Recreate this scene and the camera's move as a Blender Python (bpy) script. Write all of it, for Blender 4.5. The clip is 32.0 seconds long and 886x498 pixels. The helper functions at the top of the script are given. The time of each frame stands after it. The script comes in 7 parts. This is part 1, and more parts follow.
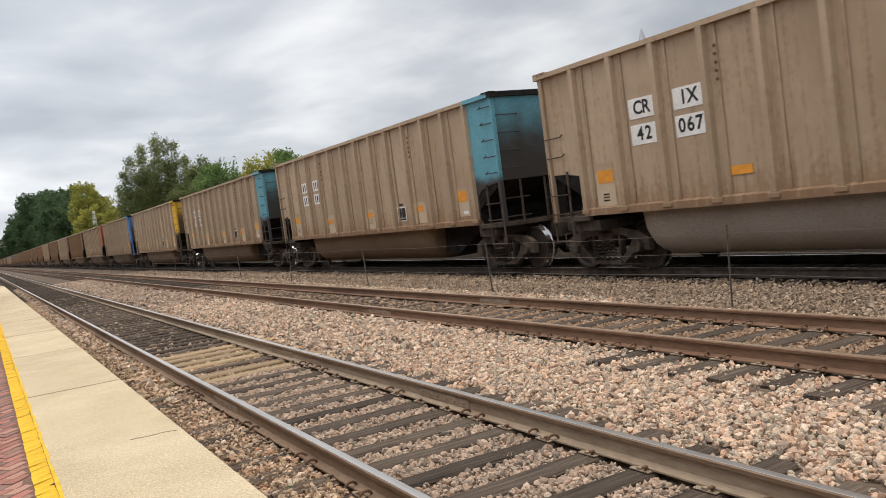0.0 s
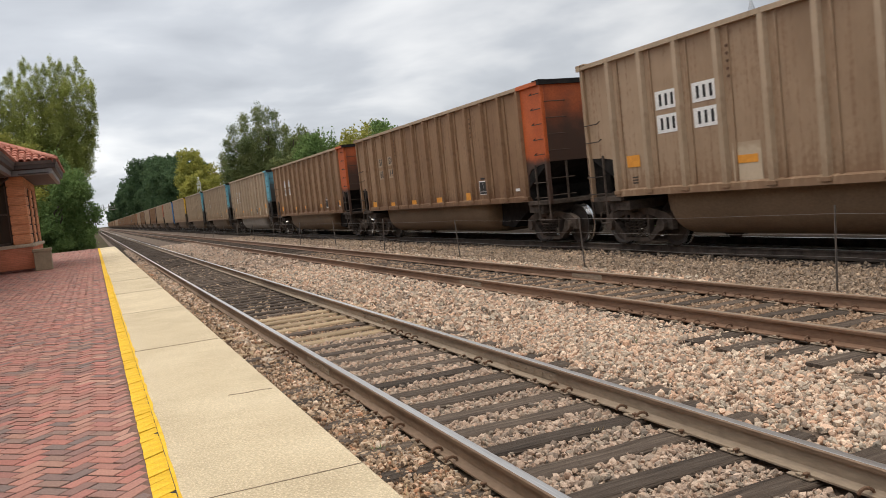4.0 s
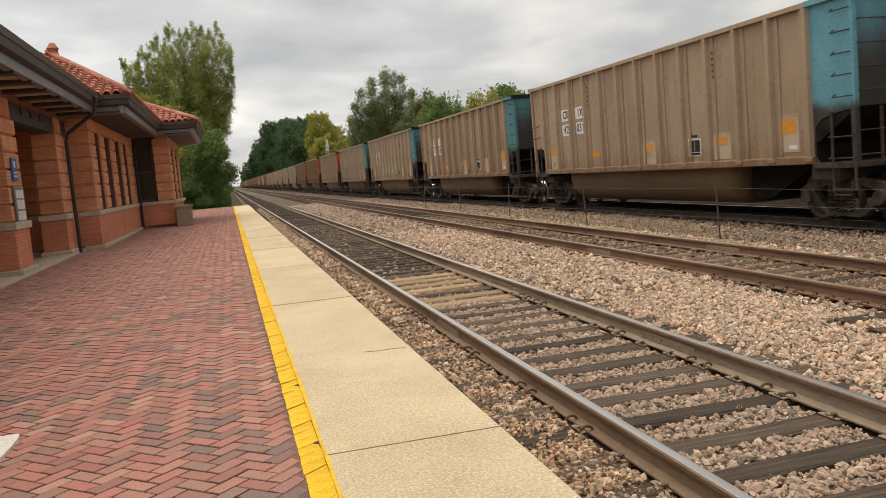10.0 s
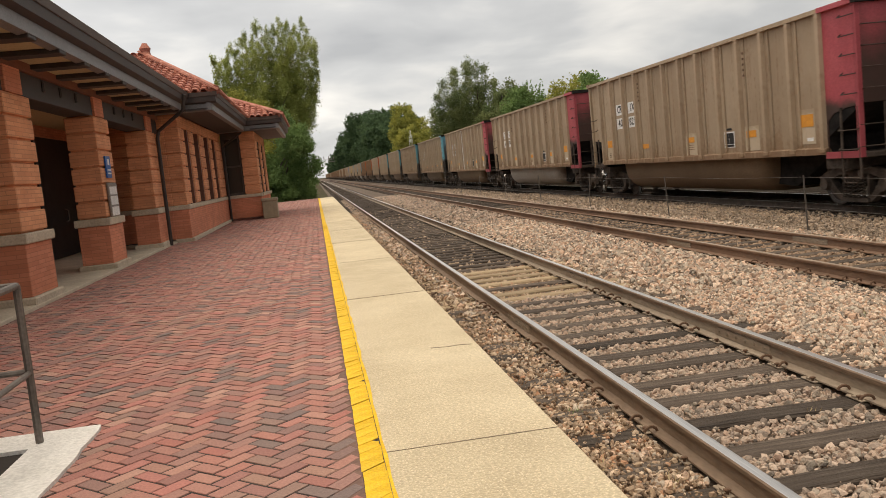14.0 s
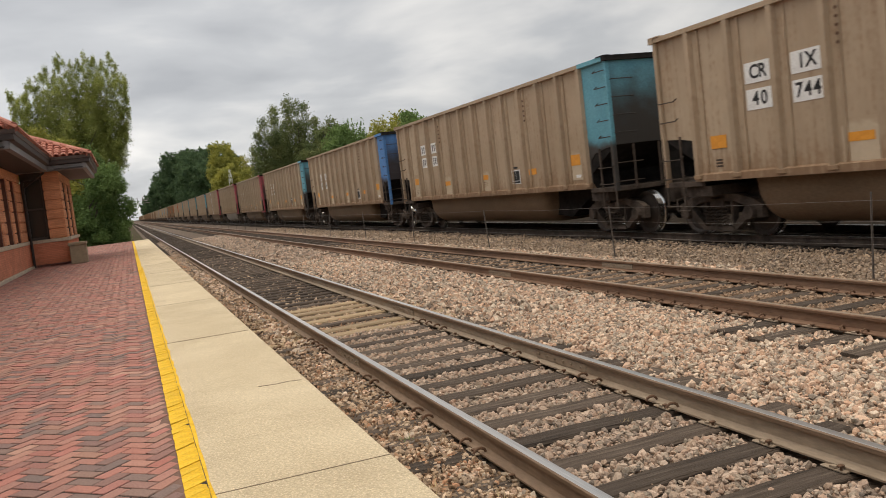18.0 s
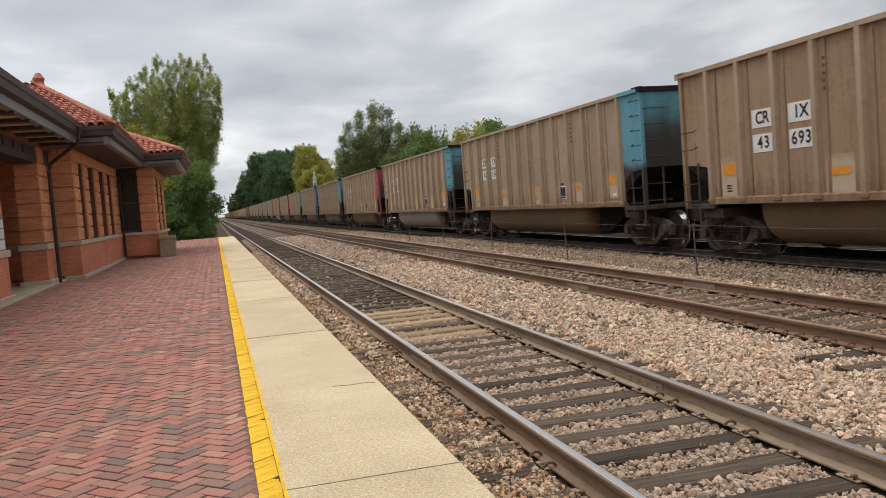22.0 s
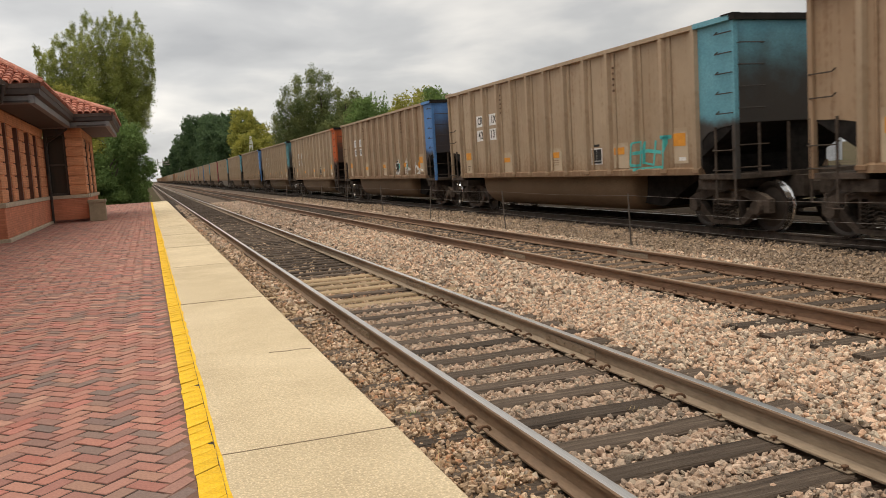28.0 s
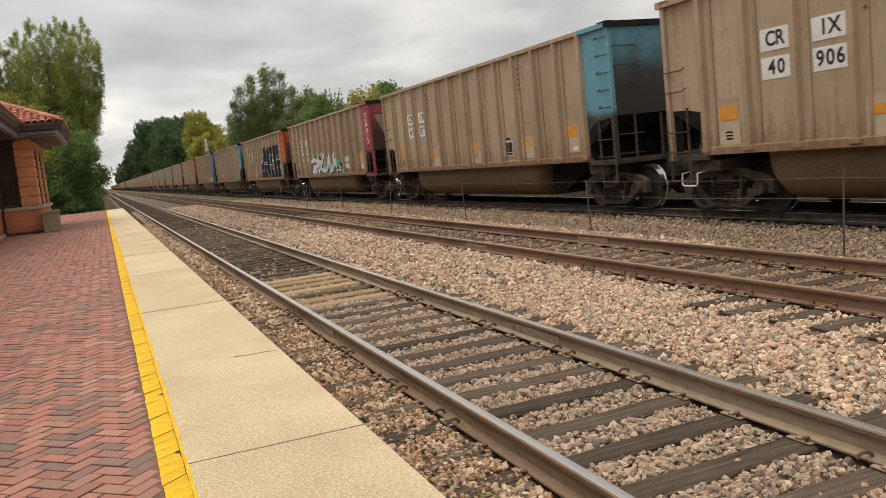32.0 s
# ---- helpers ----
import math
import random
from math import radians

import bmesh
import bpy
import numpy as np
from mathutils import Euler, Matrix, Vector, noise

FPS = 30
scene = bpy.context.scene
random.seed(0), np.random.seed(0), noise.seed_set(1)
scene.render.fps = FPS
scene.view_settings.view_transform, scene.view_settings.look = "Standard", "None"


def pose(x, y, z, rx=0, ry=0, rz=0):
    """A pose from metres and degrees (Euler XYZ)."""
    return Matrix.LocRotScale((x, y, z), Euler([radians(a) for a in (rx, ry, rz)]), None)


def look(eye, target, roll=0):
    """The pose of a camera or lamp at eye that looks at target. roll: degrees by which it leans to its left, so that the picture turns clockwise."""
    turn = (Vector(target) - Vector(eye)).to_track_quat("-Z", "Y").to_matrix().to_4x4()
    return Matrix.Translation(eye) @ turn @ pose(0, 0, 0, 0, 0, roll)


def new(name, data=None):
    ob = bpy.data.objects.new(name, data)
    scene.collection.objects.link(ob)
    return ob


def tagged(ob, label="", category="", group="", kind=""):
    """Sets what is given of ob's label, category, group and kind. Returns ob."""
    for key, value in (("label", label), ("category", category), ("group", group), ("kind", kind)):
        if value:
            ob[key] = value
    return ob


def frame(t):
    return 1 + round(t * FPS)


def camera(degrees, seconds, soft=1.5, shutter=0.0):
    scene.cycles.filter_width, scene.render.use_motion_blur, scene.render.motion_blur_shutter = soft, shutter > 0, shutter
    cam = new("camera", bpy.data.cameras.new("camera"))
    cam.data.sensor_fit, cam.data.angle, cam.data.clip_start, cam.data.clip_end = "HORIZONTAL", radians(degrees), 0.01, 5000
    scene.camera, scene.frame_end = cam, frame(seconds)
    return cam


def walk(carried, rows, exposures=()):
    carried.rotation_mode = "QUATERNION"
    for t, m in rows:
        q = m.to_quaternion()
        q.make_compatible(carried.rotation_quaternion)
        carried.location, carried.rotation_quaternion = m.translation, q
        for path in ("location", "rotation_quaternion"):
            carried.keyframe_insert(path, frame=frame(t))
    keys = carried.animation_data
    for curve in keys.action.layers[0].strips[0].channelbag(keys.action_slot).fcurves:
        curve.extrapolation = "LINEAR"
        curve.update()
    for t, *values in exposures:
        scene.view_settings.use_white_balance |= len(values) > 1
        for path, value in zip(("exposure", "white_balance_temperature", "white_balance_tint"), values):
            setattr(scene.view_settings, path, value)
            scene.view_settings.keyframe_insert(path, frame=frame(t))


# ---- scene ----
# The plan: y runs along the railway, x across it, z up from the platform's paving. Metres.
cam = camera(55.6, 32.0, soft=0.6, shutter=0.1)
PATH = [
    (0.0, pose(0.005, -0.008, 1.418, 87.08, 7.43, -29.14)),
    (0.5, pose(0.007, -0.003, 1.429, 87.37, 4.54, -24.27)),
    (1.0, pose(0.009, -0.004, 1.417, 86.90, 3.00, -21.83)),
    (1.5, pose(0.021, 0.000, 1.417, 87.06, 3.54, -21.21)),
    (2.0, pose(0.008, -0.006, 1.402, 87.08, 5.41, -21.08)),
    (2.5, pose(-0.001, -0.006, 1.402, 86.64, 6.52, -21.77)),
    (3.0, pose(-0.003, -0.002, 1.393, 86.40, 6.38, -22.45)),
    (3.5, pose(0.003, -0.006, 1.400, 86.06, 6.11, -22.73)),
    (5.5, pose(-0.002, -0.022, 1.395, 86.00, 5.86, -22.50)),
    (6.0, pose(0.004, -0.021, 1.408, 86.42, 5.40, -21.44)),
    (6.5, pose(0.011, -0.006, 1.425, 87.11, 4.83, -19.00)),
    (7.0, pose(0.026, 0.005, 1.450, 87.56, 4.88, -15.62)),
    (7.5, pose(0.042, 0.028, 1.455, 87.47, 5.24, -13.73)),
    (8.0, pose(0.045, 0.023, 1.444, 86.44, 5.51, -13.15)),
    (8.5, pose(0.006, 0.043, 1.396, 84.87, 4.61, -12.92)),
    (9.0, pose(-0.039, 0.077, 1.393, 83.97, 4.64, -12.51)),
    (9.5, pose(-0.078, 0.091, 1.391, 84.01, 5.53, -13.54)),
    (10.0, pose(-0.094, 0.094, 1.391, 84.47, 5.00, -14.38)),
    (10.5, pose(-0.105, 0.091, 1.392, 84.77, 4.67, -14.82)),
    (11.0, pose(-0.114, 0.069, 1.391, 84.91, 4.58, -14.76)),
    (11.5, pose(-0.102, 0.059, 1.388, 85.00, 4.06, -14.64)),
    (12.0, pose(-0.056, 0.043, 1.390, 85.29, 3.65, -13.67)),
    (12.5, pose(0.012, 0.059, 1.412, 85.51, 3.99, -12.53)),
    (13.0, pose(0.045, 0.073, 1.462, 85.38, 4.79, -9.60)),
    (13.5, pose(0.066, 0.068, 1.464, 84.45, 5.68, -7.98)),
    (14.0, pose(0.046, 0.050, 1.436, 84.30, 5.75, -8.68)),
    (14.5, pose(-0.013, 0.008, 1.405, 85.15, 5.99, -10.86)),
    (15.0, pose(-0.092, 0.046, 1.403, 85.29, 4.72, -14.20)),
    (15.5, pose(-0.051, 0.033, 1.403, 85.03, 4.63, -17.79)),
    (17.5, pose(0.030, -0.010, 1.410, 86.07, 4.85, -17.58)),
    (18.0, pose(0.029, -0.004, 1.402, 85.55, 6.68, -20.70)),
    (18.5, pose(0.043, 0.005, 1.408, 86.19, 8.14, -24.14)),
    (19.0, pose(0.030, 0.005, 1.409, 87.42, 7.38, -23.67)),
    (19.5, pose(0.025, -0.009, 1.408, 87.35, 6.53, -20.51)),
    (20.0, pose(0.013, 0.006, 1.408, 86.99, 5.66, -16.71)),
    (20.5, pose(0.010, 0.005, 1.401, 86.76, 5.15, -15.12)),
    (21.0, pose(0.010, -0.004, 1.404, 86.71, 5.05, -14.95)),
    (21.5, pose(0.005, -0.000, 1.409, 86.78, 4.39, -15.13)),
    (22.0, pose(0.020, 0.003, 1.404, 86.65, 4.37, -15.23)),
    (22.5, pose(0.029, -0.003, 1.409, 86.84, 4.71, -15.56)),
    (23.0, pose(0.034, -0.003, 1.408, 87.03, 5.15, -15.96)),
    (23.5, pose(0.034, 0.000, 1.406, 86.67, 5.28, -16.40)),
    (24.0, pose(0.028, 0.002, 1.404, 86.15, 5.17, -16.84)),
    (24.5, pose(0.021, 0.003, 1.404, 85.51, 4.95, -17.09)),
    (25.0, pose(0.017, -0.000, 1.402, 85.18, 4.57, -16.78)),
    (25.5, pose(0.008, -0.003, 1.401, 85.27, 4.39, -16.32)),
    (27.5, pose(0.007, -0.012, 1.395, 84.55, 3.20, -17.64)),
    (28.0, pose(0.020, -0.007, 1.394, 84.20, 3.44, -19.37)),
    (28.5, pose(0.037, -0.008, 1.396, 84.13, 4.21, -20.68)),
    (29.0, pose(0.046, 0.003, 1.400, 84.21, 4.87, -20.73)),
    (29.5, pose(0.037, 0.001, 1.402, 84.61, 4.74, -20.36)),
    (30.0, pose(0.051, 0.005, 1.407, 84.50, 5.28, -20.45)),
    (30.5, pose(0.050, 0.007, 1.398, 83.99, 6.02, -21.10)),
    (31.0, pose(0.046, -0.001, 1.400, 83.73, 6.10, -21.45)),
    (31.5, pose(0.046, 0.005, 1.393, 83.50, 6.11, -21.79)),
    (32.0, pose(0.039, -0.012, 1.399, 83.51, 5.97, -22.18)),
]
EXPOSURES = [(0.0, 0.28, 6350, 10), (1.0, 0.24, 6350, 10), (3.0, 0.24, 6350, 10), (6.0, 0.16, 6450, 10), (7.0, 0.06, 6350, 10), (8.0, 0.18, 6350, 10), (9.0, 0.32, 6750, 10),
             (10.0, 0.17, 6950, 10), (13.0, 0.15, 6850, 10), (14.0, 0.20, 7000, 10), (15.0, 0.08, 6900, 10), (18.0, 0.07, 6700, 10), (19.0, 0.10, 6450, 10), (21.0, 0.13, 6400, 10), (24.0, 0.11, 6500, 10),
             (25.0, 0.31, 6600, 10), (28.0, 0.15, 6950, 10), (31.0, 0.11, 6950, 10), (32.0, 0.16, 6950, 10)]
walk(cam, PATH, EXPOSURES)

# ---- world, sun, exposure ----
SUN_EL, SUN_ROT = radians(83), radians(253)
world = bpy.data.worlds.new("overcast")
scene.world = world
world.use_nodes = True
wn, wl = world.node_tree.nodes, world.node_tree.links
wn.clear()
w_out = wn.new("ShaderNodeOutputWorld")
w_bg = wn.new("ShaderNodeBackground")
w_sky = wn.new("ShaderNodeTexSky")
w_sky.sky_type, w_sky.sun_disc = "NISHITA", False
w_sky.sun_elevation, w_sky.sun_rotation = SUN_EL, SUN_ROT
w_dim = wn.new("ShaderNodeVectorMath")
w_dim.operation = "SCALE"
w_dim.inputs["Scale"].default_value = 0.10
w_co = wn.new("ShaderNodeTexCoord")
w_sep = wn.new("ShaderNodeSeparateXYZ")
w_zz = wn.new("ShaderNodeMath")
w_zz.operation = "ADD"
w_zz.inputs[1].default_value = 0.22
w_div = wn.new("ShaderNodeVectorMath")
w_div.operation = "DIVIDE"
w_cmb = wn.new("ShaderNodeCombineXYZ")
w_n1 = wn.new("ShaderNodeTexNoise")
w_n1.inputs["Scale"].default_value = 1.45
w_n1.inputs["Detail"].default_value = 5
w_n1.inputs["Roughness"].default_value = 0.48
w_n1.inputs["Distortion"].default_value = 0.25
w_ramp = wn.new("ShaderNodeValToRGB")
w_ramp.color_ramp.elements[0].position = 0.33
w_ramp.color_ramp.elements[0].color = (0.50, 0.52, 0.555, 1)
w_ramp.color_ramp.elements[1].position = 0.68
w_ramp.color_ramp.elements[1].color = (0.98, 0.975, 0.965, 1)
mid = w_ramp.color_ramp.elements.new(0.50)
mid.color = (0.66, 0.68, 0.71, 1)
w_mix = wn.new("ShaderNodeMix")
w_mix.data_type = "RGBA"
w_mix.inputs["Factor"].default_value = 0.93
w_bg.inputs["Strength"].default_value = 1.0
wl.new(w_co.outputs["Generated"], w_sep.inputs[0])
wl.new(w_sep.outputs["Z"], w_zz.inputs[0])
for k in range(3):
    wl.new(w_zz.outputs[0], w_cmb.inputs[k])
wl.new(w_co.outputs["Generated"], w_div.inputs[0])
wl.new(w_cmb.outputs[0], w_div.inputs[1])
wl.new(w_div.outputs[0], w_n1.inputs["Vector"])
wl.new(w_n1.outputs["Fac"], w_ramp.inputs[0])
wl.new(w_sky.outputs[0], w_dim.inputs[0])
wl.new(w_dim.outputs[0], w_mix.inputs["A"])
wl.new(w_ramp.outputs[0], w_mix.inputs["B"])
# the cloud cover is thinner towards the sun's side
w_side = wn.new("ShaderNodeMath")
w_side.operation = "MULTIPLY_ADD"
w_side.inputs[1].default_value, w_side.inputs[2].default_value = -0.34, 0.95
w_grad = wn.new("ShaderNodeVectorMath")
w_grad.operation = "SCALE"
wl.new(w_sep.outputs["X"], w_side.inputs[0])
wl.new(w_mix.outputs["Result"], w_grad.inputs[0])
wl.new(w_side.outputs[0], w_grad.inputs["Scale"])
wl.new(w_grad.outputs[0], w_bg.inputs["Color"])
wl.new(w_bg.outputs[0], w_out.inputs[0])

sun = new("sun", bpy.data.lights.new("sun", "SUN"))
sun.data.energy, sun.data.angle, sun.data.color = 2.35, radians(62), (1.0, 0.88, 0.73)
sun.matrix_world = look((0, 0, 60), (6.5, 2.0, 0))
scene.view_settings.exposure = 0.0

# ---- materials ----
def rgb(c):
    return (c[0], c[1], c[2], 1.0)


def material(name, colours, scale=3.0, fine=60.0, rough=0.8, metal=0.0, bump=0.0, bump_scale=80.0,
             spread=0.0, island=0.0, stretch=(1, 1, 1), detail=6.0, grain_depth=0.18):
    """Two-scale procedural surface: broad stains between two or three colours, fine grain over them,
    optional variation per object (spread) or per loose piece (island)."""
    m = bpy.data.materials.new(name)
    m.use_nodes = True
    n, l = m.node_tree.nodes, m.node_tree.links
    b = n["Principled BSDF"]
    b.inputs["Metallic"].default_value = metal
    co = n.new("ShaderNodeTexCoord")
    mp = n.new("ShaderNodeMapping")
    mp.inputs["Scale"].default_value = stretch
    l.new(co.outputs["Object"], mp.inputs[0])
    big = n.new("ShaderNodeTexNoise")
    big.inputs["Scale"].default_value = scale
    big.inputs["Detail"].default_value = detail
    big.inputs["Roughness"].default_value = 0.62
    l.new(mp.outputs[0], big.inputs["Vector"])
    ramp = n.new("ShaderNodeValToRGB")
    els = ramp.color_ramp.elements
    els[0].position, els[1].position = 0.32, 0.68
    els[0].color, els[1].color = rgb(colours[0]), rgb(colours[-1])
    for k, c in enumerate(colours[1:-1]):
        els.new(0.32 + 0.36 * (k + 1) / (len(colours) - 1)).color = rgb(c)
    l.new(big.outputs["Fac"], ramp.inputs[0])
    grain = n.new("ShaderNodeTexNoise")
    grain.inputs["Scale"].default_value = fine
    grain.inputs["Detail"].default_value = 3
    l.new(mp.outputs[0], grain.inputs["Vector"])
    gr = n.new("ShaderNodeMapRange")
    gr.inputs["From Min"].default_value, gr.inputs["From Max"].default_value = 0.25, 0.75
    gr.inputs["To Min"].default_value, gr.inputs["To Max"].default_value = 1 - grain_depth, 1 + grain_depth
    l.new(grain.outputs["Fac"], gr.inputs["Value"])
    value = gr.outputs[0]
    for amount, node, socket in ((spread, "ShaderNodeObjectInfo", "Random"), (island, "ShaderNodeNewGeometry", "Random Per Island")):
        if amount:
            info = n.new(node)
            rg = n.new("ShaderNodeMapRange")
            rg.inputs["To Min"].default_value, rg.inputs["To Max"].default_value = 1 - amount, 1 + amount
            l.new(info.outputs[socket], rg.inputs["Value"])
            mu = n.new("ShaderNodeMath")
            mu.operation = "MULTIPLY"
            l.new(value, mu.inputs[0])
            l.new(rg.outputs[0], mu.inputs[1])
            value = mu.outputs[0]
    sc = n.new("ShaderNodeVectorMath")
    sc.operation = "SCALE"
    l.new(ramp.outputs[0], sc.inputs[0])
    l.new(value, sc.inputs["Scale"])
    l.new(sc.outputs[0], b.inputs["Base Color"])
    rr = n.new("ShaderNodeMapRange")
    rr.inputs["To Min"].default_value, rr.inputs["To Max"].default_value = max(0.05, rough - 0.12), min(1.0, rough + 0.12)
    l.new(big.outputs["Fac"], rr.inputs["Value"])
    l.new(rr.outputs[0], b.inputs["Roughness"])
    b.inputs["Specular IOR Level"].default_value = 0.35
    if bump:
        bn = n.new("ShaderNodeTexNoise")
        bn.inputs["Scale"].default_value = bump_scale
        bn.inputs["Detail"].default_value = 4
        l.new(mp.outputs[0], bn.inputs["Vector"])
        bp = n.new("ShaderNodeBump")
        bp.inputs["Strength"].default_value = min(1.0, bump)
        bp.inputs["Distance"].default_value = 0.02
        l.new(bn.outputs["Fac"], bp.inputs["Height"])
        l.new(bp.outputs[0], b.inputs["Normal"])
    return m


def pieces(name, colours, rough=0.85, by="island", fine=40.0, bump=0.4):
    """Many-coloured pieces: one colour out of a row for each loose piece, with grain over it."""
    m = material(name, [(1, 1, 1), (1, 1, 1)], fine=fine, rough=rough, bump=bump, bump_scale=120)
    n, l = m.node_tree.nodes, m.node_tree.links
    info = n.new("ShaderNodeNewGeometry" if by == "island" else "ShaderNodeObjectInfo")
    ramp = n.new("ShaderNodeValToRGB")
    els = ramp.color_ramp.elements
    els[0].position, els[0].color = 0.0, rgb(colours[0])
    els[1].position, els[1].color = 1.0, rgb(colours[-1])
    for k, c in enumerate(colours[1:-1]):
        els.new((k + 1) / (len(colours) - 1)).color = rgb(c)
    l.new(info.outputs["Random Per Island" if by == "island" else "Random"], ramp.inputs[0])
    sc = [x for x in n if x.bl_idname == "ShaderNodeVectorMath"][0]
    l.new(ramp.outputs[0], sc.inputs[0])
    return m


M = {}
M["ballast"] = pieces("ballast_stone", [(0.502, 0.337, 0.235), (0.713, 0.507, 0.373), (0.216, 0.189, 0.157), (0.788, 0.594, 0.445), (0.378, 0.326, 0.259), (0.594, 0.379, 0.261),
                                        (0.292, 0.254, 0.208), (0.799, 0.641, 0.498), (0.421, 0.371, 0.297), (0.637, 0.422, 0.293), (0.243, 0.180, 0.136), (0.518, 0.445, 0.355)], rough=0.9, fine=90)
M["ballast_grey"] = pieces("beige_grey_stone", [(0.345, 0.252, 0.182), (0.495, 0.370, 0.285), (0.160, 0.135, 0.112), (0.590, 0.450, 0.350), (0.270, 0.230, 0.182), (0.435, 0.296, 0.216), (0.365, 0.306, 0.240)], rough=0.9, fine=90)
M["ballast_dark"] = pieces("oily_stone", [(0.271, 0.200, 0.138), (0.453, 0.330, 0.225), (0.181, 0.144, 0.114), (0.616, 0.452, 0.308)], rough=0.8, fine=90)
M["ballast_dirty"] = pieces("muddy_stone", [(0.353, 0.248, 0.160), (0.513, 0.376, 0.257), (0.192, 0.144, 0.105), (0.674, 0.513, 0.367), (0.274, 0.202, 0.137), (0.433, 0.288, 0.184), (0.467, 0.241, 0.137)], rough=0.92, fine=90)
M["ballast_dusty"] = pieces("dusty_stone", [(0.264, 0.192, 0.132), (0.396, 0.298, 0.211), (0.158, 0.126, 0.100), (0.502, 0.390, 0.290), (0.224, 0.172, 0.126), (0.330, 0.238, 0.166)], rough=0.92, fine=90)
M["ballast_rusty"] = pieces("rusty_stone", [(0.30, 0.190, 0.118), (0.40, 0.285, 0.195), (0.17, 0.118, 0.080), (0.48, 0.355, 0.25), (0.235, 0.150, 0.095), (0.33, 0.225, 0.150)], rough=0.92, fine=90)
M["verge_litter"] = pieces("brown_litter", [(0.170, 0.104, 0.062), (0.270, 0.178, 0.110), (0.115, 0.074, 0.048), (0.360, 0.250, 0.160)], rough=0.95, fine=90)
M["ballast_bed"] = material("ballast_bed", [(0.078, 0.056, 0.041), (0.125, 0.092, 0.068), (0.160, 0.120, 0.090)], scale=9, fine=22, bump=1.0, bump_scale=22, rough=0.95)
M["ground"] = material("ground_soil", [(0.05, 0.042, 0.028), (0.085, 0.07, 0.045), (0.055, 0.065, 0.03)], scale=0.25, fine=14, bump=0.7, bump_scale=9, rough=0.95)
M["tie"] = material("weathered_tie", [(0.026, 0.019, 0.015), (0.078, 0.058, 0.044), (0.110, 0.085, 0.066), (0.185, 0.150, 0.120)], scale=4.5, fine=55, stretch=(0.3, 6, 2), bump=1.0, bump_scale=22, spread=0.38, rough=0.88, detail=9)
M["tie_new"] = material("pale_tie", [(0.30, 0.215, 0.125), (0.42, 0.32, 0.20)], scale=3, fine=40, stretch=(0.4, 5, 2), bump=0.6, bump_scale=26, spread=0.2)
M["rust"] = material("rusty_steel", [(0.10, 0.06, 0.04), (0.17, 0.10, 0.062), (0.23, 0.145, 0.095)], scale=5, fine=60, metal=0.25, rough=0.75, bump=0.35)
M["rail_side"] = material("rail_web", [(0.220, 0.168, 0.121), (0.330, 0.263, 0.194), (0.260, 0.194, 0.138)], scale=1.2, fine=45, stretch=(1, 0.25, 1), rough=0.72, metal=0.0, bump=0.2)
M["rail_rust"] = material("rusty_rail_web", [(0.139, 0.080, 0.050), (0.218, 0.134, 0.087), (0.175, 0.097, 0.059)], scale=1.2, fine=45, stretch=(1, 0.25, 1), rough=0.75, bump=0.2)
M["rail_brown"] = material("dusty_brown_rail_web", [(0.155, 0.103, 0.068), (0.245, 0.172, 0.118), (0.188, 0.126, 0.084)], scale=1.2, fine=45, stretch=(1, 0.25, 1), rough=0.72, bump=0.2)
M["rail_top"] = material("polished_rail", [(0.62, 0.595, 0.565), (0.80, 0.775, 0.74)], scale=1.5, fine=30, stretch=(6, 0.1, 1), rough=0.36, metal=1.0)
M["rail_dull"] = material("dull_rail", [(0.30, 0.225, 0.165), (0.42, 0.335, 0.26)], scale=1.5, fine=30, stretch=(6, 0.1, 1), rough=0.5, metal=0.6)
M["concrete"] = material("platform_concrete", [(0.50, 0.412, 0.276), (0.585, 0.492, 0.338), (0.655, 0.560, 0.398)], scale=0.9, fine=55, rough=0.9, bump=0.55, bump_scale=60, spread=0.05)
cn = M["concrete"].node_tree
for nd in cn.nodes:
    if nd.bl_idname == "ShaderNodeMapRange" and abs(nd.inputs["To Min"].default_value - 0.82) < 0.01:
        nd.inputs["To Min"].default_value, nd.inputs["To Max"].default_value = 0.76, 1.20
sp = cn.nodes.new("ShaderNodeTexVoronoi")
sp.inputs["Scale"].default_value = 85
spr = cn.nodes.new("ShaderNodeMapRange")
spr.inputs["From Min"].default_value, spr.inputs["From Max"].default_value = 0.15, 0.45
spr.inputs["To Min"].default_value, spr.inputs["To Max"].default_value = 1.22, 0.93
spm = cn.nodes.new("ShaderNodeVectorMath")
spm.operation = "SCALE"
bc = cn.nodes["Principled BSDF"].inputs["Base Color"]
cn.links.new([x for x in cn.nodes if x.bl_idname == "ShaderNodeTexCoord"][0].outputs["Object"], sp.inputs["Vector"])
cn.links.new(sp.outputs["Distance"], spr.inputs["Value"])
cn.links.new(bc.links[0].from_socket, spm.inputs[0])
cn.links.new(spr.outputs[0], spm.inputs["Scale"])
cn.links.new(spm.outputs[0], bc)
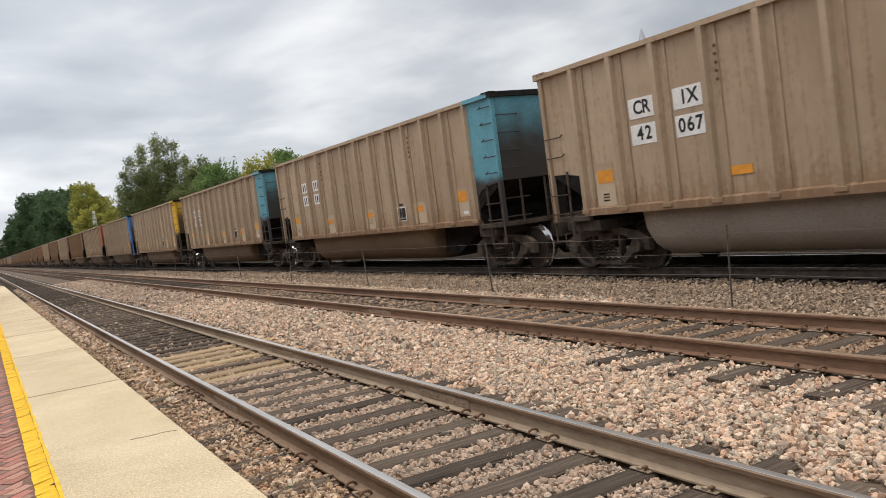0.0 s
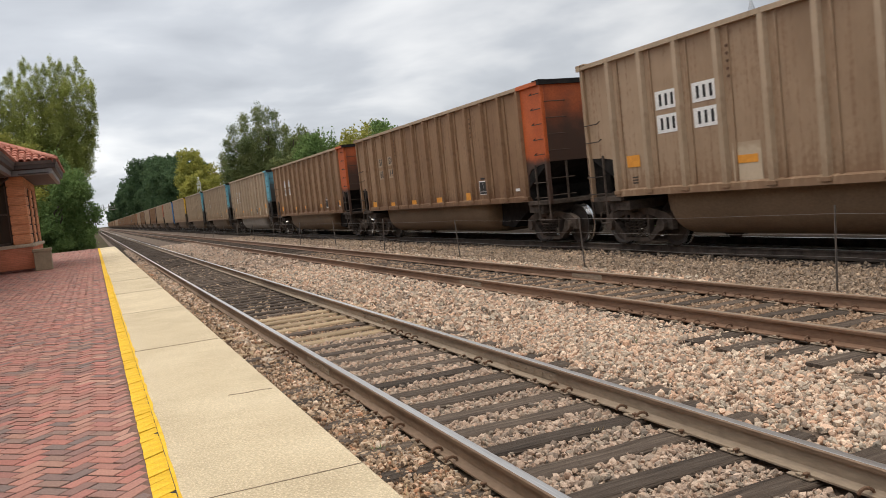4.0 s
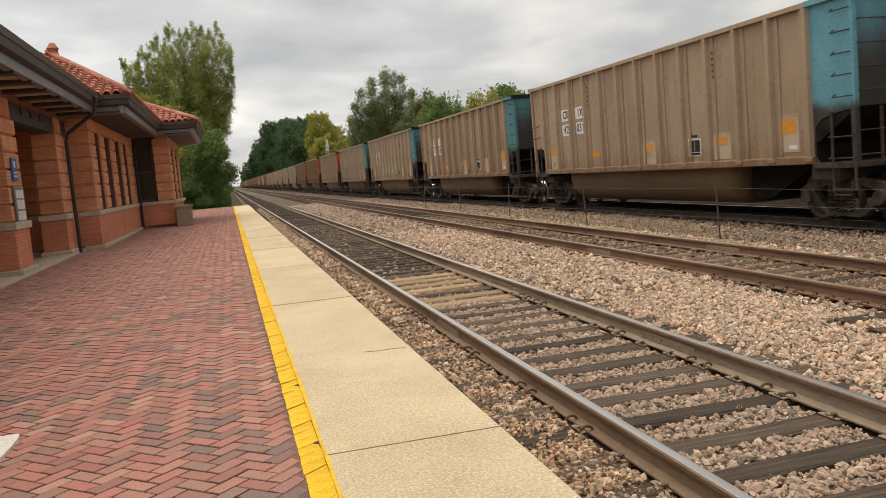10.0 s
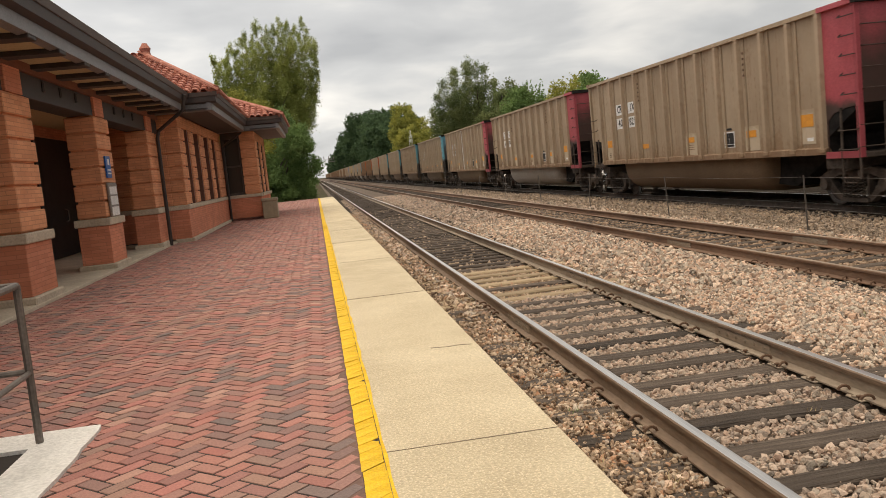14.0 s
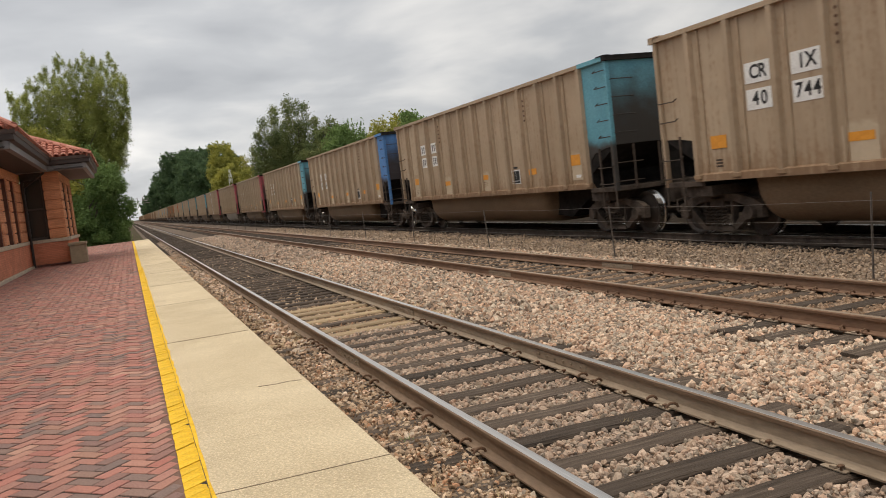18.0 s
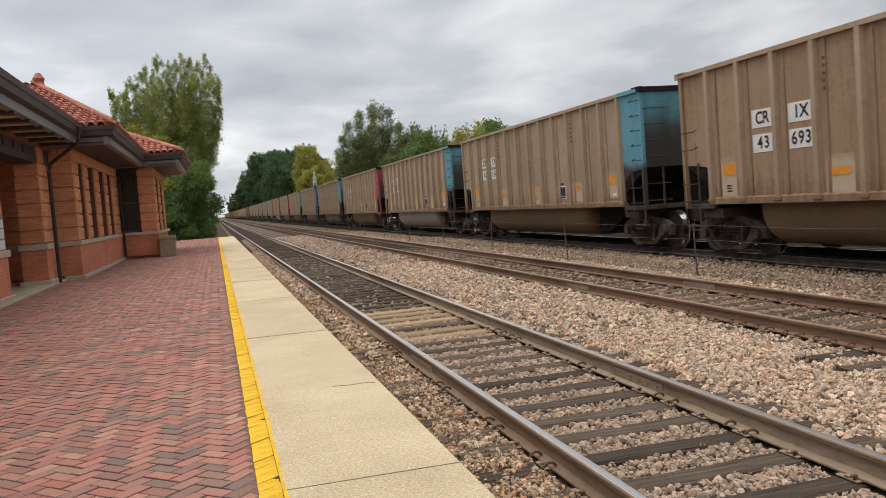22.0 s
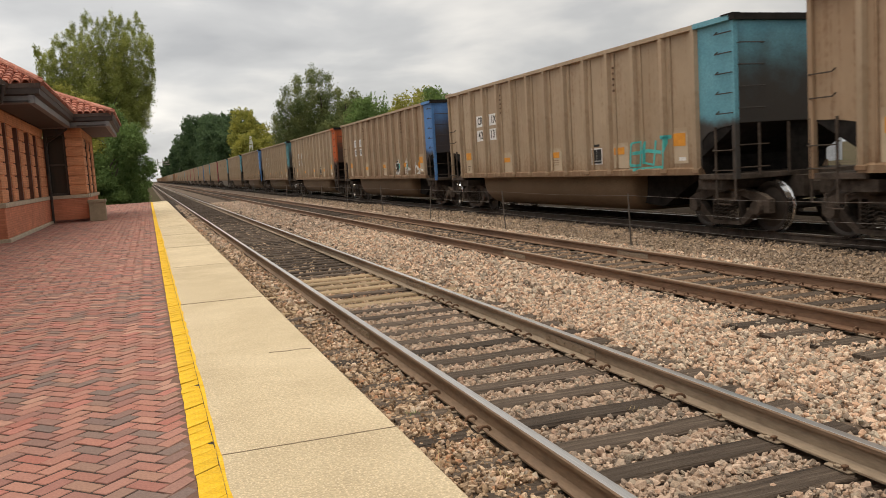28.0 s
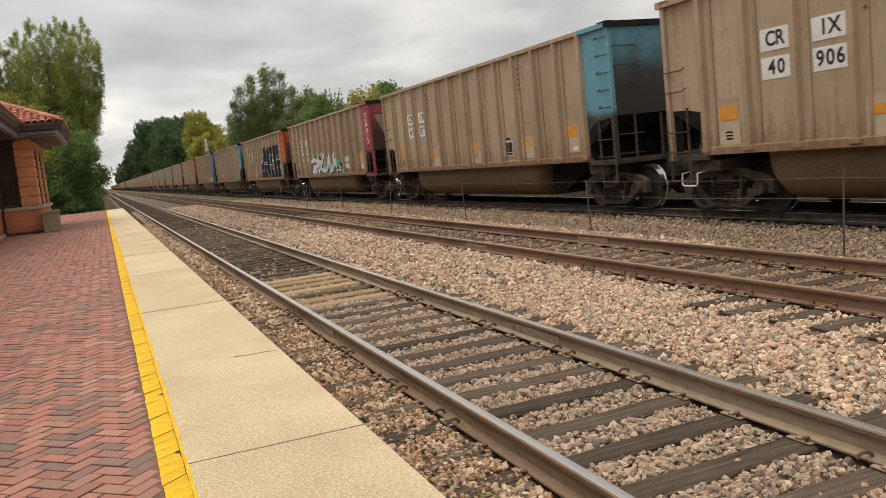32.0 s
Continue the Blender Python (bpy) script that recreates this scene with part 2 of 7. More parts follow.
# pale aggregate showing in the worn surface
cb = [nd for nd in cn.nodes if nd.bl_idname == "ShaderNodeBsdfPrincipled"][0]
chips, chip_at = cn.nodes.new("ShaderNodeTexVoronoi"), cn.nodes.new("ShaderNodeTexCoord")
chips.inputs["Scale"].default_value = 75
cn.links.new(chip_at.outputs["Object"], chips.inputs["Vector"])
pick = cn.nodes.new("ShaderNodeMapRange")
pick.inputs["From Min"].default_value, pick.inputs["From Max"].default_value = 0.30, 0.42
pick.inputs["To Min"].default_value, pick.inputs["To Max"].default_value = 1.0, 0.0
cn.links.new(chips.outputs["Distance"], pick.inputs["Value"])
some = cn.nodes.new("ShaderNodeMath")
some.operation = "GREATER_THAN"
some.inputs[1].default_value = 0.66
bw = cn.nodes.new("ShaderNodeSeparateColor")
cn.links.new(chips.outputs["Color"], bw.inputs[0])
cn.links.new(bw.outputs[0], some.inputs[0])
both = cn.nodes.new("ShaderNodeMath")
both.operation = "MULTIPLY"
cn.links.new(pick.outputs[0], both.inputs[0])
cn.links.new(some.outputs[0], both.inputs[1])
chip_mix = cn.nodes.new("ShaderNodeMixRGB")
chip_mix.inputs[2].default_value = (0.80, 0.70, 0.52, 1)
chip_mix.blend_type = "MIX"
cn.links.new(cb.inputs["Base Color"].links[0].from_socket, chip_mix.inputs[1])
half_ = cn.nodes.new("ShaderNodeMath")
half_.operation = "MULTIPLY"
half_.inputs[1].default_value = 0.6
cn.links.new(both.outputs[0], half_.inputs[0])
cn.links.new(half_.outputs[0], chip_mix.inputs[0])
cn.links.new(chip_mix.outputs[0], cb.inputs["Base Color"])
M["stone_trim"] = material("grey_limestone", [(0.46, 0.39, 0.29), (0.60, 0.52, 0.40)], scale=2, fine=30, bump=0.4, bump_scale=40)
M["ramp"] = material("pale_concrete", [(0.66, 0.64, 0.60), (0.80, 0.78, 0.74)], scale=2, fine=40, bump=0.3)
M["planter"] = material("tan_concrete", [(0.25, 0.205, 0.14), (0.34, 0.285, 0.20)], scale=5, fine=50, bump=0.5, bump_scale=60)
M["edge_sand"] = material("edge_sand", [(0.12, 0.07, 0.055), (0.22, 0.125, 0.095)], scale=14, fine=60)
M["yellow"] = material("yellow_paint", [(0.62, 0.36, 0.012), (0.78, 0.48, 0.02), (0.83, 0.55, 0.05)], scale=4, fine=50, rough=0.75, bump=0.4, spread=0.06)
M["paver"] = pieces("red_paver", [(0.335, 0.158, 0.127), (0.423, 0.216, 0.175), (0.243, 0.153, 0.134), (0.459, 0.190, 0.158), (0.369, 0.214, 0.164),
                                  (0.194, 0.149, 0.138), (0.400, 0.162, 0.130), (0.475, 0.283, 0.221)], rough=0.82, fine=60)
M["paver_one"] = pieces("red_paver_loose", [(0.335, 0.158, 0.127), (0.423, 0.216, 0.175), (0.243, 0.153, 0.134), (0.459, 0.190, 0.158), (0.369, 0.214, 0.164),
                                  (0.194, 0.149, 0.138), (0.400, 0.162, 0.130), (0.475, 0.283, 0.221)], rough=0.82, by="object", fine=60)
# dark ballast deepened to near black: the shade under the train, put into its colour
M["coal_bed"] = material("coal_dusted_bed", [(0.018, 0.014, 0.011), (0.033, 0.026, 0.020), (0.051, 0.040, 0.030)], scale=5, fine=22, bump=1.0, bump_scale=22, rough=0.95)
M["slab_joint"] = material("slab_joint", [(0.20, 0.16, 0.112), (0.33, 0.27, 0.19)], scale=8, fine=60)
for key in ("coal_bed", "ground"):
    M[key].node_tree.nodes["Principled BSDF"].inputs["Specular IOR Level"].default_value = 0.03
M["joint_sand"] = material("joint_sand", [(0.022, 0.018, 0.015), (0.045, 0.036, 0.03)], scale=6, fine=60)


def brick_material(name, c1, c2, mortar, wide=0.30, high=0.065):
    m = bpy.data.materials.new(name)
    m.use_nodes = True
    n, l = m.node_tree.nodes, m.node_tree.links
    b = n["Principled BSDF"]
    geo = n.new("ShaderNodeTexCoord")
    sep = n.new("ShaderNodeSeparateXYZ")
    add = n.new("ShaderNodeMath")
    add.operation = "ADD"
    cmb = n.new("ShaderNodeCombineXYZ")
    l.new(geo.outputs["Object"], sep.inputs[0])
    l.new(sep.outputs["X"], add.inputs[0])
    l.new(sep.outputs["Y"], add.inputs[1])
    l.new(add.outputs[0], cmb.inputs["X"])
    l.new(sep.outputs["Z"], cmb.inputs["Y"])
    t = n.new("ShaderNodeTexBrick")
    t.inputs["Scale"].default_value = 1.0
    t.inputs["Color1"].default_value, t.inputs["Color2"].default_value, t.inputs["Mortar"].default_value = rgb(c1), rgb(c2), rgb(mortar)
    t.inputs["Brick Width"].default_value, t.inputs["Row Height"].default_value = wide, high
    t.inputs["Mortar Size"].default_value, t.inputs["Mortar Smooth"].default_value = 0.006, 0.2
    t.inputs["Bias"].default_value = -0.1
    l.new(cmb.outputs[0], t.inputs["Vector"])
    no = n.new("ShaderNodeTexNoise")
    no.inputs["Scale"].default_value = 1.6
    no.inputs["Detail"].default_value = 7
    l.new(geo.outputs["Object"], no.inputs["Vector"])
    rg = n.new("ShaderNodeMapRange")
    rg.inputs["To Min"].default_value, rg.inputs["To Max"].default_value = 0.62, 1.35
    l.new(no.outputs["Fac"], rg.inputs["Value"])
    sc = n.new("ShaderNodeVectorMath")
    sc.operation = "SCALE"
    l.new(t.outputs["Color"], sc.inputs[0])
    l.new(rg.outputs[0], sc.inputs["Scale"])
    l.new(sc.outputs[0], b.inputs["Base Color"])
    bp = n.new("ShaderNodeBump")
    bp.inputs["Strength"].default_value, bp.inputs["Distance"].default_value = 0.5, 0.008
    bp.invert = True
    l.new(t.outputs["Fac"], bp.inputs["Height"])
    l.new(bp.outputs[0], b.inputs["Normal"])
    b.inputs["Roughness"].default_value = 0.88
    b.inputs["Specular IOR Level"].default_value = 0.3
    return m


M["brick"] = brick_material("orange_brick", (0.665, 0.297, 0.153), (0.774, 0.376, 0.205), (0.556, 0.251, 0.134))
M["brick_red"] = brick_material("red_base_brick", (0.616, 0.233, 0.134), (0.704, 0.288, 0.176), (0.528, 0.209, 0.123))
M["rooftile"] = pieces("clay_tile", [(0.36, 0.128, 0.084), (0.42, 0.165, 0.112), (0.29, 0.102, 0.072), (0.47, 0.208, 0.148), (0.385, 0.140, 0.094)], rough=0.7, fine=30)
M["rooftile_one"] = pieces("clay_tile_loose", [(0.36, 0.128, 0.084), (0.42, 0.165, 0.112), (0.29, 0.102, 0.072), (0.47, 0.208, 0.148), (0.385, 0.140, 0.094)], rough=0.7, by="object", fine=30)
M["fascia"] = material("brown_fascia", [(0.045, 0.036, 0.034), (0.072, 0.058, 0.053)], scale=2, fine=40, rough=0.6)
M["gutter"] = material("grey_gutter", [(0.165, 0.158, 0.158), (0.235, 0.226, 0.226)], scale=2, fine=40, rough=0.5, metal=0.2)
M["brown_gutter"] = material("brown_gutter", [(0.082, 0.063, 0.056), (0.120, 0.095, 0.084)], scale=2, fine=40, rough=0.55)
M["trim_red"] = material("red_brown_trim", [(0.17, 0.062, 0.036), (0.24, 0.095, 0.055)], scale=3, fine=30, rough=0.7)
M["soffit"] = material("tan_soffit", [(0.46, 0.36, 0.20), (0.54, 0.44, 0.27)], scale=2, fine=30, stretch=(1, 6, 1))
M["redwood"] = material("red_stained_frame", [(0.14, 0.058, 0.040), (0.20, 0.088, 0.060)], scale=4, fine=40, rough=0.6)
M["darkwood"] = material("dark_timber", [(0.035, 0.028, 0.026), (0.06, 0.05, 0.045)], scale=4, fine=40, rough=0.6)
M["door"] = material("dark_door", [(0.018, 0.018, 0.020), (0.03, 0.03, 0.032)], scale=2, fine=30, rough=0.4)
M["frame"] = material("window_frame", [(0.05, 0.042, 0.036), (0.075, 0.06, 0.05)], scale=4, fine=40, rough=0.5)
M["steel"] = material("grey_steel", [(0.22, 0.20, 0.185), (0.33, 0.30, 0.28)], scale=5, fine=60, rough=0.5, metal=0.7)
M["dark_steel"] = material("dull_dark_steel", [(0.12, 0.105, 0.092), (0.20, 0.175, 0.155)], scale=5, fine=40, rough=0.6, metal=0.3)
M["zinc"] = material("pale_zinc", [(0.36, 0.38, 0.41), (0.46, 0.48, 0.51)], scale=0.6, fine=8, rough=0.5)
M["blue"] = material("blue_sign", [(0.02, 0.10, 0.34), (0.025, 0.12, 0.40)], scale=4, rough=0.4)
M["white"] = material("white_paint", [(0.68, 0.68, 0.66), (0.80, 0.80, 0.78)], scale=5, fine=40, rough=0.6)
M["ink"] = material("black_ink", [(0.012, 0.012, 0.012), (0.022, 0.022, 0.022)], scale=6, rough=0.6)
glass = bpy.data.materials.new("window_glass")
glass.use_nodes = True
gb = glass.node_tree.nodes["Principled BSDF"]
gb.inputs["Base Color"].default_value = (0.035, 0.036, 0.032, 1)
gb.inputs["Roughness"].default_value = 0.05
gb.inputs["Specular IOR Level"].default_value = 0.75
M["glass"] = glass

# railcar paints
TAN = [(0.322, 0.236, 0.153), (0.389, 0.295, 0.201), (0.440, 0.343, 0.239)]
BROWN_PAINT = [(0.197, 0.112, 0.059), (0.261, 0.157, 0.086), (0.306, 0.194, 0.114)]
M["car_tan"] = material("dusty_tan_paint", TAN, scale=0.55, fine=9, stretch=(1, 0.8, 0.45), rough=0.72, spread=0.09, grain_depth=0.05, detail=9)
M["car_brown"] = material("rusty_brown_paint", BROWN_PAINT, scale=0.55, fine=9, stretch=(1, 0.8, 0.45), rough=0.75, grain_depth=0.06, detail=9)
M["car_umber"] = material("umber_paint", [tuple((a + b) / 2 for a, b in zip(p_, q_)) for p_, q_ in zip(TAN, BROWN_PAINT)], scale=0.55, fine=9, stretch=(1, 0.8, 0.45), rough=0.74, grain_depth=0.05, detail=9)
M["car_rib"] = material("pale_rib_paint", [(0.358, 0.270, 0.181), (0.430, 0.330, 0.231)], scale=0.7, fine=9, stretch=(1, 1, 0.5), rough=0.72, spread=0.07, grain_depth=0.05)


def streaked(m, rust, amount):
    """Rain streaks down the sheets and rust specks, thickest along the lower edge where water stands."""
    n, l = m.node_tree.nodes, m.node_tree.links
    b = n["Principled BSDF"]
    src = b.inputs["Base Color"].links[0].from_socket
    co = n.new("ShaderNodeTexCoord")
    mp = n.new("ShaderNodeMapping")
    mp.inputs["Scale"].default_value = (1, 7.0, 0.35)
    l.new(co.outputs["Object"], mp.inputs[0])
    no = n.new("ShaderNodeTexNoise")
    no.inputs["Scale"].default_value, no.inputs["Detail"].default_value = 1.3, 6
    l.new(mp.outputs[0], no.inputs["Vector"])
    sp = n.new("ShaderNodeTexNoise")
    sp.inputs["Scale"].default_value, sp.inputs["Detail"].default_value = 11, 5
    l.new(co.outputs["Object"], sp.inputs["Vector"])
    sep = n.new("ShaderNodeSeparateXYZ")
    l.new(co.outputs["Object"], sep.inputs[0])
    low = n.new("ShaderNodeMapRange")
    low.inputs["From Min"].default_value, low.inputs["From Max"].default_value = 1.05, 1.75
    low.inputs["To Min"].default_value, low.inputs["To Max"].default_value = 0.30, 0.0
    l.new(sep.outputs["Z"], low.inputs["Value"])
    add = n.new("ShaderNodeMath")
    add.operation = "MULTIPLY_ADD"
    add.inputs[1].default_value = 0.5
    l.new(sp.outputs["Fac"], add.inputs[0])
    l.new(no.outputs["Fac"], add.inputs[2])
    tot = n.new("ShaderNodeMath")
    tot.operation = "ADD"
    l.new(add.outputs[0], tot.inputs[0])
    l.new(low.outputs[0], tot.inputs[1])
    rp = n.new("ShaderNodeMapRange")
    rp.interpolation_type = "SMOOTHSTEP"
    rp.inputs["From Min"].default_value, rp.inputs["From Max"].default_value = 0.74, 1.04
    rp.inputs["To Max"].default_value = amount
    l.new(tot.outputs[0], rp.inputs["Value"])
    mx = n.new("ShaderNodeMix")
    mx.data_type = "RGBA"
    mx.inputs["B"].default_value = rgb(rust)
    l.new(rp.outputs[0], mx.inputs["Factor"])
    l.new(src, mx.inputs["A"])
    l.new(mx.outputs["Result"], b.inputs["Base Color"])


streaked(M["car_tan"], (0.215, 0.120, 0.060), 0.6)
streaked(M["car_umber"], (0.165, 0.085, 0.042), 0.6)
streaked(M["car_brown"], (0.11, 0.052, 0.026), 0.6)
streaked(M["car_rib"], (0.20, 0.115, 0.060), 0.4)
M["tub_grey"] = material("grey_tub_paint", [(0.245, 0.208, 0.172), (0.325, 0.288, 0.248)], scale=0.9, fine=30, stretch=(1, 0.6, 1), rough=0.7)
M["tub_tan"] = material("tan_tub_paint", [(0.132, 0.086, 0.050), (0.190, 0.128, 0.078)], scale=0.9, fine=30, stretch=(1, 0.6, 1), rough=0.75)
# near black; on slope sheets and chute it stands in for shade
M["coal_black"] = material("deep_black_fill", [(0.010, 0.009, 0.009), (0.03, 0.027, 0.025)], scale=4, fine=40, rough=0.9)
M["truck"] = material("grimy_truck", [(0.042, 0.034, 0.028), (0.078, 0.062, 0.051), (0.115, 0.090, 0.074)], scale=4, fine=40, rough=0.8, bump=0.3)
for key in ("coal_black", "truck"):
    M[key].node_tree.nodes["Principled BSDF"].inputs["Specular IOR Level"].default_value = 0.10
M["wheel"] = material("wheel_steel", [(0.043, 0.036, 0.032), (0.072, 0.058, 0.049)], scale=4, fine=40, rough=0.55, metal=0.5)
M["tread"] = material("bright_tread", [(0.5, 0.5, 0.5), (0.65, 0.65, 0.65)], scale=4, rough=0.22, metal=1.0)
M["orange"] = material("orange_reflector", [(0.62, 0.25, 0.03), (0.74, 0.33, 0.045)], scale=9, fine=30, rough=0.6, grain_depth=0.08)
M["yellow_tag"] = material("pale_yellow_tag", [(0.50, 0.40, 0.16), (0.58, 0.47, 0.22)], scale=12, fine=50, rough=0.6)
M["band_blue"] = material("bright_blue_paint", [(0.075, 0.21, 0.50), (0.11, 0.28, 0.60)], scale=1.4, fine=30, rough=0.6)
M["fading_patch"] = material("fading_patch", [(0.45, 0.362, 0.255), (0.53, 0.432, 0.315)], scale=2, fine=12, grain_depth=0.06)


def fade_upwards(m):
    """The lighter, rubbed paint of a patch gives way to the car's tan towards its upper edge."""
    n, l = m.node_tree.nodes, m.node_tree.links
    b = n["Principled BSDF"]
    src = b.inputs["Base Color"].links[0].from_socket
    co = [x for x in n if x.bl_idname == "ShaderNodeTexCoord"][0]
    sep = n.new("ShaderNodeSeparateXYZ")
    l.new(co.outputs["Object"], sep.inputs[0])
    no = n.new("ShaderNodeTexNoise")
    no.inputs["Scale"].default_value = 7
    l.new(co.outputs["Object"], no.inputs["Vector"])
    ma = n.new("ShaderNodeMath")
    ma.operation = "MULTIPLY_ADD"
    ma.inputs[1].default_value = 0.25
    l.new(no.outputs["Fac"], ma.inputs[0])
    l.new(sep.outputs["Y"], ma.inputs[2])
    rp = n.new("ShaderNodeMapRange")
    rp.interpolation_type = "SMOOTHSTEP"
    rp.inputs["From Min"].default_value, rp.inputs["From Max"].default_value = 0.30, 0.44
    l.new(ma.outputs[0], rp.inputs["Value"])
    mx = n.new("ShaderNodeMix")
    mx.data_type = "RGBA"
    mx.inputs["B"].default_value = rgb(TAN[1])
    l.new(rp.outputs[0], mx.inputs["Factor"])
    l.new(src, mx.inputs["A"])
    l.new(mx.outputs["Result"], b.inputs["Base Color"])


fade_upwards(M["fading_patch"])
M["patch"] = material("pale_patch", [(0.35, 0.285, 0.215), (0.43, 0.36, 0.28)], scale=3, fine=40)
END = {
    "teal": [(0.062, 0.200, 0.232), (0.095, 0.262, 0.295)], "lightblue": [(0.10, 0.30, 0.38), (0.15, 0.38, 0.46)],
    "blue": [(0.07, 0.20, 0.48), (0.11, 0.28, 0.58)], "red": [(0.37, 0.062, 0.078), (0.46, 0.098, 0.115)],
    "orange": [(0.42, 0.085, 0.02), (0.52, 0.125, 0.035)], "yellow": [(0.62, 0.36, 0.02), (0.72, 0.45, 0.04)],
    "brown": [(0.17, 0.085, 0.05), (0.22, 0.125, 0.08)],
}


def end_material(name, cols, z_full, z_black, depth):
    """Painted car end, turning near black below a set height along a cloudy edge."""
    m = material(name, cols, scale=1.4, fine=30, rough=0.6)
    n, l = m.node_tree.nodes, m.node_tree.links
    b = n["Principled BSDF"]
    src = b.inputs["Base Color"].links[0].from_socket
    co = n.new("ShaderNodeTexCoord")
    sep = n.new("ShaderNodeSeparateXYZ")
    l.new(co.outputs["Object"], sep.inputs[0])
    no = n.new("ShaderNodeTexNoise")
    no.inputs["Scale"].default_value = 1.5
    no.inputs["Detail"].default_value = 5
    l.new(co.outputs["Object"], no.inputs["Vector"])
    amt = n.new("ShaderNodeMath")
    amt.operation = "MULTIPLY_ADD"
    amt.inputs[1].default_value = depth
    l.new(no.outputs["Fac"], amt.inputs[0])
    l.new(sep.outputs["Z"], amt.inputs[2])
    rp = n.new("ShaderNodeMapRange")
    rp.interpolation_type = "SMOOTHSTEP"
    rp.inputs["From Min"].default_value, rp.inputs["From Max"].default_value = z_black + depth / 2, z_full + depth / 2
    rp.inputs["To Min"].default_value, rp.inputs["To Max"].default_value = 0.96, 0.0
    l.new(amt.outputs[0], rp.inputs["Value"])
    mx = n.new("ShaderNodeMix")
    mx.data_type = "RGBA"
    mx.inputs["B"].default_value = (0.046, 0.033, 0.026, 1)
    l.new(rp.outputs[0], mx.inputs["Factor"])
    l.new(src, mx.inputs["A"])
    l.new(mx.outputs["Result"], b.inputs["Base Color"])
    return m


for key, cols in END.items():
    M["post_" + key] = material(key + "_post_paint", [tuple(0.8 * v for v in c) for c in cols], scale=1.4, fine=20, rough=0.65, grain_depth=0.1)
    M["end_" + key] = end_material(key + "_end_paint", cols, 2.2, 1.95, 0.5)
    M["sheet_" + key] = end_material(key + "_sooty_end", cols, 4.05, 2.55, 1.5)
M["straw"] = material("dry_straw", [(0.34, 0.26, 0.13), (0.50, 0.40, 0.22)], scale=20, fine=60)
M["bark"] = material("bark", [(0.05, 0.04, 0.032), (0.10, 0.082, 0.065)], scale=6, fine=40, stretch=(1, 1, 0.25), bump=0.6)


def leaf_material(name, dark, light):
    m = material(name, [dark, light], scale=0.5, fine=3, rough=0.7, island=0.13)
    b = m.node_tree.nodes["Principled BSDF"]
    b.inputs["Specular IOR Level"].default_value = 0.2
    n, l = m.node_tree.nodes, m.node_tree.links
    through_ = n.new("ShaderNodeBsdfTranslucent")
    l.new(b.inputs["Base Color"].links[0].from_socket, through_.inputs["Color"])
    mx = n.new("ShaderNodeMixShader")
    mx.inputs[0].default_value = 0.38
    l.new(b.outputs[0], mx.inputs[1])
    l.new(through_.outputs[0], mx.inputs[2])
    out = [x for x in n if x.bl_idname == "ShaderNodeOutputMaterial"][0]
    l.new(mx.outputs[0], out.inputs["Surface"])
    return m


M["navy"] = material("navy_spray", [(0.02, 0.03, 0.07), (0.04, 0.05, 0.11)], scale=5, rough=0.6)
M["silver"] = material("silver_spray", [(0.525, 0.525, 0.525), (0.775, 0.775, 0.762)], scale=3, fine=20, rough=0.6)
M["mint"] = material("mint_spray", [(0.075, 0.525, 0.300), (0.175, 0.725, 0.475)], scale=5, rough=0.6)
M["teal_spray"] = material("teal_spray", [(0.05, 0.40, 0.38), (0.10, 0.52, 0.50)], scale=5, rough=0.6)
M["moss"] = material("moss_spray", [(0.11, 0.15, 0.03), (0.16, 0.21, 0.05)], scale=5, rough=0.6)
M["mauve"] = material("mauve_spray", [(0.15, 0.07, 0.085), (0.21, 0.10, 0.12)], scale=5, rough=0.6)
M["azure"] = material("azure_spray", [(0.02, 0.20, 0.62), (0.04, 0.28, 0.75)], scale=5, rough=0.6)
M["black_spray"] = material("black_spray", [(0.018, 0.017, 0.018), (0.045, 0.042, 0.042)], scale=1.5, fine=14, stretch=(1, 3, 1), rough=0.65)
M["leaf_dark"] = leaf_material("dark_leaves", (0.054, 0.096, 0.048), (0.108, 0.168, 0.074))
M["leaf_mid"] = leaf_material("green_leaves", (0.098, 0.164, 0.054), (0.205, 0.295, 0.096))
M["leaf_olive"] = leaf_material("olive_leaves", (0.170, 0.208, 0.054), (0.440, 0.470, 0.138))
M["leaf_yellow"] = leaf_material("yellow_leaves", (0.205, 0.225, 0.054), (0.455, 0.430, 0.100))
M["leaf_pine"] = leaf_material("deep_green_leaves", (0.098, 0.140, 0.058), (0.255, 0.278, 0.106))

# ---- mesh helpers ----
def mesh_of(name, bm, mats, smooth=False):
    me = bpy.data.meshes.new(name)
    bm.normal_update()
    bm.to_mesh(me)
    bm.free()
    for m in mats if isinstance(mats, (list, tuple)) else [mats]:
        me.materials.append(M[m] if isinstance(m, str) else m)
    if smooth:
        me.polygons.foreach_set("use_smooth", [True] * len(me.polygons))
    return me


def box(bm, x0, x1, y0, y1, z0, z1, mat=0, bevel=0.0):
    vs = [bm.verts.new((x, y, z)) for x in (x0, x1) for y in (y0, y1) for z in (z0, z1)]
    fs = [(0, 1, 3, 2), (4, 6, 7, 5), (0, 4, 5, 1), (2, 3, 7, 6), (0, 2, 6, 4), (1, 5, 7, 3)]
    faces = [bm.faces.new([vs[i] for i in f]) for f in fs]
    for f in faces:
        f.material_index = mat
    if bevel:
        edges = list({e for f in faces for e in f.edges})
        r = bmesh.ops.bevel(bm, geom=edges, offset=bevel, segments=1, affect="EDGES")
        for f in r["faces"]:
            f.material_index = mat
    return faces


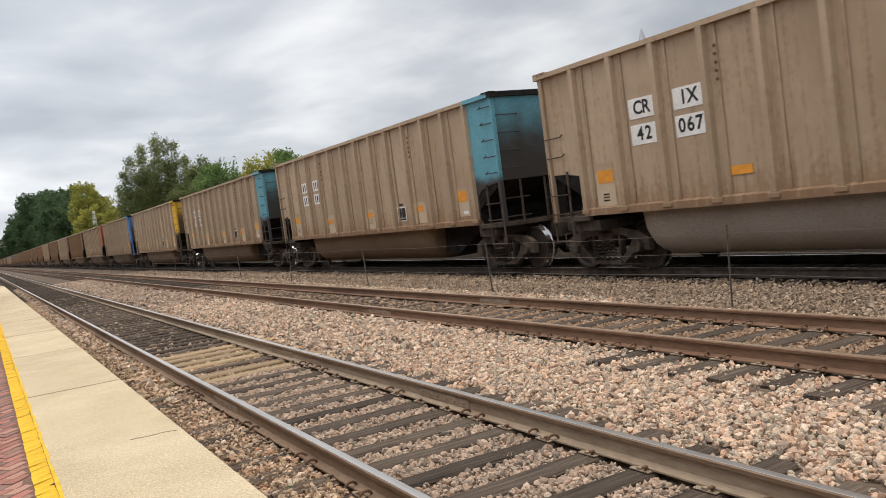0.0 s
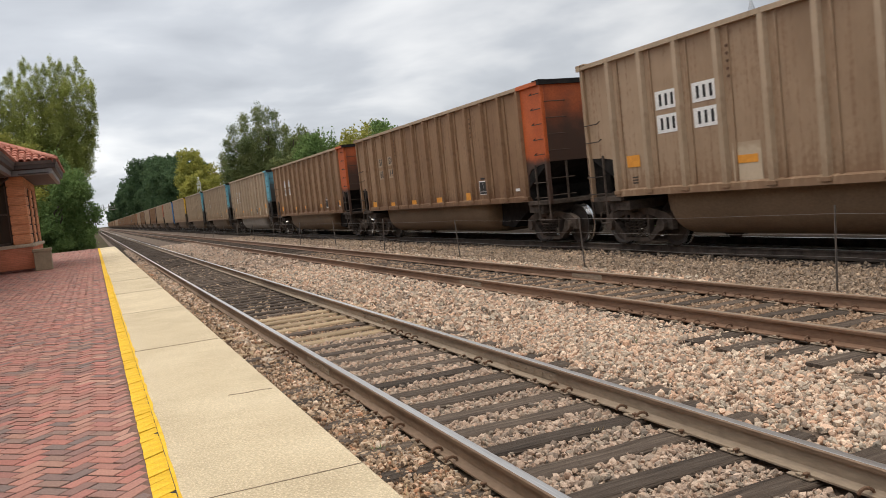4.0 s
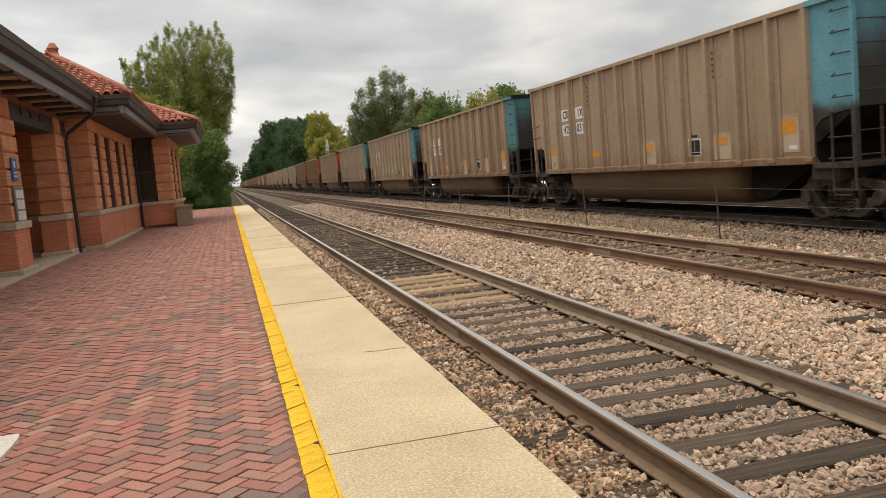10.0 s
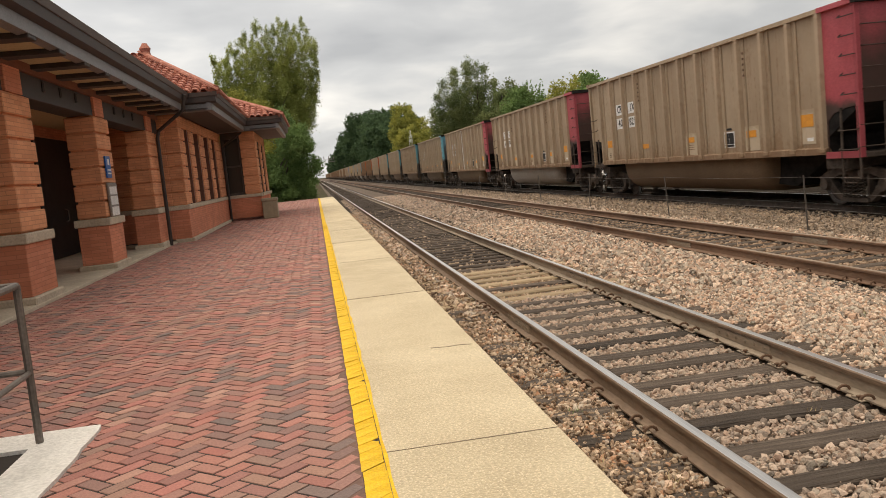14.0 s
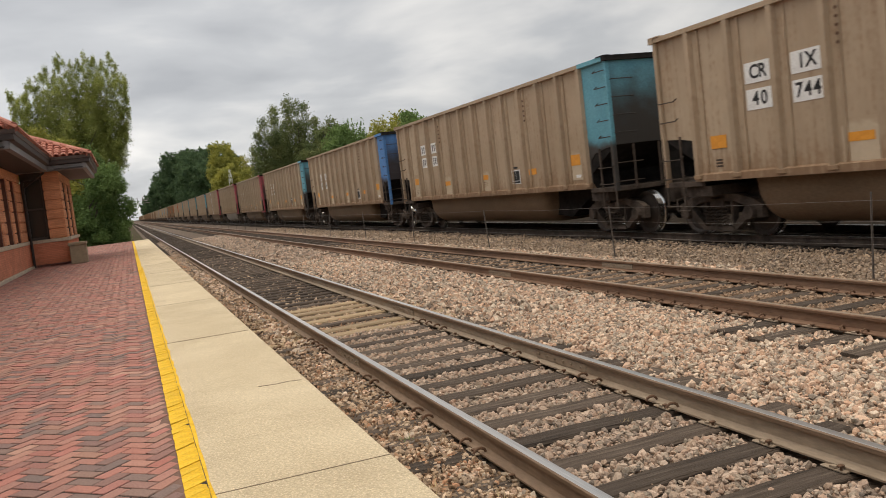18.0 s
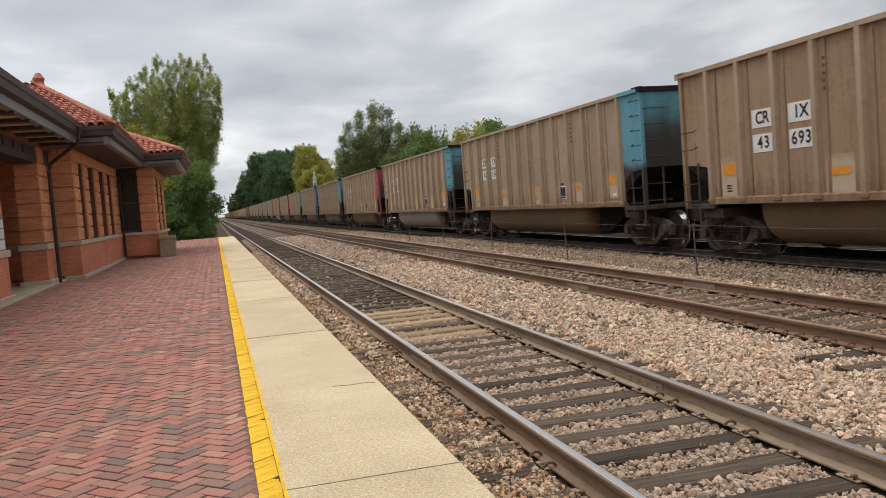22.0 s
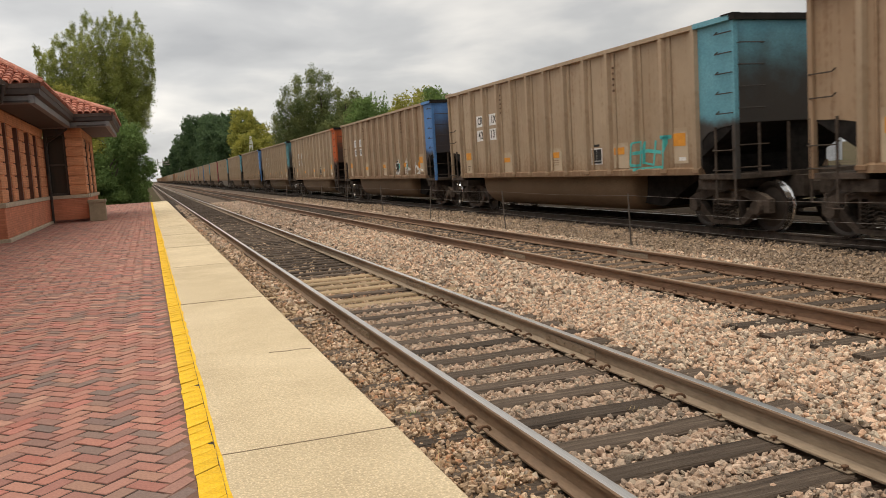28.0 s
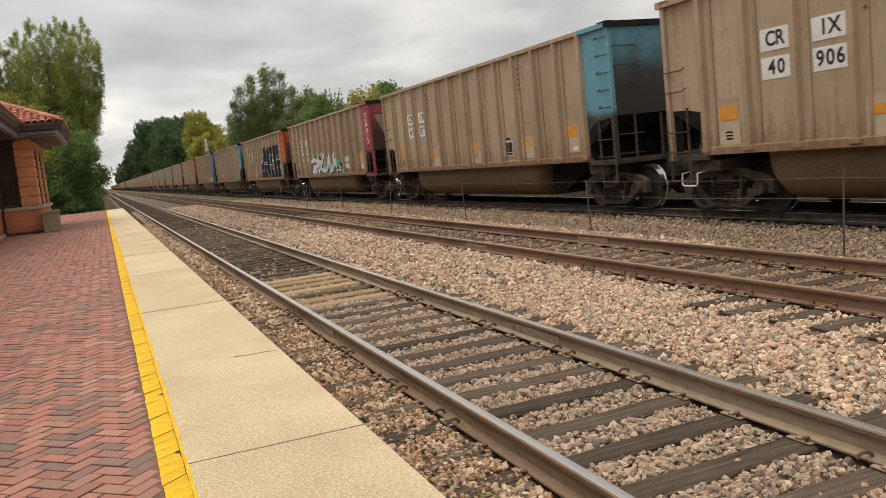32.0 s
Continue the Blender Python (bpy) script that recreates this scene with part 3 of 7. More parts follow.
def prism(bm, outline, axis, a, b, mat=0):
    """Extrude a closed outline of 2D points along an axis from a to b."""
    def at(p, t):
        return {"x": (t, p[0], p[1]), "y": (p[0], t, p[1]), "z": (p[0], p[1], t)}[axis]
    va, vb = [bm.verts.new(at(p, a)) for p in outline], [bm.verts.new(at(p, b)) for p in outline]
    n = len(outline)
    fs = [bm.faces.new((va[i], va[(i + 1) % n], vb[(i + 1) % n], vb[i])) for i in range(n)]
    fs += [bm.faces.new(va[::-1]), bm.faces.new(vb)]
    for f in fs:
        f.material_index = mat
    bmesh.ops.recalc_face_normals(bm, faces=fs)
    return fs


def rod(bm, p, q, r0, r1=None, sides=8, mat=0):
    """A tapered round bar from p to q."""
    p, q = Vector(p), Vector(q)
    d = (q - p).normalized()
    u = d.orthogonal().normalized()
    v = d.cross(u)
    r1 = r0 if r1 is None else r1
    rings = []
    for c, r in ((p, r0), (q, r1)):
        rings.append([bm.verts.new(c + (u * math.cos(k * math.tau / sides) + v * math.sin(k * math.tau / sides)) * r) for k in range(sides)])
    fs = [bm.faces.new((rings[0][k], rings[0][(k + 1) % sides], rings[1][(k + 1) % sides], rings[1][k])) for k in range(sides)]
    fs += [bm.faces.new(rings[0][::-1]), bm.faces.new(rings[1])]
    for f in fs:
        f.material_index = mat
    return fs


def pipe(bm, pts, r, sides=6, mat=0):
    """One bent round bar through the points."""
    pts = [Vector(p) for p in pts]
    rings, u = [], None
    for i, p in enumerate(pts):
        d = (pts[min(i + 1, len(pts) - 1)] - pts[max(i - 1, 0)]).normalized()
        u = d.orthogonal().normalized() if u is None else (u - d * u.dot(d)).normalized()
        v = d.cross(u)
        rings.append([bm.verts.new(p + (u * math.cos(k * math.tau / sides) + v * math.sin(k * math.tau / sides)) * r) for k in range(sides)])
    fs = [bm.faces.new((a[k], a[(k + 1) % sides], b[(k + 1) % sides], b[k])) for a, b in zip(rings, rings[1:]) for k in range(sides)]
    fs += [bm.faces.new(rings[0][::-1]), bm.faces.new(rings[-1])]
    for f in fs:
        f.material_index = mat


def put(name, me, parent=None, m=None, label="", **tags):
    ob = new(name, me)
    if parent:
        ob.parent = parent
    if m is not None:
        ob.matrix_basis = m
    return tagged(ob, label=label, **tags) if (label or tags) else ob


def part(name, bm, mats, parent, label="", m=None, smooth=False):
    return put(name, mesh_of(name, bm, mats, smooth), parent, m, label)


def empty(name, m, label, category, group="", kind=""):
    ob = new(name)
    ob.matrix_basis = m
    return tagged(ob, label, category, group, kind)


def soup(name, verts, faces, mat, smooth=False):
    me = bpy.data.meshes.new(name)
    nv, nf, k = len(verts), len(faces), len(faces[0])
    me.vertices.add(nv)
    me.vertices.foreach_set("co", np.asarray(verts, dtype=np.float32).ravel())
    me.loops.add(nf * k)
    me.loops.foreach_set("vertex_index", np.asarray(faces, dtype=np.int32).ravel())
    me.polygons.add(nf)
    me.polygons.foreach_set("loop_start", np.arange(0, nf * k, k, dtype=np.int32))
    me.polygons.foreach_set("use_smooth", np.zeros(nf, dtype=bool))
    me.update(calc_edges=True)
    me.materials.append(M[mat] if isinstance(mat, str) else mat)
    return me


# ---- the railway ----
RAIL_TOP, TIE_TOP = -0.194, -0.362
T1, T2, T3 = 2.728, 6.735, 11.45      # track centres
HALF = 0.73                            # half the spacing of the rail heads
FAR = 900.0

bm = bmesh.new()
box(bm, -600, 600, -300, 2200, -2.0, -0.47)
put("ground", mesh_of("ground", bm, "ground"), label="bare soil and rough grass beside the railway", category="ground", kind="structure")
bm = bmesh.new()
prism(bm, [(1.10, -0.46), (1.10, -0.40), (9.3, -0.395), (10.35, -0.405), (10.35, -0.46)], "y", -40, FAR)
put("ballast_bed", mesh_of("ballast_bed", bm, "ballast_bed"), label="crushed pinkish stone ballast bed under three tracks", category="ballast", kind="structure")

# bed whose colour carries the shade under the cars
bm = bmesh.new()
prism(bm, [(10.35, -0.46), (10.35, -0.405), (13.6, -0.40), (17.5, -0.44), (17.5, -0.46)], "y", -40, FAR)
put("coal_dusted_bed", mesh_of("coal_dusted_bed", bm, "coal_bed"), label="dark ballast under the coal train, deepened to hold its shade", category="ballast", kind="structure")


H0 = TIE_TOP + 0.012
RAIL_PARTS = {
    "railhead": [(0.021, RAIL_TOP), (0.029, RAIL_TOP - 0.001), (0.036, RAIL_TOP - 0.010), (0.033, RAIL_TOP - 0.034), (0.009, RAIL_TOP - 0.042)],
    "web": [(0.009, RAIL_TOP - 0.042), (0.008, (H0 + RAIL_TOP) / 2), (0.012, H0 + 0.03)],
    "base_flange": [(0.012, H0 + 0.03), (0.068, H0 + 0.012), (0.068, H0)],
}
for xc in (T1, T2, T3):
    for side in (-1, 1):
        rail = empty("rail", pose(xc + side * HALF, 0, 0), "steel rail with %s" % ("polished head and dusty beige web" if xc == T1 else "dull brown head and rusty web" if xc == T2 else "polished head and web darkened for the train's shade"), "rail", "rails of the railway")
        for pname, half in RAIL_PARTS.items():
            bm = bmesh.new()
            fs = prism(bm, half + [(-x, z) for x, z in half[::-1]], "y", -40, FAR)
            for f in fs:
                if f.normal.z > 0.9 and f.calc_center_median().z > RAIL_TOP - 0.008:
                    f.material_index = 1
            # rails under the train take the dark truck colour in place of its shade
            part(pname, bm, ["rail_side" if xc == T1 and side == 1 and pname != "railhead" else "rail_brown" if xc == T1 else "rail_rust" if xc == T2 else "truck", "rail_dull" if xc == T2 else "rail_top"], rail,
                 ("dull brown railhead" if xc == T2 else "polished railhead") if pname == "railhead" else "")

# ties: single ones near the viewer, the rest of each track in one piece
TIE = 0.502
PALE0, PALE1 = 10.3, 13.6


def tie_mesh(seed, length, mat):
    rnd = random.Random(seed)
    bm = bmesh.new()
    n = 7
    rings = []
    for k in range(n):
        x = -length / 2 + length * k / (n - 1)
        w, d = 0.108 + rnd.uniform(-0.008, 0.006), rnd.uniform(-0.007, 0.004)
        c = 0.018
        rings.append([bm.verts.new((x, yy, zz + (d if zz > -0.1 else 0))) for yy, zz in
                      ((-w, -0.16), (w, -0.16), (w, -c), (w - c, 0), (-w + c, 0), (-w, -c))])
    for a, b in zip(rings, rings[1:]):
        for i in range(6):
            bm.faces.new((a[i], a[(i + 1) % 6], b[(i + 1) % 6], b[i]))
    bm.faces.new(rings[0][::-1])
    bm.faces.new(rings[-1])
    bmesh.ops.recalc_face_normals(bm, faces=bm.faces)
    return mesh_of("tie", bm, mat)


TIES = [tie_mesh(k, 2.56, "tie") for k in range(5)]
TIES_NEW = [tie_mesh(20 + k, 2.56, "tie_new") for k in range(2)]
bm = bmesh.new()
box(bm, -0.10, 0.10, -0.085, 0.085, 0.0, 0.013, bevel=0.004)
box(bm, 0.072, 0.098, -0.02, 0.02, 0.013, 0.026)
box(bm, -0.098, -0.072, -0.02, 0.02, 0.013, 0.026)
PLATE = mesh_of("tie_plate", bm, "rail_side")
bm = bmesh.new()
pts = [(0.05 * math.cos(a) * 0.9, 0, 0.034 * math.sin(a)) for a in [math.pi * (0.95 - 0.19 * k) for k in range(7)]]
pipe(bm, pts + [(0.05, 0, -0.02), (0.02, 0, -0.03)], 0.010, 6)
ANCHOR = mesh_of("rail_anchor", bm, "rust")
bm = bmesh.new()
rod(bm, (0, 0, -0.05), (0, 0, 0.03), 0.009, sides=6)
box(bm, -0.018, 0.018, -0.014, 0.014, 0.03, 0.044, bevel=0.004)
SPIKE = mesh_of("spike", bm, "rust")

rt = random.Random(5)
TIE_YS = {T1: [], T2: [], T3: []}
for xc, y0, y1, fine in ((T1, 0.4, 32, True), (T2, 1.2, 32, True), (T3, 4.0, 26, False)):
    k = 0
    y = y0
    while y < y1:
        TIE_YS[xc].append(y)
        pale = xc == T1 and PALE0 < y < PALE1 and k % 6 != 4
        ob = put("tie", rt.choice(TIES_NEW if pale else TIES), m=pose(xc + rt.uniform(-0.05, 0.05) - (rt.uniform(0.08, 0.24) if xc == T2 and y < 6.8 else -0.08 if xc == T2 else 0), y, TIE_TOP + rt.uniform(-0.004, 0.004), 0, 0, rt.uniform(-1.6, 1.6) + (180 if rt.random() < 0.5 else 0)),
                 label="pale freshly sawn wooden tie in ballast" if pale else "dark weathered wooden tie set in ballast", category="railway tie", group="ties of the track")
        if fine and y < (15 if xc == T1 else 13):
            for s in (-1, 1):
                sx = (s * HALF + xc - ob.matrix_basis.translation.x) * (1 if ob.matrix_basis[0][0] > 0 else -1)
                put("tie_plate", PLATE, ob, pose(sx, 0, 0.001))
                if y < 11:
                    for e in (-1, 1):
                        put("rail_anchor", ANCHOR, ob, pose(sx - 0.082, e * 0.125, 0.03, 0, 0, rt.uniform(-25, 25)))
                        put("spike", SPIKE, ob, pose(sx + e * 0.088, e * 0.05, 0.0))
        k += 1
        y += TIE + rt.uniform(-0.035, 0.035)
    verts, faces = [], []
    back = y
    y = y0 - TIE - 22 * TIE if xc != T3 else y0 - TIE - 30 * TIE
    while y < 420:
        if y0 - 0.6 * TIE < y < back:
            y = back
        TIE_YS[xc].append(y)
        w, xo = 0.105, rt.uniform(-0.05, 0.05)
        base = len(verts)
        zt = TIE_TOP + rt.uniform(-0.006, 0.004)
        for xx in (xc - 1.28 + xo, xc + 1.28 + xo):
            for yy, zz in ((-w, -0.14), (-w, 0), (w, 0), (w, -0.14)):
                verts.append((xx, y + yy, zt + zz))
        faces += [(base + a, base + b, base + c, base + d) for a, b, c, d in ((0, 1, 5, 4), (1, 2, 6, 5), (2, 3, 7, 6), (0, 3, 2, 1), (4, 5, 6, 7))]
        y += TIE + rt.uniform(-0.04, 0.04)
    put("far_ties", soup("far_ties", verts, faces, "tie"), label="long row of dark wooden ties in the distance", category="railway tie", kind="stuff")

# joint bars where rail lengths meet
bm = bmesh.new()
box(bm, -0.022, 0.022, -0.46, 0.46, TIE_TOP + 0.04, RAIL_TOP - 0.045, bevel=0.006)
for k in range(6):
    for s in (-1, 1):
        rod(bm, (s * 0.02, -0.38 + k * 0.152, TIE_TOP + 0.085), (s * 0.034, -0.38 + k * 0.152, TIE_TOP + 0.085), 0.012, sides=6)
JOINT = mesh_of("joint_bar", bm, "rail_side")
for xr, yy in ((T1 - HALF, 8.58), (T1 + HALF, 6.62), (T1 + HALF, 11.2), (T2 - HALF, 13.5), (T2 + HALF, 12.0)):
    put("joint_bar", JOINT, m=pose(xr, yy, 0), label="bolted steel joint bar on the rail", category="joint bar", group="joint bars")

# ballast stones
GOLD = (1 + math.sqrt(5)) / 2
STONE = np.array([p for a in (-1, 1) for b in (-GOLD, GOLD) for p in ((0, a, b), (a, b, 0), (b, 0, a))], dtype=float)
STONE /= np.linalg.norm(STONE[0])
STONE_F = np.array([(i, j, k) for i in range(12) for j in range(i + 1, 12) for k in range(j + 1, 12)
                    if all(np.linalg.norm(STONE[a] - STONE[b]) < 1.1 for a, b in ((i, j), (j, k), (i, k)))])
for f_, (i, j, k) in enumerate(STONE_F):
    if np.dot(np.cross(STONE[j] - STONE[i], STONE[k] - STONE[i]), STONE[i]) < 0:
        STONE_F[f_] = (i, k, j)


BLOCK = np.array([(x, y, z) for x in (-1, 1) for y in (-1, 1) for z in (-1, 1)], dtype=float) * 0.72
BLOCK_F = np.array([(0, 1, 3), (0, 3, 2), (4, 6, 7), (4, 7, 5), (0, 4, 5), (0, 5, 1), (2, 3, 7), (2, 7, 6), (0, 2, 6), (0, 6, 4), (1, 5, 7), (1, 7, 3)])

# eight-sided stones where they stay far off
CHIP = np.array([(1, 0, 0), (-1, 0, 0), (0, 1, 0), (0, -1, 0), (0, 0, 1), (0, 0, -1)], dtype=float) * 1.3
CHIP_F = np.array([(0, 2, 4), (2, 1, 4), (1, 3, 4), (3, 0, 4), (2, 0, 5), (1, 2, 5), (3, 1, 5), (0, 3, 5)])


def stones(name, seed, xs, ys, per, size, base, mat, label, keep=None, heap=0.035):
    rg = np.random.default_rng(seed)
    n = int((xs[1] - xs[0]) * (ys[1] - ys[0]) * per)
    c = np.c_[rg.uniform(*xs, n), rg.uniform(*ys, n), base + rg.uniform(-0.02, heap, n)]
    if keep is not None:
        c = c[keep(c[:, 0], c[:, 1], rg)]
    n = len(c)
    near = xs[0] < 5.0 and 5.0 < ys[1] < 12.0
    form, facets = (np.sign(STONE) * np.abs(STONE) ** 0.75, STONE_F) if near else (CHIP, CHIP_F) if ys[0] >= 9.5 or ys[0] < 0 else (BLOCK, BLOCK_F)
    v = form[None] * rg.uniform(0.66 if near else 0.58, 1.24 if near else 1.26, (n, len(form), 1)) * (1.06 * size * (0.5 + 0.9 * rg.random((n, 1, 1)) ** 1.6)) * rg.uniform(0.5, 1.16, (n, 1, 3))
    q = rg.normal(size=(n, 4))
    q /= np.linalg.norm(q, axis=1)[:, None]
    w, x, y, z = q.T
    rot = np.stack([1 - 2 * (y * y + z * z), 2 * (x * y - z * w), 2 * (x * z + y * w), 2 * (x * y + z * w), 1 - 2 * (x * x + z * z), 2 * (y * z - x * w),
                    2 * (x * z - y * w), 2 * (y * z + x * w), 1 - 2 * (x * x + y * y)], axis=1).reshape(n, 3, 3)
    v = np.einsum("nij,nkj->nki", rot, v) + c[:, None]
    f = (facets[None] + len(form) * np.arange(n)[:, None, None]).reshape(-1, 3)
    put(name, soup(name, v.reshape(-1, 3), f, mat), label=label, category="ballast", kind="stuff")


def clear_of_track(x, y, rg):
    ok = np.ones(len(x), bool)
    for xc in (T1, T2, T3):
        for s in (-1, 1):
            ok &= np.abs(x - xc - s * HALF) > 0.085
    return ok


def off_ties(x, y, xc, half, margin):
    """True where a stone would not lie on a tie of that track."""
    t = np.array(sorted(TIE_YS[xc]))
    k = np.clip(np.searchsorted(t, y), 1, len(t) - 1)
    gap = np.minimum(np.abs(y - t[k - 1]), np.abs(y - t[k]))
    return (np.abs(x - xc) > half) | (gap > margin)


def between(x, y, rg):
    bare = off_ties(x, y, T1, 1.36, 0.135) & ((y > 6.9) & (np.abs(x - T2) > 0.86) | off_ties(x, y, T2, 1.54, 0.14))
    return clear_of_track(x, y, rg) & (np.abs(x - T1) > 0.8) & (np.abs(x - T2) > 0.8) & (x > 1.62) & (bare | (rg.random(len(x)) < 0.05))


def inside(x, y, rg):
    bare = (off_ties(x, y, T1, 1.3, 0.116) & off_ties(x, y, T2, 1.3, 0.116)) | (rg.random(len(x)) < 0.02)
    return clear_of_track(x, y, rg) & ((np.abs(x - T1) <= 0.72) | (np.abs(x - T2) <= 0.72)) & bare


def verge(x, y, rg):
    return clear_of_track(x, y, rg) & (x < 1.98) & (off_ties(x, y, T1, 1.36, 0.13) | (rg.random(len(x)) < 0.6)) & (rg.random(len(x)) < 1.25 - (x - 1.2) * 0.5)


GRAVEL = "loose crushed stone in pink, tan and grey"
stones("ballast_stones", 1, (1.2, 5.6), (2.2, 9.5), 1580, 0.0230, -0.395, "ballast", GRAVEL, between, 0.030)
stones("ballast_stones", 11, (2.6, 5.6), (2.2, 9.5), 130, 0.031, -0.385, "ballast", GRAVEL, between, 0.030)
stones("muddy_stones", 12, (1.15, 2.0), (2.2, 9.5), 1800, 0.021, -0.385, "ballast_dirty", "muddy brown stones between platform and track", verge, 0.022)
stones("dead_leaves", 41, (1.17, 2.0), (2.2, 9.5), 900, 0.0125, -0.374, "verge_litter", "brown dead leaves and chips between platform and track", verge, 0.022)
stones("dead_leaves", 42, (1.17, 2.0), (9.5, 22.0), 260, 0.024, -0.374, "verge_litter", "brown dead leaves and chips between platform and track", verge, 0.022)
stones("muddy_stones", 13, (1.15, 2.0), (9.5, 40.0), 360, 0.032, -0.385, "ballast_dirty", "muddy brown stones between platform and track", verge, 0.022)
stones("ballast_stones", 2, (5.2, 8.3), (3.0, 13.0), 1350, 0.0235, -0.390, "ballast", GRAVEL, between, 0.026)
stones("muddy_stones", 14, (7.9, 9.8), (4.0, 14.0), 880, 0.0240, -0.39, "ballast_dusty", "dusty brown stones between the tracks", between, 0.035)
stones("muddy_stones", 19, (7.9, 9.8), (14.0, 22.0), 560, 0.029, -0.39, "ballast_dusty", "dusty brown stones between the tracks", between, 0.035)
stones("ballast_stones", 3, (1.2, 8.5), (9.5, 24.0), 430, 0.035, -0.385, "ballast", GRAVEL, between)
stones("ballast_stones", 4, (1.2, 8.6), (24.0, 60.0), 80, 0.058, -0.385, "ballast_grey", GRAVEL, between)
stones("ballast_stones", 5, (1.4, 4.2), (2.2, 10.5), 1850, 0.0224, -0.391, "ballast_grey", "beige and grey crushed stone between the ties", inside, 0.018)
stones("rusty_stones", 18, (5.3, 8.1), (2.2, 12.0), 1450, 0.0218, -0.390, "ballast_rusty", "rust-stained crushed stone between the rails", inside, 0.018)
stones("dirty_stones", 17, (1.45, 4.0), (10.5, 14.2), 900, 0.024, -0.405, "ballast_dirty", "dusty crushed stone between pale ties", inside, 0.016)
stones("rusty_stones", 6, (5.4, 8.1), (12.0, 30.0), 420, 0.033, -0.395, "ballast_rusty", "rust-stained crushed stone between the rails", inside, 0.02)
stones("ballast_stones", 20, (9.5, 10.6), (5.0, 14.0), 800, 0.025, -0.39, "ballast_dark", "dark crushed stone beside the train", lambda x, y, rg: rg.random(len(x)) < 1.3 - (x - 9.5))
stones("ballast_stones", 8, (9.5, 10.6), (14.0, 40.0), 330, 0.038, -0.39, "ballast_dark", "dark crushed stone beside the train", lambda x, y, rg: rg.random(len(x)) < 1.3 - (x - 9.5))
stones("muddy_stones", 9, (8.3, 10.3), (20.0, 60.0), 170, 0.042, -0.385, "ballast_dusty", "dusty brown stones between the tracks", lambda x, y, rg: rg.random(len(x)) < 1.0 - np.maximum(0, x - 9.5) * 1.3)
stones("ballast_stones", 15, (1.2, 9.8), (-6.0, 2.6), 300, 0.046, -0.39, "ballast", GRAVEL, between)
stones("ballast_stones", 16, (1.4, 8.1), (-6.0, 2.6), 300, 0.044, -0.40, "ballast", GRAVEL, inside, 0.02)
stones("oily_stones", 7, (1.45, 4.0), (13.9, 40.0), 300, 0.034, -0.418, "ballast_dark", "oil-darkened crushed stone between the rails", inside, 0.02)

# ---- platform ----
EDGE = 1.17
END_Y = 60.3
platform = empty("platform", pose(0, 0, 0), "long low platform with concrete edge and brick paving", "platform", kind="structure")
bm = bmesh.new()
box(bm, -22, 0.228, -20, END_Y, -0.5, -0.0045)
part("paving_bed", bm, "joint_sand", platform)
bm = bmesh.new()
box(bm, -0.03, 0.109, -12, END_Y, -0.02, -0.002)
part("edge_fill", bm, "edge_sand", platform)
slabs = [-15.68, -11.44, -7.2, -2.96, 1.28, 4.27, 5.52] + [9.76 + 4.24 * k for k in range(12)] + [END_Y]
rs = random.Random(3)
bm = bmesh.new()
box(bm, 0.2285, EDGE - 0.02, -15.6, END_Y - 0.02, -0.5, -0.009)
part("slab_bed", bm, "slab_joint", platform)
for a, b in zip(slabs, slabs[1:]):
    bm = bmesh.new()
    box(bm, 0.2285, EDGE, a + (0.0003 if a == 5.52 else 0.0012), b - (0.0003 if b == 5.52 else 0.0012), -0.48, rs.uniform(-0.001, 0.001), bevel=0.003)
    part("slab", bm, "concrete", platform)
bm = bmesh.new()
for a, b, ya, yb in ((0.80, 0.93, 6.60, 6.57), (0.93, 1.04, 6.57, 6.585), (1.04, 1.13, 6.585, 6.55)):
    prism(bm, [(a, ya), (b, yb), (b, yb + 0.014), (a, ya + 0.014)], "z", -0.01, 0.002)
part("crack", bm, "slab_joint", platform)
# painted soldier course along the paving
bm = bmesh.new()
prism(bm, [(-0.058, -0.115), (0.058, -0.017), (0.058, 0.113), (-0.058, 0.015)], "z", -0.05, 0.0)
YB = mesh_of("yellow_brick", bm, "yellow")
y = -12.0
k = 0
yv, yf = [], []
while y < END_Y - 0.1:
    if 1.5 < y < 26:
        put("yellow_brick", YB, platform, pose(0.168 + rs.uniform(-0.002, 0.002), y, 0.001 + rs.uniform(-0.004, 0.003), rs.uniform(-1.5, 1.5), rs.uniform(-1, 1), rs.uniform(-1.5, 1.5)))
    else:
        o = len(yv)
        yv += [(0.110, y - 0.066, -0.02), (0.226, y - 0.066, -0.02), (0.226, y + 0.066, -0.02), (0.110, y + 0.066, -0.02),
               (0.110, y - 0.066, 0.0), (0.226, y - 0.066, 0.0), (0.226, y + 0.066, 0.0), (0.110, y + 0.066, 0.0)]
        yf += [(o + a, o + b, o + c, o + d) for a, b, c, d in ((4, 5, 6, 7), (0, 1, 5, 4), (1, 2, 6, 5), (2, 3, 7, 6), (3, 0, 4, 7))]
    y += 0.134 if rs.random() < 0.8 else 0.140
tagged(put("yellow_bricks", soup("yellow_bricks", yv, yf, "yellow"), platform), kind="stuff")

# paint carried over the joint onto the slab edge, with an uneven outer line
bm = bmesh.new()
y, w_ = 1.5, 0.014
while y < 26:
    ln, w2 = rs.uniform(0.12, 0.35), rs.uniform(0.006, 0.022)
    prism(bm, [(0.2295, y), (0.235 + w_, y), (0.235 + w2, y + ln), (0.2295, y + ln)], "z", -0.012, 0.0022)
    y, w_ = y + ln, w2
part("paint_edge", bm, "yellow", platform)
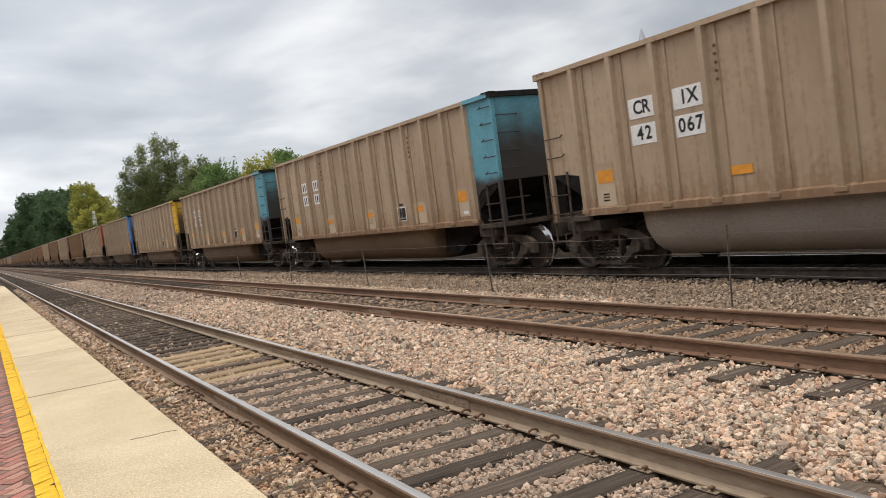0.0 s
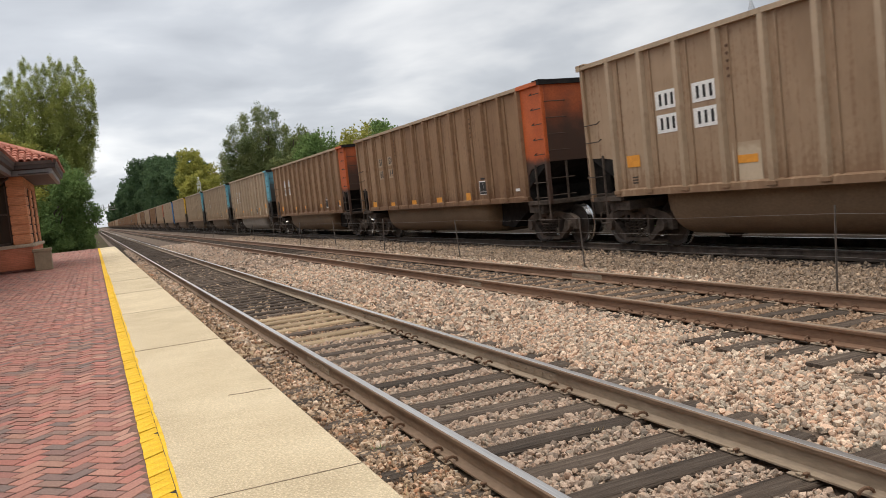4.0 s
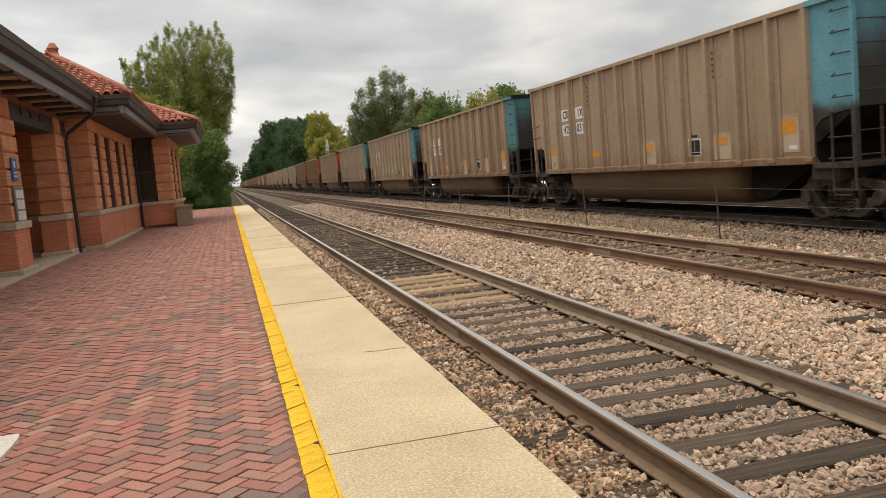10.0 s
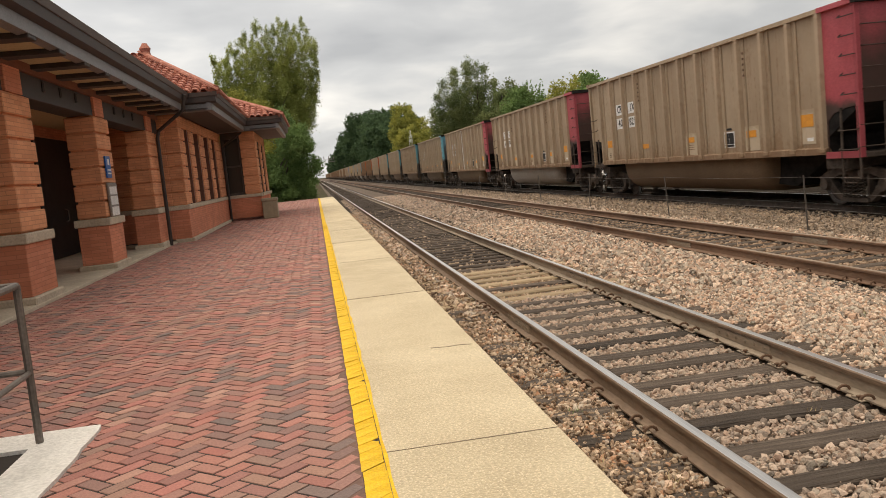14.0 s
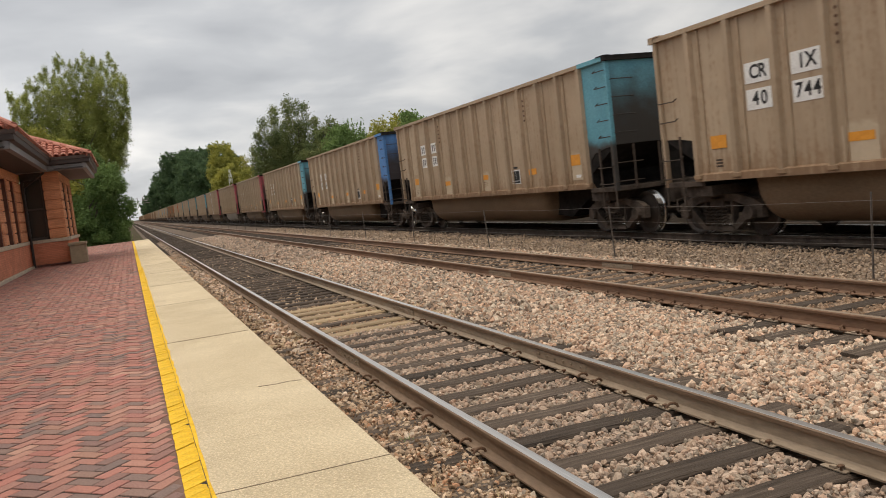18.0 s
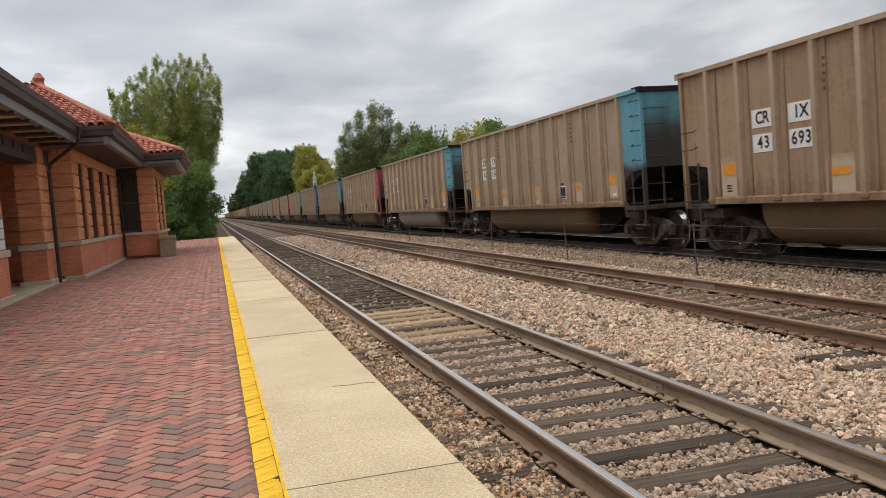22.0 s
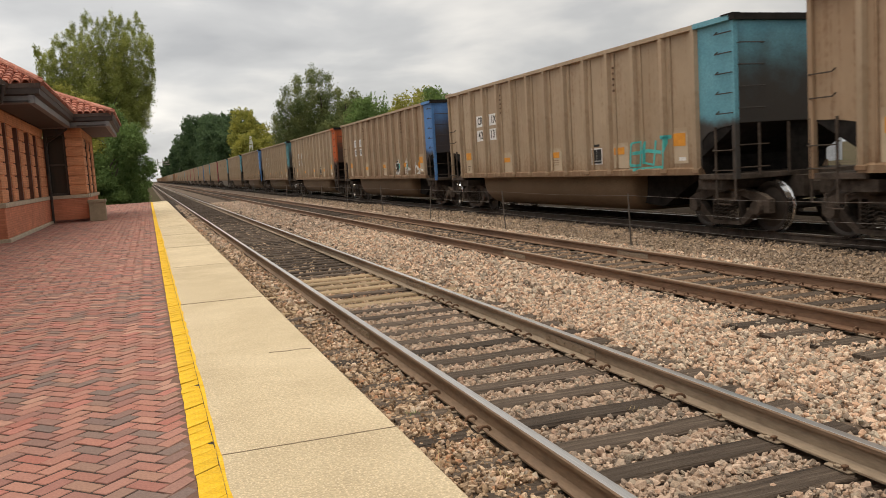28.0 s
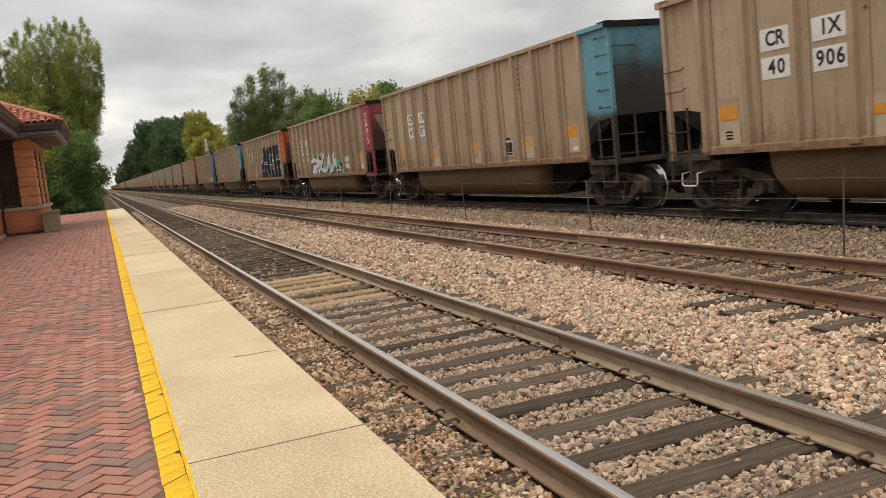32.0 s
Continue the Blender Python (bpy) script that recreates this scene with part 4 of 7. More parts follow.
# sand worked up into the slab joints
bm = bmesh.new()
for yj in slabs[4:6] + slabs[7:12]:
    x = 0.25
    while x < EDGE - 0.03:
        nx_ = min(EDGE - 0.004, x + rs.uniform(0.05, 0.15))
        w_ = rs.uniform(0.0012, 0.004)
        prism(bm, [(x, yj - w_), (nx_, yj - w_ * rs.uniform(0.6, 1.3)), (nx_, yj + w_), (x, yj + w_ * rs.uniform(0.6, 1.3))], "z", -0.01, 0.0034)
        x = nx_
part("joint_fill", bm, "slab_joint", platform)
# ---- the coal train ----
CAR_L, SPEED, REAR0 = 16.6, 12.965, 14.88
BODY, WIDE = 14.86, 1.555               # body length, half width
Z_SILL, Z_TOP = 1.10, 3.885             # over the rail heads
AXLE, WHEEL_R = 0.90, 0.46
Y_R, Y_F = -BODY / 2, BODY / 2          # rear (painted) and front corners
RIBS = [Y_R + 1.16 + 1.055 * k for k in range(13)]


def car_meshes():
    c = {}
    t = 0.012
    # side sheets with the notched lower corners, floor, and inner sloping ends
    bm = bmesh.new()
    for s in (-1, 1):
        o = [(Y_R + 1.16, Z_SILL), (Y_F - 0.97, Z_SILL), (Y_F - 0.97, 1.83), (Y_F - 0.5, 1.90), (Y_F, 1.92), (Y_F, Z_TOP - 0.06), (Y_R + 1.16, Z_TOP - 0.06)]
        prism(bm, [(y, z) for y, z in o], "x", s * (WIDE - 0.075), s * (WIDE - 0.075 - t * s * s))
    box(bm, -WIDE + 0.09, WIDE - 0.09, Y_R + 1.2, Y_F - 1.0, Z_SILL + 0.02, Z_SILL + 0.06)
    # front end sheet, sloping down and inwards
    box(bm, -WIDE + 0.09, WIDE - 0.09, Y_F - 0.06, Y_F - 0.02, 1.93, Z_TOP - 0.06)
    c["body"] = bm
    # painted rear panel: both sides and the vertical upper end sheet
    bm = bmesh.new()
    for s in (-1,):
        o = [(Y_R, 1.98), (Y_R + 0.45, 1.94), (Y_R + 0.85, 1.86), (Y_R + 1.04, 1.72), (Y_R + 1.06, Z_SILL), (Y_R + 1.16, Z_SILL), (Y_R + 1.16, Z_TOP - 0.06), (Y_R, Z_TOP - 0.06)]
        prism(bm, o, "x", s * (WIDE - 0.070), s * (WIDE - 0.085))
    c["end_panel"] = bm
    bm = bmesh.new()
    prism(bm, [(Y_R + 0.01, Z_TOP - 0.06), (Y_R + 0.01, 2.00), (Y_R + 0.04, 1.98), (Y_R + 0.045, Z_TOP - 0.06)], "x", -WIDE + 0.085, WIDE - 0.085)
    c["end_sheet"] = bm
    bm = bmesh.new()
    prism(bm, [(Y_R + 0.02, 1.99), (Y_R + 1.62, 1.12), (Y_R + 1.64, 1.16), (Y_R + 0.05, 2.03)], "x", -WIDE + 0.085, WIDE - 0.085)
    box(bm, -0.25, 0.25, Y_R + 0.1, Y_R + 0.16, 1.05, 1.95)
    # bulkhead and side gussets close the opening, black like its shade
    box(bm, -WIDE + 0.095, WIDE - 0.095, Y_R + 1.07, Y_R + 1.11, 1.05, 1.42)
    for s in (-1, 1):
        prism(bm, [(Y_R + 0.03, 1.99), (Y_R + 1.15, 1.99), (Y_R + 1.15, 1.37)], "x", s * (WIDE - 0.088), s * (WIDE - 0.10))
    c["slope_sheet"] = bm
    # corner posts
    bm = bmesh.new()
    box(bm, -0.05, 0.05, -0.05, 0.05, Z_SILL - 0.1, Z_TOP - 0.05, bevel=0.008)
    for k in range(14):
        rod(bm, (-0.05, 0.02, 2.05 + k * 0.13), (-0.062, 0.02, 2.05 + k * 0.13), 0.013, sides=4)
        rod(bm, (0.0, -0.05, 2.05 + k * 0.13), (0.0, -0.062, 2.05 + k * 0.13), 0.013, sides=4)
    c["corner_post"] = bm
    # top chord all round, slightly overhanging
    bm = bmesh.new()
    for s in (-1, 1):
        prism(bm, [(s * (WIDE + 0.015), Z_TOP - 0.085), (s * (WIDE + 0.015), Z_TOP), (s * (WIDE - 0.11), Z_TOP), (s * (WIDE - 0.11), Z_TOP - 0.085)], "y", Y_R - 0.03, Y_F + 0.03)
    c["top_chord"] = bm
    bm = bmesh.new()
    prism(bm, [(-0.07, Z_TOP - 0.10), (0.07, Z_TOP - 0.10), (0.07, Z_TOP + 0.012), (-0.07, Z_TOP + 0.012)], "x", -WIDE - 0.03, WIDE + 0.03)
    box(bm, -WIDE - 0.035, -WIDE + 0.12, -0.06, 0.28, Z_TOP + 0.002, Z_TOP + 0.022)
    c["end_chord"] = bm
    bm = bmesh.new()
    box(bm, -WIDE + 0.012, -WIDE + 0.03, Y_R + 0.02, Y_R + 1.08, 1.0, 1.13, bevel=0.005)
    c["corner_sill"] = bm
    # painted rear corner of the chord, and the step hung under each corner
    bm = bmesh.new()
    prism(bm, [(-WIDE - 0.019, Z_TOP - 0.089), (-WIDE - 0.019, Z_TOP + 0.004), (-WIDE + 0.10, Z_TOP + 0.004), (-WIDE + 0.10, Z_TOP - 0.089)], "y", Y_R + 0.08, Y_R + 1.12)
    c["corner_chord"] = bm
    bm = bmesh.new()
    pipe(bm, [(-WIDE + 0.30, 0.0, 0.80), (-WIDE + 0.04, 0.0, 0.76), (-WIDE + 0.03, 0.0, 0.58), (-WIDE + 0.03, 0.03, 0.54), (-WIDE + 0.03, 0.39, 0.54), (-WIDE + 0.03, 0.42, 0.58), (-WIDE + 0.04, 0.42, 0.76), (-WIDE + 0.30, 0.42, 0.80)], 0.014, 6)
    c["step_stirrup"] = bm
    # rib: tapered channel with a flange to one side and a foot
    bm = bmesh.new()
    z0, z1 = Z_SILL + 0.02, Z_TOP - 0.085
    va = [(-0.075, 0.0), (-0.055, -0.088), (0.055, -0.088), (0.075, 0.0)]
    lo = [bm.verts.new((px - WIDE + 0.075, py, z0)) for py, px in [(a, b) for a, b in va]]
    hi = [bm.verts.new((px - WIDE + 0.075, py, z1)) for py, px in [(a, b) for a, b in va]]
    n = len(va)
    for i in range(n):
        bm.faces.new((lo[i], lo[(i + 1) % n], hi[(i + 1) % n], hi[i]))
    bm.faces.new(lo[::-1])
    bm.faces.new(hi)
    bmesh.ops.recalc_face_normals(bm, faces=bm.faces)
    c["rib"] = bm
    bm = bmesh.new()
    box(bm, -WIDE + 0.045, -WIDE + 0.073, -0.27, -0.205, z0 + 0.04, z1, bevel=0.004)
    for k in range(18):
        rod(bm, (-WIDE + 0.046, -0.237, z0 + 0.15 + k * 0.145), (-WIDE + 0.036, -0.237, z0 + 0.15 + k * 0.145), 0.012, sides=4)
    c["seam"] = bm
    bm = bmesh.new()
    box(bm, -WIDE - 0.02, -WIDE + 0.07, -0.10, 0.10, Z_SILL + 0.02, Z_SILL + 0.10, bevel=0.01)
    c["rib_foot"] = bm
    bm = bmesh.new()
    rod(bm, (-WIDE + 0.05, -0.237, 0), (-WIDE + 0.022, -0.237, 0), 0.026, sides=6)
    c["bolt"] = bm
    bm = bmesh.new()
    for s in (-1, 1):
        prism(bm, [(s * (WIDE - 0.01), Z_SILL - 0.02), (s * (WIDE - 0.01), Z_SILL + 0.10), (s * (WIDE - 0.075), Z_SILL + 0.13), (s * (WIDE - 0.16), Z_SILL - 0.02)], "y", Y_R + 1.06, Y_F - 0.96)
    c["side_sill"] = bm
    # belly tub between the trucks, rounded below, with sloping ends
    bm = bmesh.new()
    rings = []
    for y, zb, w in ((-3.62, 0.90, 1.0), (-3.58, 0.58, 1.1), (-3.48, 0.36, 1.17), (-3.3, 0.25, 1.2), (5.0, 0.25, 1.2), (5.14, 0.29, 1.17), (5.26, 0.40, 1.1), (5.34, 0.58, 1.03), (5.38, 0.90, 0.98)):
        half = [(-w - 0.10, 1.08)]
        for q in range(7):
            half.append((-w - 0.08 + 0.62 * (1 - math.cos(q * math.pi / 12)), zb + (0.90 - min(zb, 0.6)) * (1 - math.sin(q * math.pi / 12))))
        o = half + [(-x, z) for x, z in half[::-1]]
        rings.append([bm.verts.new((x, y, max(z, zb))) for x, z in o])
    for a, b in zip(rings, rings[1:]):
        for i in range(len(a) - 1):
            bm.faces.new((a[i], a[i + 1], b[i + 1], b[i]))
    bm.faces.new(rings[0])
    bm.faces.new(rings[-1][::-1])
    bmesh.ops.recalc_face_normals(bm, faces=bm.faces)
    c["tub"] = bm
    # underframe: centre sill, bolsters, end platforms, sloping chutes
    bm = bmesh.new()
    box(bm, -0.28, 0.28, Y_R - 0.25, Y_F + 0.25, 0.62, 1.0)
    c["centre_sill"] = bm
    bm = bmesh.new()
    box(bm, -WIDE + 0.12, WIDE - 0.12, BODY / 2 - 1.25, BODY / 2 - 0.55, 0.80, 0.985)
    c["body_bolster"] = bm
    bm = bmesh.new()
    box(bm, -WIDE + 0.02, WIDE - 0.02, BODY / 2 - 1.1, BODY / 2 - 0.03, 0.99, 1.09, bevel=0.01)
    c["end_platform"] = bm
    bm = bmesh.new()
    prism(bm, [(BODY / 2 - 1.75, 1.08), (BODY / 2 - 4.3, 1.08), (BODY / 2 - 4.3, 0.46), (BODY / 2 - 3.2, 0.38)], "x", -0.9, 0.9)
    c["chute"] = bm
    # ladder posts and rungs of an end opening (side face)
    bm = bmesh.new()
    for y in (0.03, 0.56):
        rod(bm, (-WIDE + 0.03, y, 0.62), (-WIDE + 0.03, y, 1.95), 0.026, sides=6)
    for z in (1.16, 1.52):
        pipe(bm, [(-WIDE + 0.05, 0.0, z + 0.06), (-WIDE - 0.03, 0.0, z), (-WIDE - 0.03, 0.58, z), (-WIDE + 0.05, 0.58, z + 0.06)], 0.013)
    rod(bm, (-WIDE + 0.03, 0.03, 0.63), (-WIDE + 0.03, 0.56, 0.63), 0.016, sides=6)
    c["ladder"] = bm
    bm = bmesh.new()
    for x in (-WIDE + 0.55, -WIDE + 1.2):
        rod(bm, (x, 0, 1.05), (x, 0, 1.98), 0.03, sides=6)
    for z in (1.2, 1.6):
        rod(bm, (-WIDE + 0.02, -0.02, z), (-WIDE + 0.75, -0.02, z), 0.013, sides=6)
    c["end_ladder"] = bm
    bm = bmesh.new()
    pipe(bm, [(-WIDE + 0.07, 0.0, -0.03), (-WIDE + 0.0, 0.0, 0.0), (-WIDE + 0.0, 0.46, 0.0), (-WIDE + 0.07, 0.46, 0.05)], 0.012)
    c["grab_iron"] = bm
    bm = bmesh.new()
    pipe(bm, [(-WIDE + 0.1, 0.03, 0.0), (-WIDE + 0.1, -0.07, 0.0), (-WIDE + 0.62, -0.07, 0.0), (-WIDE + 0.62, 0.03, 0.0)], 0.012)
    c["end_grab"] = bm
    # coupler
    bm = bmesh.new()
    box(bm, -0.09, 0.09, -0.05, 0.75, 0.70, 0.90, bevel=0.02)
    box(bm, -0.16, 0.16, 0.52, 0.84, 0.64, 0.96, bevel=0.04)
    c["coupler"] = bm
    bm = bmesh.new()
    pts = [(-0.45, 0.1 + 0.14 * k, 0.55 - 0.22 * math.sin(math.pi * k / 5)) for k in range(6)]
    pipe(bm, pts, 0.025)
    c["brake_hose"] = bm
    return c


def truck_meshes():
    c = {}
    bm = bmesh.new()
    # cast side frame: arch bar with spring window
    s = -1
    x0, x1 = -0.93, -1.06
    prism(bm, [(-1.16, 0.60), (-0.95, 0.70), (-0.45, 0.80), (0.45, 0.80), (0.95, 0.70), (1.16, 0.60), (0.98, 0.50), (0.45, 0.66), (-0.45, 0.66), (-0.98, 0.50)], "x", x0, x1)
    prism(bm, [(-0.44, 0.12), (0.44, 0.12), (0.40, 0.20), (-0.40, 0.20)], "x", x0 + 0.03, x1 - 0.05)
    for e in (-1, 1):
        prism(bm, [(e * 1.0, 0.50), (e * 0.80, 0.56), (e * 0.38, 0.20), (e * 0.46, 0.13)], "x", x0, x1 - 0.01)
        prism(bm, [(e * 0.40, 0.18), (e * 0.34, 0.18), (e * 0.34, 0.68), (e * 0.40, 0.68)], "x", x0, x1)
        prism(bm, [(e * 1.16, 0.36), (e * 1.16, 0.61), (e * 0.99, 0.61), (e * 1.02, 0.36)], "x", x0, x1)
    for e in (-1, 1):
        rod(bm, (x1 - 0.10, e * AXLE, WHEEL_R), (x1 + 0.03, e * AXLE, WHEEL_R), 0.125, sides=12)
    c["side_frame"] = bm
    bm = bmesh.new()
    pipe(bm, [(x1 - 0.045 + 0.062 * math.cos(q * 1.05), 0.062 * math.sin(q * 1.05), 0.20 + q * 0.0105) for q in range(37)], 0.014, 5)
    c["spring"] = bm
    bm = bmesh.new()
    box(bm, -1.10, 1.10, -0.2, 0.2, 0.50, 0.74, bevel=0.03)
    for e in (-1, 1):
        box(bm, -0.75, 0.75, e * 0.42 - 0.05, e * 0.42 + 0.05, 0.36, 0.48)
    c["bolster"] = bm
    bm = bmesh.new()
    rod(bm, (-1.0, 0, 0), (1.0, 0, 0), 0.08, sides=10)
    c["axle"] = bm
    bm = bmesh.new()
    prof = [(-0.80, 0.06), (-0.815, 0.20), (-0.79, 0.37), (-0.815, 0.42), (-0.815, WHEEL_R), (-0.70, WHEEL_R + 0.005), (-0.685, WHEEL_R + 0.028), (-0.66, WHEEL_R + 0.022), (-0.66, 0.40), (-0.68, 0.36), (-0.68, 0.2), (-0.66, 0.12), (-0.66, 0.06)]
    n = 22
    rings = []
    for x, r in prof:
        rings.append([bm.verts.new((x, r * math.cos(k * math.tau / n), r * math.sin(k * math.tau / n))) for k in range(n)])
    for i, (a, b) in enumerate(zip(rings, rings[1:])):
        for k in range(n):
            f = bm.faces.new((a[k], a[(k + 1) % n], b[(k + 1) % n], b[k]))
            f.material_index = 1 if 4 <= i <= 6 else 0
    bmesh.ops.recalc_face_normals(bm, faces=bm.faces)
    c["wheel"] = bm
    return c


CM = car_meshes()
TM = truck_meshes()
TMESH = {k: mesh_of(k, b, {"wheel": ["wheel", "tread"], "axle": "wheel"}.get(k, "truck")) for k, b in TM.items()}
CMESH = {}


def cmesh(key, mat):
    if (key, mat) not in CMESH:
        CMESH[(key, mat)] = mesh_of(key, CM[key].copy(), mat, key == "tub")
    return CMESH[(key, mat)]


def text_mesh(words, size, mat):
    cu = bpy.data.curves.new("lettering", "FONT")
    cu.body, cu.size, cu.align_x, cu.align_y, cu.extrude, cu.offset, cu.resolution_u = words, size, "CENTER", "CENTER", 0.001, 0.007, 4
    ob = bpy.data.objects.new("lettering", cu)
    me = bpy.data.meshes.new_from_object(ob)
    bpy.data.objects.remove(ob)
    me.materials.clear()
    me.materials.append(M[mat])
    return me


def plate_mesh(w, h, mat, depth=0.006):
    bm = bmesh.new()
    box(bm, -w / 2, w / 2, -h / 2, h / 2, 0, depth)
    return mesh_of("panel", bm, mat)


TEXTS = {}


def side_pose(y, z, out=0.0):
    return pose(-WIDE + 0.072 - out, y, z, 90, 0, -90)


PANEL = plate_mesh(0.64, 0.34, "white")
PANEL_DIM = plate_mesh(0.60, 0.32, "car_rib")
BAR = plate_mesh(0.07, 0.22, "ink", 0.003)
ORANGE = [plate_mesh(w_, h_, "orange") for w_, h_ in ((0.42, 0.23), (0.47, 0.135), (0.41, 0.14), (0.43, 0.155), (0.44, 0.25))]
FADED = [plate_mesh(w_, h_, "fading_patch", 0.004) for w_, h_ in ((0.50, 0.78), (0.66, 0.66), (0.64, 0.58), (0.72, 0.56), (0.56, 0.70))]
STICK = plate_mesh(0.50, 0.38, "white")
STICK_IN = plate_mesh(0.208, 0.262, "ink")
STICK_BASE = plate_mesh(0.44, 0.05, "ink")
FINE_LINE = plate_mesh(0.30, 0.014, "car_umber", 0.003)
STICK_LINE = plate_mesh(0.09, 0.02, "white", 0.002)
STICK_HEAD = plate_mesh(0.26, 0.05, "ink")
STENCIL = plate_mesh(0.17, 0.03, "truck", 0.004)
WHITE_DOT = plate_mesh(0.22, 0.07, "white")
WHEELSETS = {-1: [], 1: []}
CARS = []


def truck(car, yc, full):
    tr = put("truck", TMESH["bolster"], car, pose(0, yc, 0))
    put("side_frame", TMESH["side_frame"], tr)
    put("side_frame", TMESH["side_frame"], tr, pose(0, 0, 0, 0, 0, 180))
    if full:
        for y in (-0.25, -0.085, 0.085, 0.25):
            put("spring", TMESH["spring"], tr, pose(0, y, 0))
    for e in (-1, 1):
        ws = put("wheelset", TMESH["axle" if full else "far_axle"], tr, pose(0, e * AXLE, WHEEL_R))
        WHEELSETS[e].append(ws)
    return tr


def wheelset_mesh():
    bm = bmesh.new()
    bm.from_mesh(TMESH["wheel"])
    n0 = len(bm.verts)
    other = bmesh.ops.duplicate(bm, geom=bm.verts[:] + bm.edges[:] + bm.faces[:])
    for v in [g for g in other["geom"] if isinstance(g, bmesh.types.BMVert)]:
        v.co.x = -v.co.x
    bmesh.ops.reverse_faces(bm, faces=[g for g in other["geom"] if isinstance(g, bmesh.types.BMFace)])
    rod(bm, (-1.0, 0, 0), (1.0, 0, 0), 0.08, sides=10)
    return mesh_of("wheelset", bm, ["wheel", "tread"])


TMESH["axle"] = wheelset_mesh()
bm = bmesh.new()
for s in (-1, 1):
    rod(bm, (s * 0.66, 0, 0), (s * 0.80, 0, 0), WHEEL_R, sides=14)
rod(bm, (-0.7, 0, 0), (0.7, 0, 0), 0.08, sides=6)
TMESH["far_axle"] = mesh_of("wheelset", bm, "wheel")


def coal_car(n, end, marks=None, body="car_tan", tub="tub_tan", full=True, label=""):
    word = {"teal": "teal", "lightblue": "pale blue", "blue": "bright blue", "red": "faded red", "orange": "rust-orange", "yellow": "yellow", "brown": "brown"}[end]
    paint = {"car_tan": "dusty tan", "car_umber": "umber brown"}.get(body, "rusty brown")
    car = empty("coal_car", pose(T3, REAR0 + BODY / 2 - CAR_L * n, RAIL_TOP), label or f"{paint} ribbed coal car with {word} end, rolling on rails", "freight car", "cars of the coal train")
    CARS.append(car)
    put("body", cmesh("body", body), car)
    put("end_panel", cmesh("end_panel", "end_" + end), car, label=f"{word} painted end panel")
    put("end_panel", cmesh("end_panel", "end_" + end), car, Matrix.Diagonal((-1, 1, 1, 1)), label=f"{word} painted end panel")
    put("end_sheet", cmesh("end_sheet", "sheet_" + end), car, label=f"{word} end sheet turning near black downwards")
    put("top_chord", cmesh("top_chord", "car_rib"), car)
    put("side_sill", cmesh("side_sill", "car_umber" if body == "car_tan" else body), car)
    put("tub", cmesh("tub", tub), car)
    put("centre_sill", cmesh("centre_sill", "truck"), car)
    for e in (0, 180):
        put("end_platform", cmesh("end_platform", "truck"), car, pose(0, 0, 0, 0, 0, e))
        if full:
            put("body_bolster", cmesh("body_bolster", "truck"), car, pose(0, 0, 0, 0, 0, e))
    if full:
        # black block fills the gap behind the tub; its colour stands for the shade there
        put("chute", cmesh("chute", "coal_black"), car, pose(0, 0, 0, 0, 0, 180))
    # the dark of the end openings is put into the sheets' black colour
    put("slope_sheet", cmesh("slope_sheet", "coal_black"), car, label="sloping end sheet black with coal dust")
    put("slope_sheet", cmesh("slope_sheet", "coal_black"), car, pose(0, 0, -0.06, 0, 0, 180), label="sloping end sheet black with coal dust")
    for e in (-1, 1):
        truck(car, e * 6.52, full)
    for k, y in enumerate(RIBS):
        put("rib", cmesh("rib", "car_rib" if full and body != "car_brown" else body), car, pose(0, y, 0))
        if full and k > 0:
            put("seam", cmesh("seam", body), car, pose(0, y, 0))
        if full:
            put("rib_foot", cmesh("rib_foot", body), car, pose(0, y, 0))
    if not full:
        return car
    bright = end in ("red", "blue")
    for y, mt in ((Y_R + 0.05, ("post_" if bright else "end_") + end), (Y_F - 0.05, body)):
        put("corner_post", cmesh("corner_post", mt), car, pose(-WIDE + 0.06, y, 0))
        put("corner_post", cmesh("corner_post", mt), car, pose(WIDE - 0.06, y, 0))
    put("end_chord", cmesh("end_chord", "coal_black"), car, pose(0, Y_R, 0))
    put("end_chord", cmesh("end_chord", "car_rib"), car, pose(0, Y_F, 0) @ Matrix.Diagonal((1, -1, 1, 1)))
    put("ladder", cmesh("ladder", "truck"), car, pose(0, Y_R + 0.02, 0))
    if end == "red":
        put("corner_sill", cmesh("corner_sill", "post_" + end), car, label=f"{word} painted corner sill")
    put("ladder", cmesh("ladder", "truck"), car, pose(0, Y_F - 0.6, 0))
    put("end_ladder", cmesh("end_ladder", "truck"), car, pose(0, Y_R + 0.03, 0))
    for k in range(5):
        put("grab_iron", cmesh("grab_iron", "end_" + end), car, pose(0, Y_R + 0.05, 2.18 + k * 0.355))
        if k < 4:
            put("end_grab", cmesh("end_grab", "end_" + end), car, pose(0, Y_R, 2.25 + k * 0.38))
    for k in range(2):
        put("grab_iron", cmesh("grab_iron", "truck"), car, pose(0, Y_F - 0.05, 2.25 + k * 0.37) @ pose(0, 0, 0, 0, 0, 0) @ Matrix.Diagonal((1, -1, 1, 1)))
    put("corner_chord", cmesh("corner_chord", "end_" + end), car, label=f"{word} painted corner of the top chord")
    put("step_stirrup", cmesh("step_stirrup", "white" if n in (16, 20, 26) else "truck"), car, pose(0, Y_F - 0.72, 0))
    put("step_stirrup", cmesh("step_stirrup", "truck"), car, pose(0, Y_R + 0.15, 0))
    for r_ in (9, 3):
        for k in range(5):
            put("bolt", cmesh("bolt", "rust"), car, pose(0, RIBS[r_], Z_TOP - 0.42 - k * 0.125))
